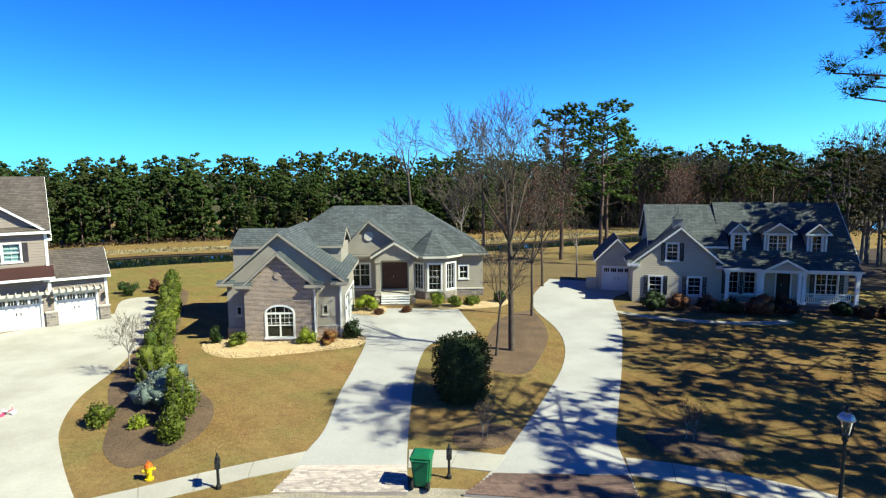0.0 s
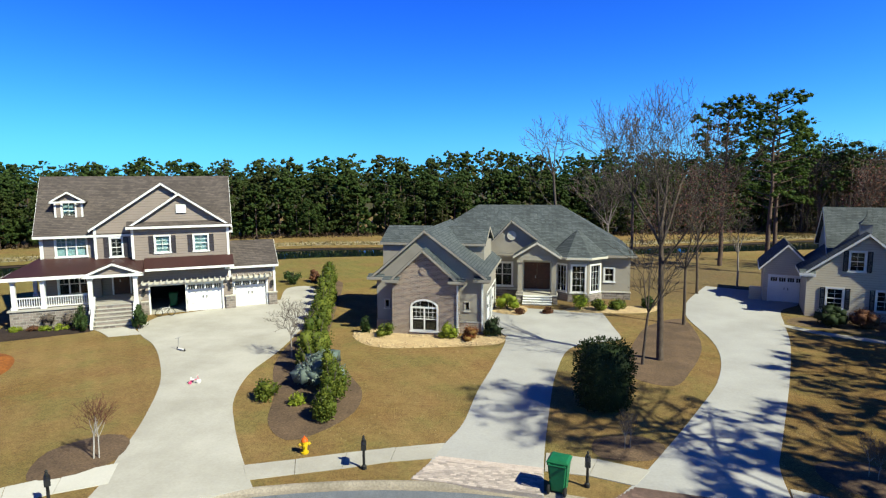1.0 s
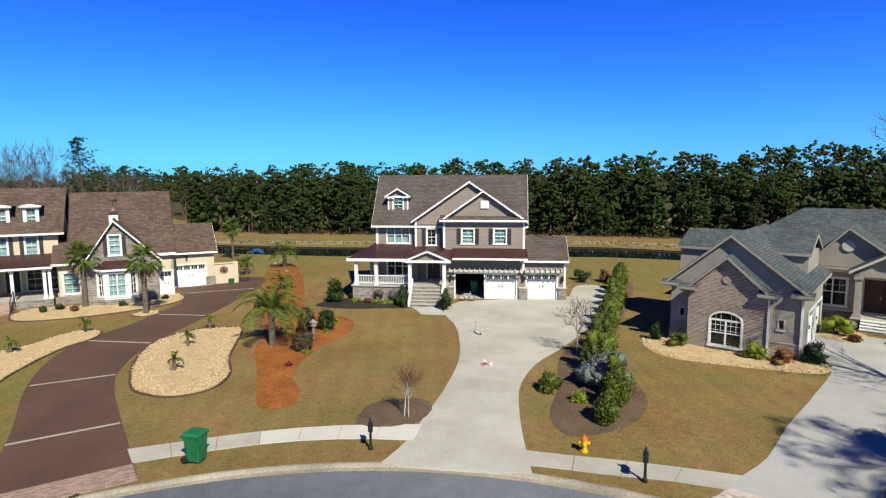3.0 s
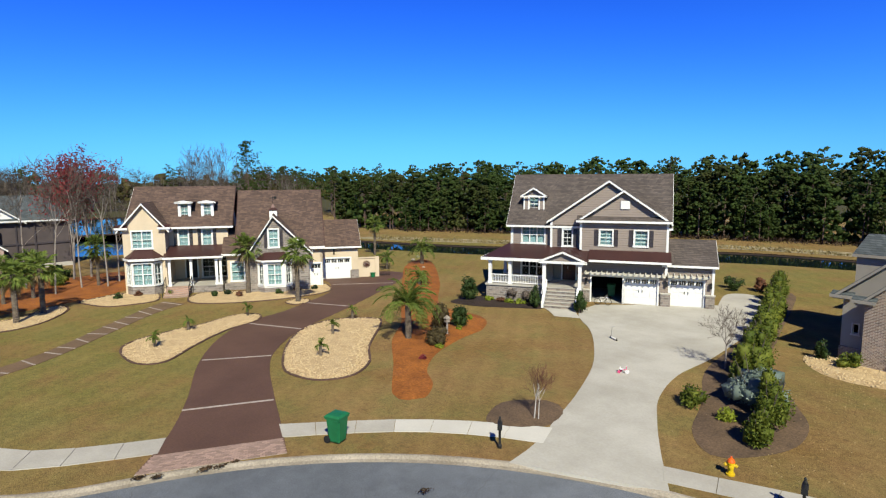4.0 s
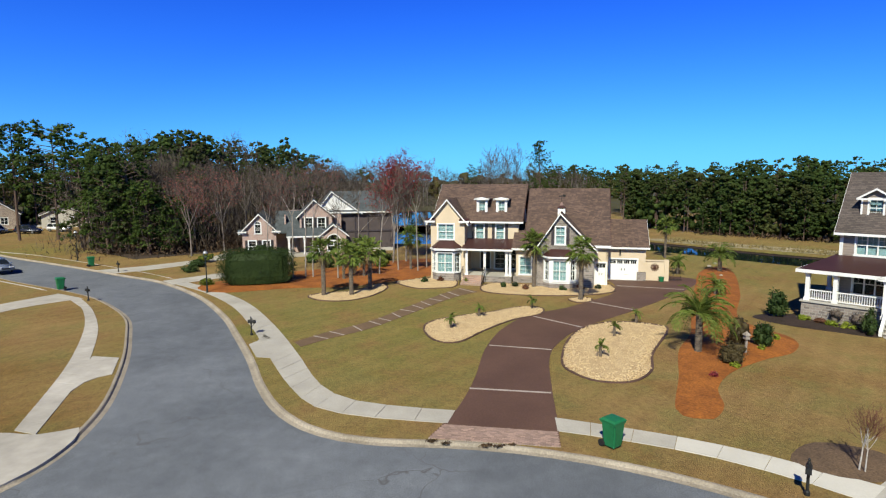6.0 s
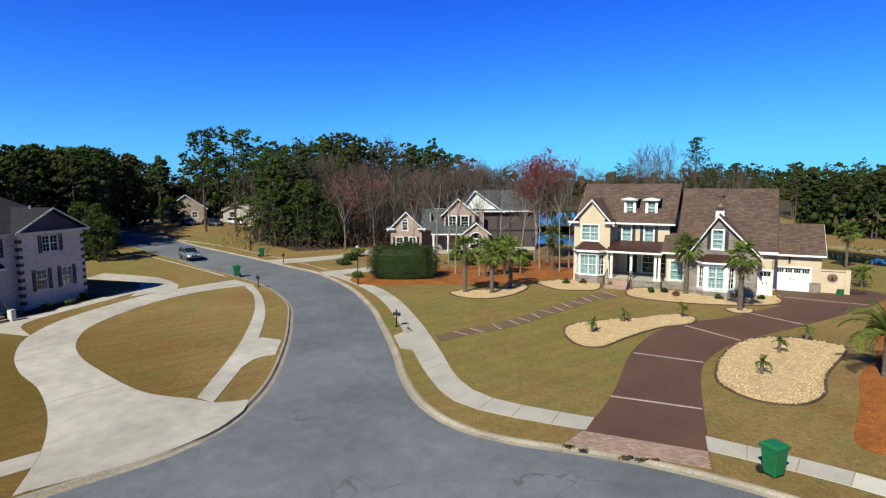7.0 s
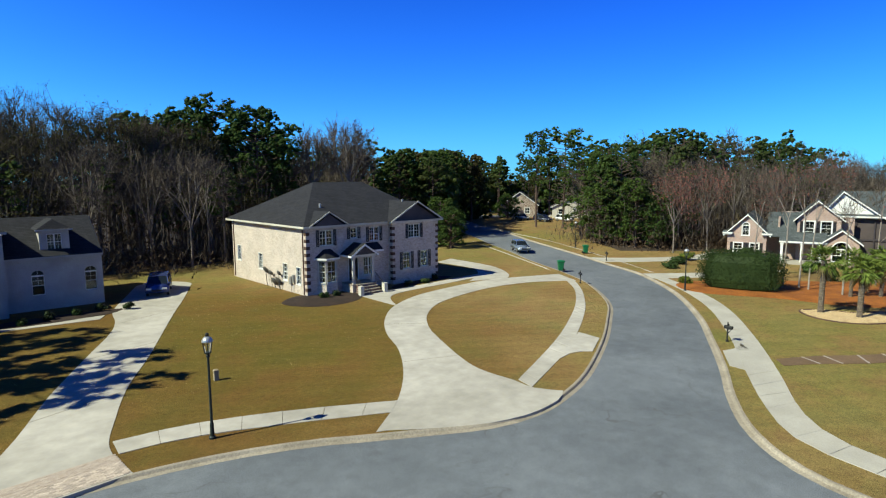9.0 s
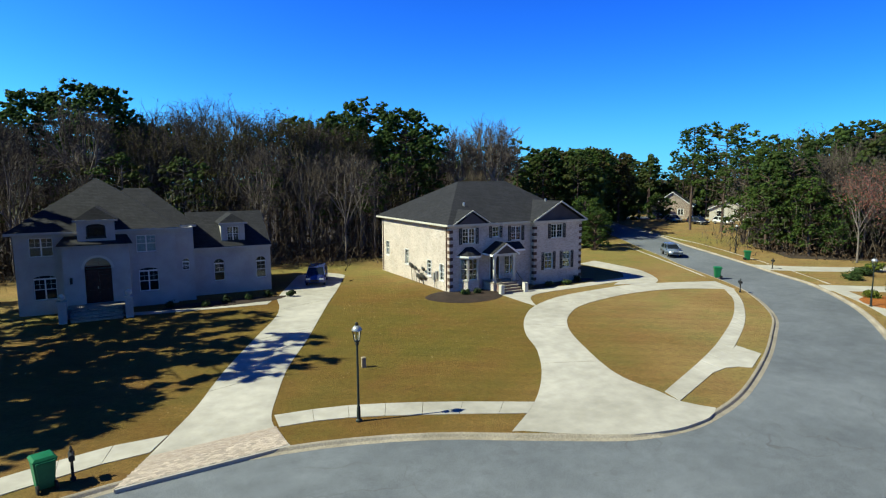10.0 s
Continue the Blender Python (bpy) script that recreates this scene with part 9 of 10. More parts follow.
# single trees
bare_tree(4.0, 33.4, 15.8, 0.22, 21, "tall bare hardwood tree with many thin grey branches", BARK_DARK, FAR_TWIG, fine=0.01, spread=(13, 34), up=0.07, bole=0.44, deepest=5, forks=4)
bare_tree(3.0, 32.4, 7.2, 0.09, 22, "slim bare young tree beside the tall one", BARK_DARK, FAR_TWIG, deepest=3)
bare_tree(6.5, 42.1, 10.5, 0.12, 23, "slender bare tree with reddish buds", BARK_DARK, FAR_TWIG, buds=(TWIG_RED, 2, 0.15, 0.12))
bare_tree(9.3, 54, 11.5, 0.14, 24, "bare tree with reddish buds", BARK_DARK, FAR_TWIG, buds=(TWIG_RED, 2, 0.15, 0.14))
bare_tree(13.4, 58, 7.5, 0.1, 25, "small pale bare tree", BARK_PALE, deepest=3)
bare_tree(-3.2, 65, 17.2, 0.22, 26, "bare tree standing behind the grey house", fine=0.018, bole=0.6, forks=5, spread=(18, 42), up=0.05, deepest=3)
bare_tree(5.2, 76, 19.2, 0.2, 27, "tall narrow bare tree by the canal", fine=0.02, spread=(18, 36))
bare_tree(2.2, 70, 12, 0.12, 28, "bare pale-barked tree by the canal", BARK_PALE, fine=0.02)
crown_pine(18.1, 67, 18.8, 31, "tall loblolly pine with bare lower trunk", NEEDLE_SUN, 0.36, 3.6, 46, (0.8, 1.3))
crown_pine(14.6, 72, 18.6, 32, "tall loblolly pine by the canal", NEEDLE, 0.45, 3.4, 40, (0.8, 1.4))
crown_pine(21.5, 76, 17.0, 33, "pine beside the canal", NEEDLE_SUN, 0.4, 3.2, 36, (0.8, 1.3))
bare_tree(28, 70, 12, 0.13, 29, "bare tree with red buds", fine=0.02, buds=(TWIG_RED, 3, 0.2, 0.16))
bare_tree(50, 66, 17, 0.2, 34, "bare grey tree beside the shaded house", fine=0.02), bare_tree(45.5, 58, 15, 0.18, 35, "bare grey tree beside the shaded house", fine=0.02)
bare_tree(54, 74, 15, 0.18, 36, "bare tree with rusty buds", fine=0.02, buds=(TWIG_RED, 3, 0.2, 0.16))
for i, (x, y, hh) in enumerate(((17.0, 18.3, 19.4), (31.5, 25.5, 20), (37, 31, 22), (28.5, 15.5, 21), (43, 37, 21), (50, 44, 22), (42, 46, 18), (32, 32.5, 17), (46, 30, 22), (37, 38.5, 19), (48, 52, 21), (55, 48, 21), (54, 37, 22), (33, 18, 20), (24.5, 12, 19), (42, 45.5, 21), (46, 50, 22), (51, 55, 22), (39.5, 41.5, 20))):
    if i == 0:
        crown_pine(x, y, hh, 40, "tall loblolly pine on the shaded lawn", NEEDLE, 0.62, 4.4, 80, (0.55, 0.85), 40, 0.3, 0.02, 0.3, 7)
    else:
        crown_pine(x, y, hh, 40 + i, "tall loblolly pine on the shaded lawn", NEEDLE, 0.46, 4.8, 50, (0.85, 1.3), 7, 0.5, 0.1, 0.6, 6)
for i, (x, y, hh) in enumerate(((17, -38, 17), (21, -41, 19), (12.5, -38.5, 12), (31, -46, 20), (20, -49, 17), (9.5, -34.5, 11), (24, -36, 20), (14, -44, 18), (28, -53, 19), (14, -36, 16), (9.5, -43, 17), (11.5, -50, 18), (18, -37, 19), (7.2, -41.2, 21), (8.6, -51.5, 22), (11, -57, 19), (8.5, -62, 16))):
    crown_pine(x, y, hh, 60 + i, "tall loblolly pine beside the white house's lawn", NEEDLE, 0.4, 4.6, 50, (0.8, 1.35), 5, 0.45, 0.16, 0.85, 6)
# thin pale trees by the rose brick house
for i, (x, y, hh) in enumerate(((-60.2, -8.6, 13), (-60.9, -7.4, 12), (-60.4, -6.6, 12.5), (-59.4, -4.0, 10), (-61.5, 0.2, 12), (-63.8, 2.3, 13), (-69.7, 1.9, 11), (-63.0, 4.4, 12), (-66.5, -2.0, 12), (-65.6, 5.6, 9), (-62.0, -11.5, 11))):
    bare_tree(x, y, hh, 0.085, 80 + i, "thin pale-barked bare tree in pine straw", BARK_PALE, spread=(12, 32), bole=0.5, forks=3, deepest=3, up=0.06, haze=2)
for i, (x, y, hh) in enumerate(((-70.5, 3.5, 13.5), (-72.5, 2.0, 12.5))):
    bare_tree(x, y, hh, 0.13, 95 + i, "maple with crimson spring leaves", BARK_PALE, buds=(RED_LEAF, 6, 0.35, 0.22), spread=(12, 30), bole=0.3)
for i, (x, y, hh) in enumerate(((-83, -21, 12), (-80, -24.5, 11), (-95, -8, 13), (-88, -14, 11))):
    bare_tree(x, y, hh, 0.13, 100 + i, "bare maple with dull red buds", BARK_MID, deepest=3, fine=0.02, buds=(MAPLE_BUD, 6, 0.3, 0.17), spread=(16, 36), bole=0.35)
crown_pine(-105.5, -60, 19.7, 111, "tall pine with a bare lower trunk beside the far street", NEEDLE, 0.5, 3.4, 36, (0.8, 1.4))
crown_pine(-106, -54, 19.5, 114, "broad olive-green tree beside the far street", NEEDLE_SUN, 0.22, 5.6, 70, (1.0, 1.6))
crown_pine(-90, -42.5, 14, 112, "leafy pine at the wood's edge", NEEDLE_SUN, 0.12, 3.6, 50, (0.8, 1.3))
for i, (x, y, hh, rr) in enumerate(((-84, -36.5, 11, 3.2), (-84.5, -33.6, 13.5, 3.0), (-82.6, -30.6, 9.5, 2.6), (-83.6, -27.8, 7.5, 2.4), (-88, -37.5, 15, 3.2))):
    crown_pine(x, y, hh, 113 + 20 * i, "bushy green pine at the wood's edge", (NEEDLE_SUN, NEEDLE)[i % 2], 0.07, rr, 46, (0.7, 1.2), 5)
bare_tree(-118, 24, 17.0, 0.16, 120, "bare tree beyond the lagoon", fine=0.02, spread=(15, 32)), bare_tree(-128, 30, 18, 0.16, 121, "bare tree beyond the lagoon", fine=0.02, spread=(15, 32))
pine(-140, 40, 18.5, 0.25, 122, "dark pine beyond the lagoon", start=0.3)


def hardwood(x, y, h, r, reach, seed, label, buds=0.0, low=0.46, twig=None):
    rng = np.random.default_rng(seed)
    big, thin, hair = dome(rng, h, r, reach, low, 9, 7, 6, 9)
    root = thing("tree", label, "tree", pose(x, y, 0))
    part("trunk", fast_mesh("trunk", *tubes(big, 5)), BARK_MID, root, smooth=True)
    part("crown", fast_mesh("crown", *join(tubes(np.concatenate([thin[:, :6], np.maximum(thin[:, 6:], 0.018)], 1), 3), hair)), twig or FAR_TWIG, root)
    if buds:
        p = np.repeat(thin[:, 3:6], max(1, round(10 * buds)), 0)
        d = rng.normal(size=p.shape)
        tagged(part("leaves", fast_mesh("leaves", *slivers(p + d * 0.42, d, rng.uniform(0.15, 0.32, len(p)), 0.11, rng)), FAR_OLIVE, root, "thin olive-brown leaves"), kind="stuff")
    return root


for i, (x, y, hh, rr, buds) in enumerate(((-25.0, -83.2, 21.2, 7.0, 0.25), (-18.6, -82.0, 19.6, 5.4, 0), (-31.2, -78.0, 19.0, 5.2, 1.0), (-23.6, -77.0, 16.8, 5.2, 0.6), (-36.4, -75.9, 18.2, 3.9, 0.12), (-40.4, -74.5, 17.4, 4.0, 1.0), (-61.7, -68.3, 19.4, 5.0, 0), (-57.6, -71.5, 17.8, 4.0, 0), (-65.6, -71.0, 16.8, 3.6, 0), (-8, -76, 18.5, 4.4, 0), (-0.5, -84, 17.5, 4.4, 0), (-15, -78, 16.5, 4.6, 0.5))):
    hardwood(x, y, hh, 0.2 + 0.02 * rr, rr, 130 + i, "round-crowned hardwood with a dense shell of brown twigs" if buds < 0.5 else "round-crowned hardwood with thin olive-brown leaves", buds, twig=TWIG if x < -55 else None)
for i, (x, y, hh, rr, st) in enumerate(((-5.1, -91.9, 21.4, 4.6, 0.5), (-10.7, -83.3, 21.4, 4.2, 0.45), (-14.5, -86, 17.2, 3.8, 0.5), (-18.5, -90, 17.4, 4.0, 0.5), (-44.6, -77.6, 21.2, 5.2, 0.4), (-41.0, -78, 19.0, 4.4, 0.45), (-48.6, -72.4, 19.8, 5.2, 0.35), (-37.5, -80, 18, 3.8, 0.45), (1.5, -90, 18, 4, 0.5), (-52.5, -76, 17.4, 3.8, 0.4))):
    crown_pine(x, y, hh, 140 + i, "big dark-crowned pine at the wood's edge", NEEDLE, st, rr, 64, (1.1, 1.8), 5, 0.28, 0.07, 0.78, 18)
for i, (x, y, hh, rr, st) in enumerate(((-73.1, -68.2, 14.9, 3.4, 0.3), (-78, -70, 14.2, 3.4, 0.3), (-81.9, -66.7, 14.9, 3.4, 0.3), (-87, -71.5, 15.3, 3.6, 0.3), (-93, -75, 15.6, 3.6, 0.3), (-98.5, -77.5, 15.6, 3.4, 0.3), (-104, -80, 15.6, 3.4, 0.3), (-109.5, -79.5, 15.2, 3.0, 0.3))):
    crown_pine(x, y, hh, 200 + i, "dense pine along the street's far bend", (NEEDLE, FAR_OLIVE, NEEDLE_SUN)[i % 3], st, rr, 46, (1.0, 1.6), 6, 0.3, 0.06, 0.76, 12)
crown_pine(-122, -77.5, 5.5, 230, "dark bushy evergreen before the far house", NEEDLE, 0.05, 2.8, 40, (0.8, 1.2))
crown_pine(-66.4, -51.8, 5.4, 231, "bushy young pine standing low by the street", NEEDLE, 0.05, 2.0, 50, (0.6, 0.9), 8, 0.25, 0.05)
crown_pine(-68.2, -55, 7.0, 232, "bushy young pine standing low by the street", NEEDLE_SUN, 0.05, 2.2, 50, (0.6, 1.0), 8, 0.25, 0.05)
crown_pine(-66.5, -56, 5.0, 233, "bushy young pine standing low by the street", NEEDLE, 0.05, 1.9, 40, (0.5, 0.9), 16, 0.3, 0.05)

# garden plants
bare_tree(-16.3, 29.2, 3.5, 0.06, 150, "small bare ornamental tree in mulch", BARK_PALE, spread=(25, 50), fine=0.006)
bare_tree(-17.4, 16.5, 2.6, 0.035, 151, "young white-barked birch, bare", BARK_WHITE, TWIG_RED, deepest=3, fine=0.005), bare_tree(-17.25, 16.6, 2.3, 0.03, 152, "young white-barked birch, bare", BARK_WHITE, TWIG_RED, deepest=3, fine=0.005)
for i, (x, y) in enumerate(((1.5, 21.8), (1.7, 21.9), (9.4, 21.6), (9.6, 21.4))):
    bare_tree(x, y, 1.6, 0.02, 155 + i, "bare young sapling in leaf litter", BARK_PALE, deepest=3, fine=0.005)
shrub(0.8, 25.9, 2.6, 3.05, HOLLY, "large dense dark holly bush", 5200, 0.12, 2, True)
row = [(-14.0, 27.2), (-14.8, 29.2), (-15.7, 31.2), (-16.6, 33.3), (-17.5, 35.4), (-18.4, 37.6), (-19.3, 39.9), (-20.3, 42.3), (-21.3, 44.6), (-22.3, 46.8), (-23.3, 49.0), (-24.3, 51.2)]
for i, (x, y) in enumerate(row):
    shrub(x, y, 1.75 + 0.15 * math.sin(i * 2.1), 2.9 + 0.3 * math.sin(i * 1.7), LAUREL, "tall leafy green laurel in a hedge row", 2600, 0.12, i, lumps=22, group="laurel hedge row")
shrub(-12.9, 25.5, 3.1, 2.5, SILVER, "feathery silver-blue shrub in the mulch", 4200, 0.1, 3, lumps=26)
shrub(-11.6, 24.6, 1.5, 2.9, LAUREL, "leafy green laurel shrub in mulch", 2400, 0.12, 6), shrub(-11.0, 23.2, 1.4, 2.6, LAUREL, "leafy green laurel shrub in mulch", 2400, 0.12, 7), shrub(-10.7, 21.6, 1.3, 1.9, LAUREL, "leafy green laurel shrub in mulch", 2400, 0.12, 8)
shrub(-14.4, 23.3, 1.4, 1.2, LAUREL, "low green shrub in mulch", 800, 0.14, 9), shrub(-12.6, 22.9, 0.9, 0.8, LIME, "low lime-green shrub in mulch", 500, 0.12, 10)
for x, y, w, h_, m_, lab, s in ((-14.2, 35.2, 0.7, 1.3, BOX_GREEN, "upright green shrub at the wall", 1), (-12.7, 34.9, 1.5, 1.1, LAUREL, "rounded green shrub at the brick wall", 2), (-8.5, 35.0, 1.3, 1.2, LIME, "bright green shrub at the brick wall", 3), (-7.1, 35.2, 1.7, 1.0, NANDINA, "red-leaved nandina shrub at the wall", 4),
                               (-5.9, 36.4, 1.5, 1.5, HOLLY, "clipped dark round shrub at the wall", 5), (-6.0, 44.2, 2.4, 1.6, LIME, "bright lime shrub beside the steps", 6), (-0.5, 45.3, 1.5, 2.0, LIME, "bright green shrub at the bay", 7), (0.9, 45.4, 1.7, 1.3, LAUREL, "green shrub at the bay", 8),
                               (2.4, 46.2, 1.6, 1.3, LAUREL, "green shrub at the wall", 9), (4.6, 47.0, 1.3, 1.2, BOX_GREEN, "green shrub at the wall", 10), (-2.9, 43.6, 0.9, 0.6, RUSSET, "low brown shrub by the steps", 11), (-4.9, 43.0, 0.9, 0.5, RUSSET, "low brown shrub by the steps", 12)):
    shrub(x, y, w, h_, m_, lab, 900, 0.12, s)
for i, (x, y, w, h_) in enumerate(((16.2, 44.0, 1.9, 1.6), (17.9, 43.5, 1.8, 1.5), (20.0, 43.2, 1.8, 1.4), (21.5, 42.7, 1.7, 1.4), (23.4, 42.0, 2.2, 1.9), (25.0, 41.7, 1.8, 1.8), (29.0, 41.6, 1.5, 1.2), (30.4, 41.2, 1.5, 1.1), (31.8, 41.0, 1.4, 1.1))):
    shrub(x, y, w * 1.2, h_ * 1.15, (HOLLY, RUSSET, PURPLE)[i % 3] if i != 4 else RUSSET, "rounded dark shrub clipped low before the porch", 1500, 0.11, i, lumps=26, group="porch shrubs")
shrub(-38.4, 28.9, 1.7, 2.6, BOX_GREEN, "tall dark magnolia shrub at the porch", 1500, 0.17, 1), shrub(-33.1, 31.3, 1.15, 2.2, BOX_GREEN, "conical evergreen at the steps", 1300, 0.11, 2), shrub(-29.7, 32.8, 1.2, 2.2, BOX_GREEN, "conical evergreen at the steps", 1300, 0.11, 3)
for i, (x, y, m_) in enumerate(((-37.2, 30.0, LIME), (-36.3, 30.5, RUSSET), (-35.5, 30.8, LIME), (-34.7, 31.2, LIME), (-37.7, 31.0, RUSSET), (-36.0, 31.4, TWIG), (-34.8, 32.0, TWIG))):
    shrub(x, y, 0.9 if m_ != TWIG else 1.3, 0.6 if m_ != TWIG else 1.4, m_, "small shrub in the porch bed", 450, 0.1, i)
shrub(-28.9, 19.3, 1.7, 1.5, BRONZE, "rounded bronze-green shrub in pine straw", 2600, 0.09, 4, lumps=24), shrub(-31.6, 21.3, 1.5, 2.4, BRONZE, "tall loose brown shrub in pine straw", 1700, 0.09, 5, lumps=26), shrub(-31.6, 22.9, 1.3, 2.2, BOX_GREEN, "dark glossy upright shrub in pine straw", 2000, 0.12, 6, lumps=20)
shrub(-27.0, 17.0, 0.5, 0.4, RED_LEAF, "small red-leaved plant in straw", 200, 0.1, 7), shrub(-28.3, 19.0, 0.6, 0.4, LIME, "small yellow-green plant in straw", 200, 0.1, 8), shrub(-31.0, 22.4, 0.6, 0.5, LIME, "small yellow-green plant in straw", 200, 0.1, 9), shrub(-32.8, 24.6, 0.6, 0.5, LIME, "small yellow-green plant in straw", 200, 0.1, 10)
shrub(-57.6, -11.6, 7.2, 3.6, HEDGE_GREEN, "long dense clipped dark-green hedge", 15000, 0.11, 97, True, 3.4, "hedge")
for i, (x, y, w, h_) in enumerate(((-57.5, -16.3, 1.6, 0.9), (-66, -20.5, 2.2, 1.1), (-70, -21, 2.6, 1.2), (-74, -21, 2.4, 1.3), (-73, -13.8, 3.0, 3.4), (-71.6, -7.5, 2.6, 1.8), (-71.6, -3.0, 3.0, 2.2), (-72.0, 0.6, 2.6, 1.8), (-67, -5.5, 1.4, 1.5), (-66.4, 0.6, 1.8, 1.6))):
    shrub(x, y, w, h_, BOX_GREEN if i % 3 else LAUREL, "rounded evergreen shrub near the rose brick house", 900, 0.16, i)
for i, (x, y) in enumerate(((-31.8, -38.6), (-33.0, -38.4), (-36.8, -37.9), (-40.5, -36.8), (-42.5, -36.4), (-44.6, -36.9), (-12.6, -48.2), (-14.4, -48.4), (-16.2, -48.5), (-18.0, -48.6), (-10.2, -49.4), (-19.6, -47.6))):
    shrub(x, y, 1.0, 0.8, HOLLY if i % 2 else BOX_GREEN, "low dark shrub at the house wall", 450, 0.1, i)
for i, (x, y, m_) in enumerate(((-55.0, 8.6, LAUREL), (-56.2, 4.6, BOX_GREEN), (-56.6, 6.2, RUSSET), (-52.4, 11.6, BOX_GREEN), (-51.0, 13.4, RUSSET), (-50.2, 16.6, BOX_GREEN), (-50.6, 18.4, RUSSET), (-52.6, 12.8, HOLLY), (-50.4, 20.0, HOLLY))):
    shrub(x, y, 0.8, 0.7, m_, "small shrub in the river-stone bed", 320, 0.1, i)
for i, (x, y) in enumerate(((-27.5, 50.5), (-26.3, 52.0), (-28.6, 51.5), (-25.2, 53.0))):
    shrub(x, y, 1.5, 1.5, RUSSET if i % 2 else BOX_GREEN, "loose shrub behind the driveway's end", 600, 0.14, i)
feather_palm(-31.1, 18.5, 2.3, 160, "feathery green date palm in pine straw", 52, 2.3, 0.2, 0.5)
for i, (x, y, hh) in enumerate(((-52.3, 14.5, 5.2), (-46.1, 16.8, 5.2), (-51.0, -4.7, 5.0), (-50.8, -2.3, 4.6), (-53.4, -0.7, 4.6), (-64.2, 3.7, 4.8), (-59, -3.4, 4.2), (-60.5, -1.4, 4.2), (-69, 36, 5.2))):
    fan_palm(x, y, hh, 170 + i, "cabbage palm with rough trunk and green fan crown", 34 if i < 2 else 30, 0.95, 0.2 if i < 5 else 0.15)
feather_palm(-57.4, 31.4, 1.3, 180, "short feathery palm at the drive's end", 24, 1.2, 0.16, 0.3), feather_palm(-58.0, 36.5, 1.9, 181, "feathery palm in pine straw", 30, 1.9, 0.22, 0.42), feather_palm(-46.5, 29.0, 0.8, 182, "small feathery palm in pine straw", 24, 1.3, 0.15, 0.35)
for i, (x, y) in enumerate(((-38.4, 4.9), (-41.5, 7.4), (-43.4, 11.9), (-30.9, 12.5), (-34.9, 15.0), (-38.0, 17.9))):
    feather_palm(x, y, 0.7, 190 + i, "small sago palm in river stones", 12, 0.55, 0.09, 0.15, "sago_palm", FROND, 0.03)

# leaves lying about
rng = np.random.default_rng(77)
pp = np.concatenate([rng.uniform((-14, 20), (9, 34), (1500, 2)), rng.uniform((6, 19), (24, 40), (1500, 2)), rng.uniform((-28, -45), (-4, -26), (900, 2))])
for o in [ob for ob in scene.objects if ob.name.startswith(("driveway", "apron", "pavement"))]:
    if o.type == "MESH":
        q = np.array([tuple(vv.co[:2]) for vv in o.data.vertices])
        pp = pp[~inside(pp, q[:len(q) // 2])]
pp = pp[~inside(pp, ROAD)]
v, f = blades(np.concatenate([pp, np.full((len(pp), 1), 0.025)], 1), rng.normal(0, 1, (len(pp), 3)) * np.array([1, 1, 0.12]), 0.06, 0.045, rng)
tagged(part("fallen_leaves", fast_mesh("fallen_leaves", v, f), LITTER), "pale fallen leaves scattered over the turf", "leaves", "", "stuff")
# dark leaf debris washed up along the kerb before the brown driveway
rng = np.random.default_rng(78)
qq = np.concatenate([np.array([x, y]) + rng.normal(0, 1, (k, 2)) * s * np.array([0.45, 1.0]) for x, y, s, k in ((-21.5, 1.95, 0.1, 150), (-21.25, 2.5, 0.09, 110), (-20.85, 4.0, 0.12, 160), (-20.75, 4.5, 0.1, 90), (-20.8, 5.0, 0.08, 60), (-15.2, 9.6, 0.12, 80))])
v, f = blades(np.concatenate([qq, rng.uniform(0.015, 0.07, (len(qq), 1))], 1), rng.normal(0, 1, (len(qq), 3)) * np.array([1, 1, 0.3]), 0.075, 0.05, rng)
tagged(part("fallen_leaves", fast_mesh("fallen_leaves", v, f), UNDERGROWTH), "dark wet leaf debris washed against the kerb", "leaves", "", "stuff")


# ---- street things ----
def wheelie_bin(x, y, ang, label="green plastic wheeled bin"):
    root = thing("wheelie_bin", label, "bin", pose(x, y, 0, 0, 0, ang), "green wheeled bins")
    g = Geo()
    m = pose(0, 0, 0, 0, 0, 45)
    g.lathe([(0.33, 0.08), (0.36, 0.12), (0.455, 0.98), (0.475, 0.99), (0.475, 1.06), (0.44, 1.07)], 4, m)
    me = g.mesh("body")
    bm = bmesh.new()
    bm.from_mesh(me)
    bmesh.ops.bevel(bm, geom=[e for e in bm.edges if abs((e.verts[0].co - e.verts[1].co).z) > 0.3], offset=0.06, segments=3, affect="EDGES")
    bmesh.ops.recalc_face_normals(bm, faces=bm.faces)
    bm.to_mesh(me)
    bm.free()
    part("body", me, BIN_GREEN, root)
    g = Geo()
    g.lathe([(0.5, 1.07), (0.5, 1.1), (0.4, 1.17), (0.05, 1.19)], 4, m)
    part("lid", g, BIN_GREEN, root)
    g = Geo()
    g.tube((-0.26, 0.42, 1.04), (0.26, 0.42, 1.04), 0.025), g.box(-0.28, -0.22, 0.3, 0.43, 1.0, 1.06), g.box(0.22, 0.28, 0.3, 0.43, 1.0, 1.06)
    part("handle", g, BIN_GREEN, root)
    for s in (-1, 1):
        g = Geo()
        g.lathe([(0.14, -0.035), (0.15, 0), (0.14, 0.035)], 14, pose(0.27 * s, 0.3, 0.15, 0, 90, 0))
        part("wheel", g, RUBBER, root)
    g = Geo()
    g.box(-0.09, 0.09, -0.315, -0.3, 0.62, 0.66), g.box(-0.05, 0.05, -0.32, -0.3, 0.68, 0.76)
    part("stamp", g, BIN_MARK, root, "white stamped mark", matrix=pose(0, 0.0, 0, -7, 0, 0))
    return root


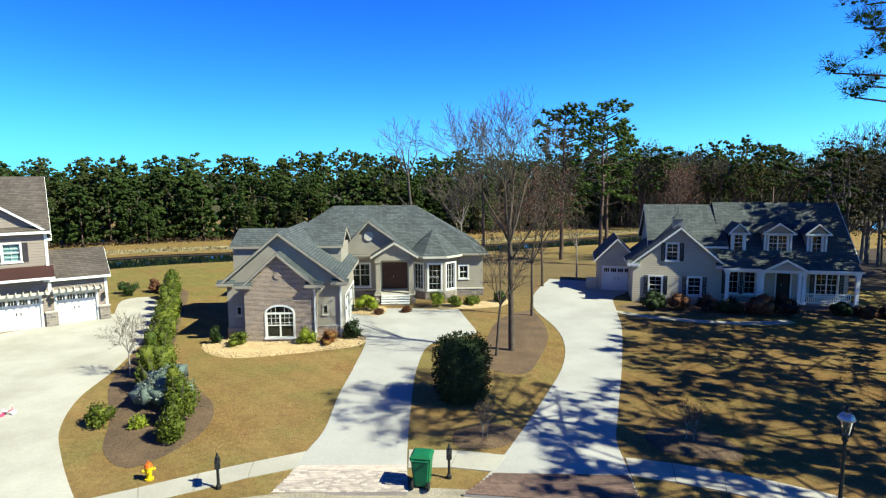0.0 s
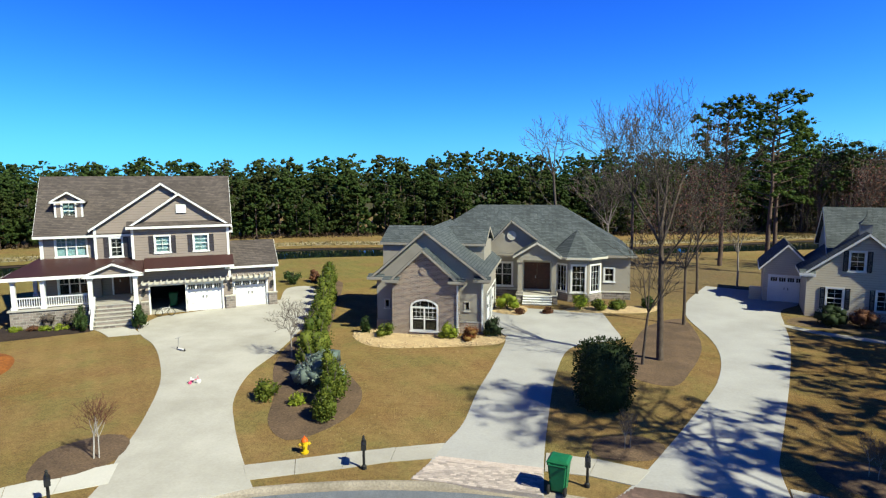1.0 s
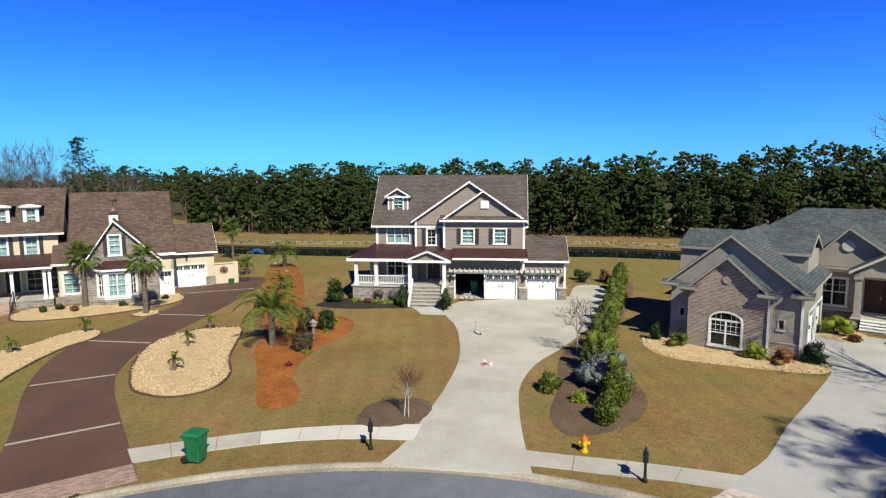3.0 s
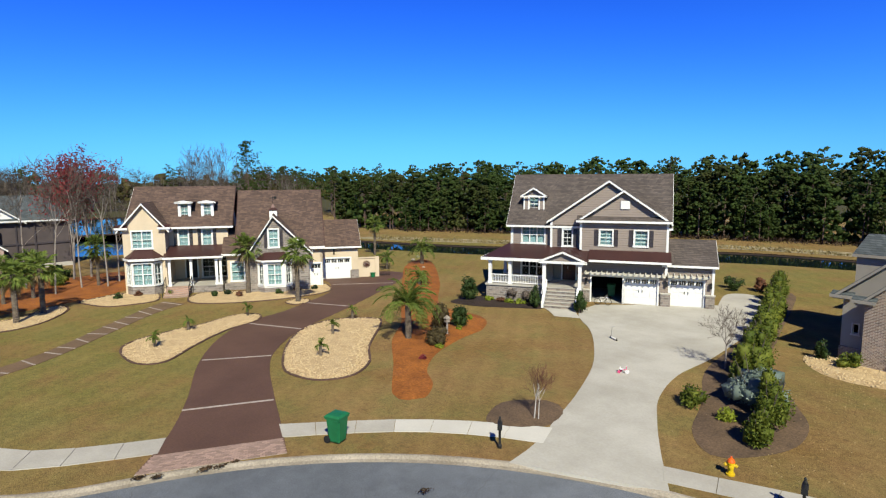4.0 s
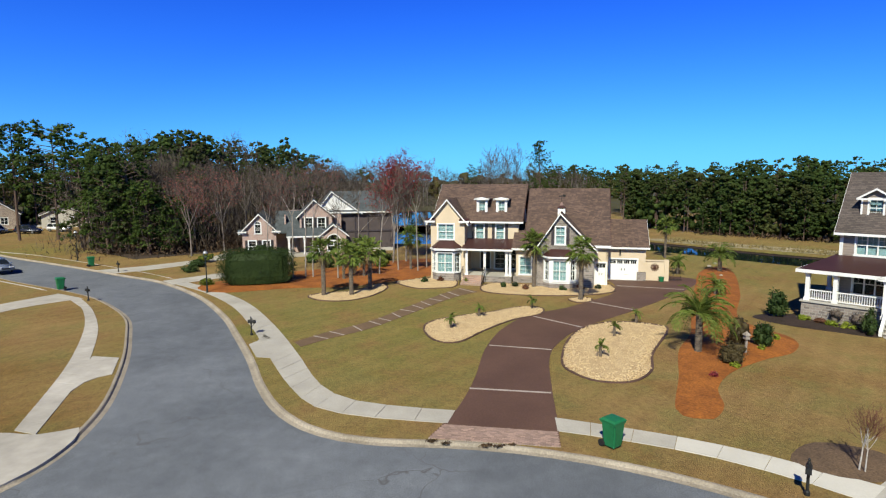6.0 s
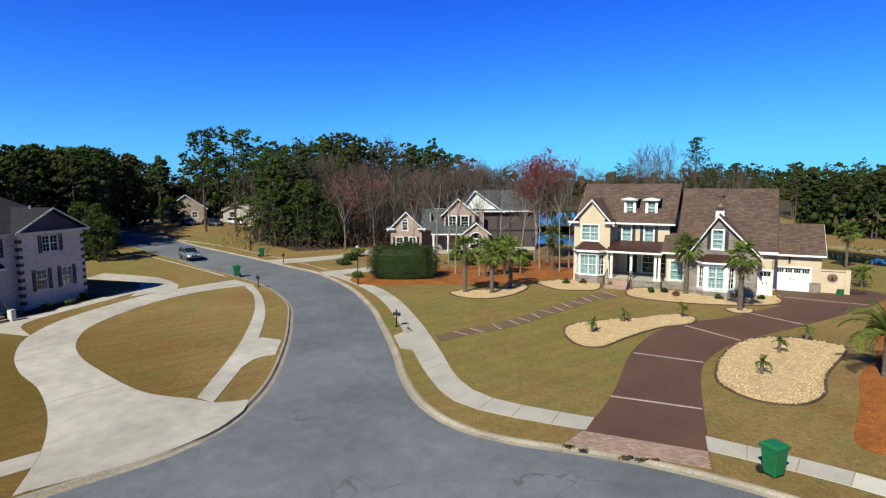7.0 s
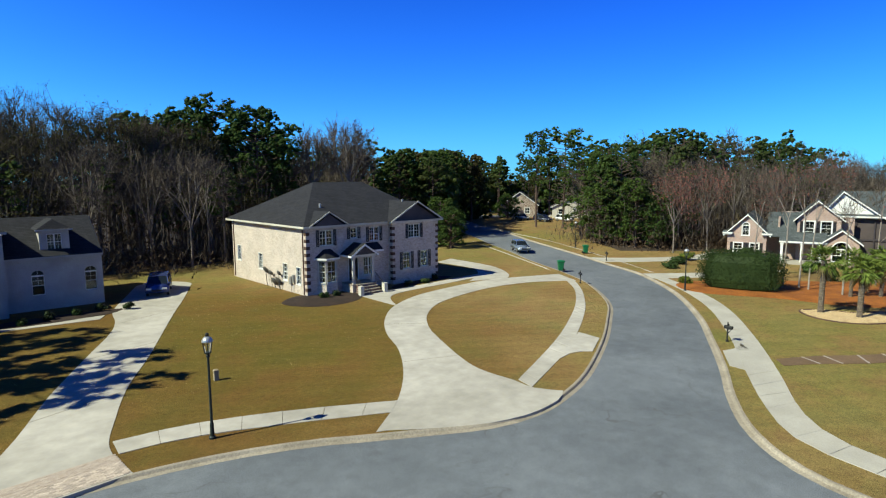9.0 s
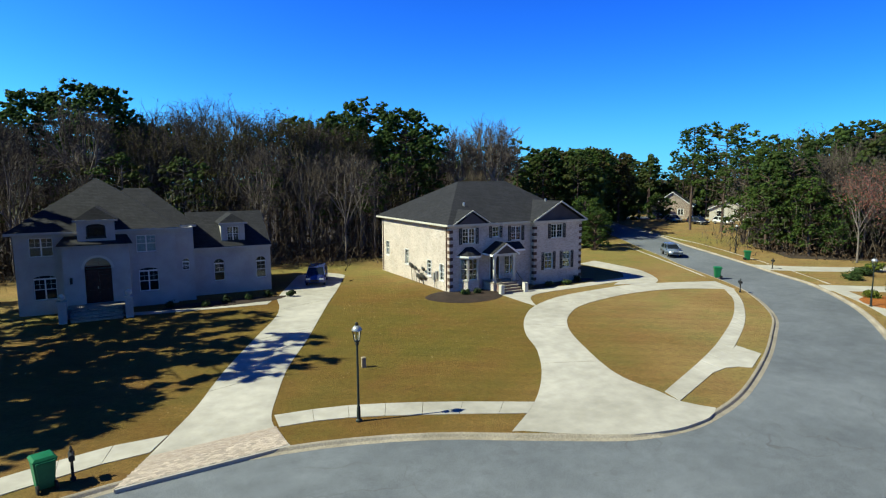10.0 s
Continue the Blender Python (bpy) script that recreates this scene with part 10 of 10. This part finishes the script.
def mailbox(x, y, ang, h=1.18):
    root = thing("mailbox", "black metal mailbox on an ornamental post", "mailbox", pose(x, y, 0, 0, 0, ang), "black street mailboxes")
    g = Geo()
    k = h / 1.18
    g.lathe([(0.09, -0.05), (0.09, 0.12), (0.05, 0.16), (0.045, 0.75 * k), (0.06, 0.78 * k), (0.045, 0.82 * k), (0.04, 1.1 * k), (0.06, 1.12 * k), (0.03, 1.15 * k), (0.05, 1.2 * k), (0.01, 1.26 * k)], 10)
    part("post", g, IRON, root)
    g = Geo()
    prof = [(-0.09, 0.0), (0.09, 0.0), (0.09, 0.13), (0.06, 0.19), (0.0, 0.21), (-0.06, 0.19), (-0.09, 0.13)]
    g.prism([(a, -0.3, 0.82 * k + b) for a, b in prof], (0, 0.5, 0))
    part("box", g, IRON, root)
    g = Geo()
    g.box(-0.085, 0.085, -0.315, -0.3, 0.83 * k, 0.83 * k + 0.17)
    part("door", g, IRON, root)
    g = Geo()
    g.box(0.09, 0.1, -0.05, -0.02, 0.9 * k, 0.9 * k + 0.2), g.box(0.09, 0.1, -0.05, 0.06, 0.9 * k + 0.14, 0.9 * k + 0.2)
    part("flag", g, IRON, root)
    g = Geo()
    g.tube((0, -0.25, 0.82 * k), (0, 0, 0.5 * k), 0.02)
    part("brace", g, IRON, root)
    return root


def street_lamp(x, y, h=4.2):
    root = thing("street_lamp", "dark metal street lamp with a pale-capped glass lantern", "street lamp", pose(x, y, 0), "street lamps")
    g = Geo()
    g.lathe([(0.13, -0.05), (0.13, 0.08), (0.085, 0.12), (0.075, 0.6), (0.055, 0.68), (0.045, h - 0.95), (0.08, h - 0.9), (0.08, h - 0.85), (0.04, h - 0.8)], 12)
    part("pole", g, LAMP_GREEN, root)
    g = Geo()
    g.lathe([(0.1, h - 0.8), (0.14, h - 0.76), (0.14, h - 0.72)], 12)
    for k in range(6):
        a = k * math.pi / 3
        g.tube((0.13 * math.cos(a), 0.13 * math.sin(a), h - 0.74), (0.2 * math.cos(a), 0.2 * math.sin(a), h - 0.3), 0.014, sides=4)
    part("cage", g, LAMP_GREEN, root)
    g = Geo()
    g.lathe([(0.12, h - 0.72), (0.19, h - 0.3)], 12, None, False)
    ob = part("glass", g, LAMP_GLASS, root)
    ob.visible_shadow = False
    g = Geo()
    g.lathe([(0.21, h - 0.32), (0.22, h - 0.28), (0.16, h - 0.17), (0.08, h - 0.1)], 16)
    part("cap", g, LAMP_CAP, root, "pale metal lantern cap", True)
    g = Geo()
    g.lathe([(0.07, h - 0.1), (0.07, h), (0.02, h + 0.05)], 10)
    part("finial", g, IRON, root)
    return root


def hydrant(x, y):
    root = thing("fire_hydrant", "yellow fire hydrant with an orange bonnet", "hydrant", pose(x, y, 0, 0, 0, 30) @ Matrix.Scale(0.88, 4))
    g = Geo()
    g.lathe([(0.15, -0.05), (0.17, 0.02), (0.17, 0.07), (0.11, 0.08), (0.105, 0.2), (0.125, 0.34), (0.125, 0.46), (0.15, 0.48), (0.15, 0.53)], 16)
    part("barrel", g, HYD_YELLOW, root, smooth=False)
    g = Geo()
    g.lathe([(0.15, 0.53), (0.15, 0.56), (0.11, 0.65), (0.05, 0.69), (0.035, 0.7), (0.035, 0.76)], 16)
    part("bonnet", g, HYD_ORANGE, root, "orange bonnet")
    for a in (0, 180, 270):
        g = Geo()
        g.lathe([(0.06, 0.1), (0.06, 0.18), (0.08, 0.18), (0.08, 0.22), (0.03, 0.23), (0.03, 0.26)], 10, pose(0, 0, 0.4, 0, 0, a) @ pose(0, 0, 0, 0, 90, 0))
        part("outlet_cap", g, HYD_YELLOW, root)
    return root


def car(x, y, ang, paint, label, L=4.6, W=1.85, H=1.65, hatch=True):
    root = thing("car", label, "car", pose(x, y, 0, 0, 0, ang))
    prof = [(-L / 2, 0.35), (-L / 2 + 0.05, 0.85), (-L / 2 + 0.25, 1.0), (L / 2 - 1.2, 1.02), (L / 2 - 0.25, 0.85), (L / 2, 0.7), (L / 2, 0.35)]
    g = Geo()
    g.prism([(a, -W / 2, b) for a, b in prof], (0, W, 0))
    me = g.mesh("body")
    bm = bmesh.new()
    bm.from_mesh(me)
    bmesh.ops.bevel(bm, geom=bm.edges[:], offset=0.07, segments=2, affect="EDGES")
    bmesh.ops.recalc_face_normals(bm, faces=bm.faces)
    bm.to_mesh(me)
    bm.free()
    part("body", me, paint, root, smooth=True)
    b0, b1, t0, t1 = -L / 2 + (0.12 if hatch else 0.7), L / 2 - 1.05, -L / 2 + (0.45 if hatch else 1.3), L / 2 - 1.9
    g = Geo()
    k, wi = 0.98, 0.2
    lo = [(b0, -W / 2 + 0.06, k), (b1, -W / 2 + 0.06, k), (b1, W / 2 - 0.06, k), (b0, W / 2 - 0.06, k)]
    hi = [(t0, -W / 2 + wi, H - 0.08), (t1, -W / 2 + wi, H - 0.08), (t1, W / 2 - wi, H - 0.08), (t0, W / 2 - wi, H - 0.08)]
    g.v = lo + hi
    g.f = [(0, 1, 5, 4), (1, 2, 6, 5), (2, 3, 7, 6), (3, 0, 4, 7)]
    part("window", g, CAR_GLASS, root, "dark car windows")
    g = Geo()
    g.prism([(t0 - 0.05, -W / 2 + wi - 0.03, H - 0.09), (t1 + 0.05, -W / 2 + wi - 0.03, H - 0.09), (t1 + 0.05, W / 2 - wi + 0.03, H - 0.09), (t0 - 0.05, W / 2 - wi + 0.03, H - 0.09)], (0, 0, 0.09))
    part("roof", g, paint, root)
    g = Geo()
    for s in (-1, 1):
        for u in (0.0, 0.5, 1.0):
            p = (b0 + (b1 - b0) * u, s * (W / 2 - 0.05), k)
            q = (t0 + (t1 - t0) * u, s * (W / 2 - wi + 0.01), H - 0.08)
            g.tube(p, q, 0.04, sides=4)
    part("pillars", g, paint, root)
    for a in (-L / 2 + 0.85, L / 2 - 0.85):
        for s in (-1, 1):
            g = Geo()
            g.lathe([(0.26, -0.11), (0.34, -0.09), (0.34, 0.09), (0.26, 0.11)], 18, pose(a, s * (W / 2 - 0.1), 0.34, 90, 0, 0))
            w = part("wheel", g, RUBBER, root)
            g = Geo()
            g.lathe([(0.22, -0.12), (0.22, 0.12)], 14, pose(a, s * (W / 2 - 0.1), 0.34, 90, 0, 0))
            part("rim", g, STEEL, w)
    for s in (-1, 1):
        g = Geo()
        g.box(L / 2 - 0.12, L / 2 + 0.012, s * (W / 2 - 0.3) - 0.2, s * (W / 2 - 0.3) + 0.2, 0.66, 0.8)
        part("headlight", g, LIGHT_LENS, root)
        g = Geo()
        g.box(-L / 2 - 0.012, -L / 2 + 0.1, s * (W / 2 - 0.2) - 0.12, s * (W / 2 - 0.2) + 0.12, 0.72, 0.95)
        part("tail_light", g, TAIL_LENS, root)
        g = Geo()
        g.box(b1 - 0.25, b1 - 0.1, s * (W / 2 + 0.08) - 0.08, s * (W / 2 + 0.08) + 0.08, 0.98, 1.1)
        part("mirror", g, paint, root)
    for e, mm in ((L / 2 + 0.005, IRON), (-L / 2 - 0.005, BIN_MARK)):
        g = Geo()
        g.box(e - 0.012, e + 0.012, -0.4 if mm == IRON else -0.16, 0.4 if mm == IRON else 0.16, 0.5, 0.66 if mm == IRON else 0.6)
        part("grille" if mm == IRON else "plate", g, mm, root)
    return root


wheelie_bin(-0.75, 18.35, 170), wheelie_bin(-20.2, 8.75, 120), wheelie_bin(-0.5, -22.6, 10), wheelie_bin(-57.2, -29.4, 40), wheelie_bin(-72.4, -33.6, 220)
wheelie_bin(-32.4, 39.5, 36, "green wheeled bin standing inside the garage")
mailbox(-16.2, 13.6, 50), mailbox(-7.5, 18.2, 22), mailbox(0.15, 18.8, 0), mailbox(-38.5, -8.3, 160), mailbox(-51.6, -24.4, 320), mailbox(-1.3, -22.6, 178), mailbox(-67.6, -28.6, 135)
for x, y in ((10.9, 15.1), (-11.4, -20.9), (-53.8, -15.3), (-77.6, -37.6)):
    street_lamp(x, y, 3.95 if x > 0 else (4.25 if x > -50 else 3.9))
hydrant(-10.1, 18.8)
car(-69.2, -41.8, 48, CAR_SILVER, "silver-blue sport utility car parked by the kerb", 4.1, 1.7, 1.55), car(-24.4, -52.6, 60, CAR_BLUE, "bright blue sport utility car on the driveway")
car(-121, -73, 60, CAR_SILVER, "grey car parked far along the street", hatch=False), car(-119, -66, 80, CAR_DARK, "dark car parked far off"), car(-123, -62.5, 70, CAR_WHITE, "white car parked far off")
g = Geo()
root = thing("utility_pedestal", "small beige utility pedestal on the lawn", "utility box", pose(-15.1, -27.0, 0))
g.lathe([(0.16, -0.02), (0.15, 0.45), (0.17, 0.46), (0.17, 0.54), (0.1, 0.58)], 4, pose(0, 0, 0, 0, 0, 30))
part("housing", g, UTILITY, root)


def toy_trike(x, y, ang):
    root = thing("tricycle", "pink and white toy tricycle on the driveway", "toy", pose(x, y, 0.02, 0, 0, ang) @ Matrix.Scale(0.66, 4))
    g = Geo()
    g.tube((-0.3, 0, 0.22), (0.28, 0, 0.34), 0.035), g.tube((0.28, 0, 0.16), (0.22, 0, 0.6), 0.025)
    part("frame", g, PINK, root)
    g = Geo()
    g.box(-0.26, -0.02, -0.12, 0.12, 0.28, 0.34), g.box(-0.3, -0.25, -0.12, 0.12, 0.3, 0.48)
    part("seat", g, TOY_WHITE, root)
    g = Geo()
    g.tube((0.22, -0.2, 0.6), (0.22, 0.2, 0.6), 0.02)
    part("handlebar", g, TOY_WHITE, root)
    for a, b, r in ((0.3, 0, 0.17), (-0.28, 0.2, 0.12), (-0.28, -0.2, 0.12)):
        g = Geo()
        g.lathe([(r, -0.03), (r, 0.03)], 14, pose(a, b, r, 90, 0, 0))
        part("wheel", g, TOY_WHITE if b == 0 else PINK, root)


def scooter(x, y, ang):
    root = thing("scooter", "small white toy scooter on the driveway", "toy", pose(x, y, 0.02, 0, 0, ang))
    g = Geo()
    g.box(-0.35, 0.3, -0.07, 0.07, 0.08, 0.11)
    part("deck", g, TOY_WHITE, root)
    g = Geo()
    g.tube((0.3, 0, 0.08), (0.22, 0, 0.75), 0.018), g.tube((0.22, -0.18, 0.75), (0.22, 0.18, 0.75), 0.018)
    part("stem", g, STEEL, root)
    for a in (-0.35, 0.36):
        g = Geo()
        g.lathe([(0.08, -0.02), (0.08, 0.02)], 12, pose(a, 0, 0.08, 90, 0, 0))
        part("wheel", g, RUBBER, root)


def bicycle(x, y, ang):
    root = thing("bicycle", "child's bicycle standing before the open garage", "bicycle", pose(x, y, 0.02, 0, 0, ang))
    for a in (-0.42, 0.42):
        g = Geo()
        g.lathe([(0.23, -0.018), (0.25, -0.022), (0.27, -0.01), (0.27, 0.01), (0.25, 0.022), (0.23, 0.018)], 22, pose(a, 0, 0.27, 90, 0, 0), False)
        part("wheel", g, RUBBER, root)
    g = Geo()
    for p, q in (((-0.42, 0, 0.27), (-0.08, 0, 0.27)), ((-0.42, 0, 0.27), (-0.16, 0, 0.6)), ((-0.08, 0, 0.27), (-0.18, 0, 0.68)), ((-0.08, 0, 0.27), (0.3, 0, 0.62)), ((-0.16, 0, 0.6), (0.3, 0, 0.65)), ((0.42, 0, 0.27), (0.28, 0, 0.8))):
        g.tube(p, q, 0.018, sides=5)
    part("frame", g, TOY_WHITE, root)
    g = Geo()
    g.box(-0.28, -0.06, -0.06, 0.06, 0.68, 0.72)
    part("saddle", g, RUBBER, root)
    g = Geo()
    g.tube((0.28, -0.22, 0.82), (0.28, 0.22, 0.82), 0.016)
    part("handlebar", g, STEEL, root)


toy_trike(-19.0, 24.3, 20), scooter(-23.5, 29.0, 160), bicycle(-30.6, 36.3, 40)
root = thing("birdhouse", "weathered wooden birdhouse on a post", "birdhouse", pose(-30.4, 21.0, 0))
g = Geo()
g.box(-0.05, 0.05, -0.05, 0.05, -0.05, 0.9)
part("post", g, BARK_PALE, root)
g = Geo()
g.box(-0.13, 0.13, -0.13, 0.13, 0.9, 1.15)
part("box", g, BARK_PALE, root)
g = Geo()
g.lathe([(0.26, 1.15), (0.02, 1.36)], 4, pose(0, 0, 0, 0, 0, 45))
part("roof", g, BARK_PALE, root)
for i, (x, y) in enumerate(((-51.5, 32.4), (-52.6, 33.0), (-55.3, 35.0), (-61.5, 37.4), (-63.4, 39.3))):
    g, r = Geo(), 0.17 + 0.06 * (i % 2)
    g.lathe([(r, -0.05), (r * 1.1, 0.06), (r * 0.8, 0.14), (0.05, 0.17)], 7)
    tagged(part("boulder", g, KERB, matrix=pose(x, y, 0.06, 0, 0, 40 * i)), "pale rounded garden rock in pine straw", "rock", "garden rocks")
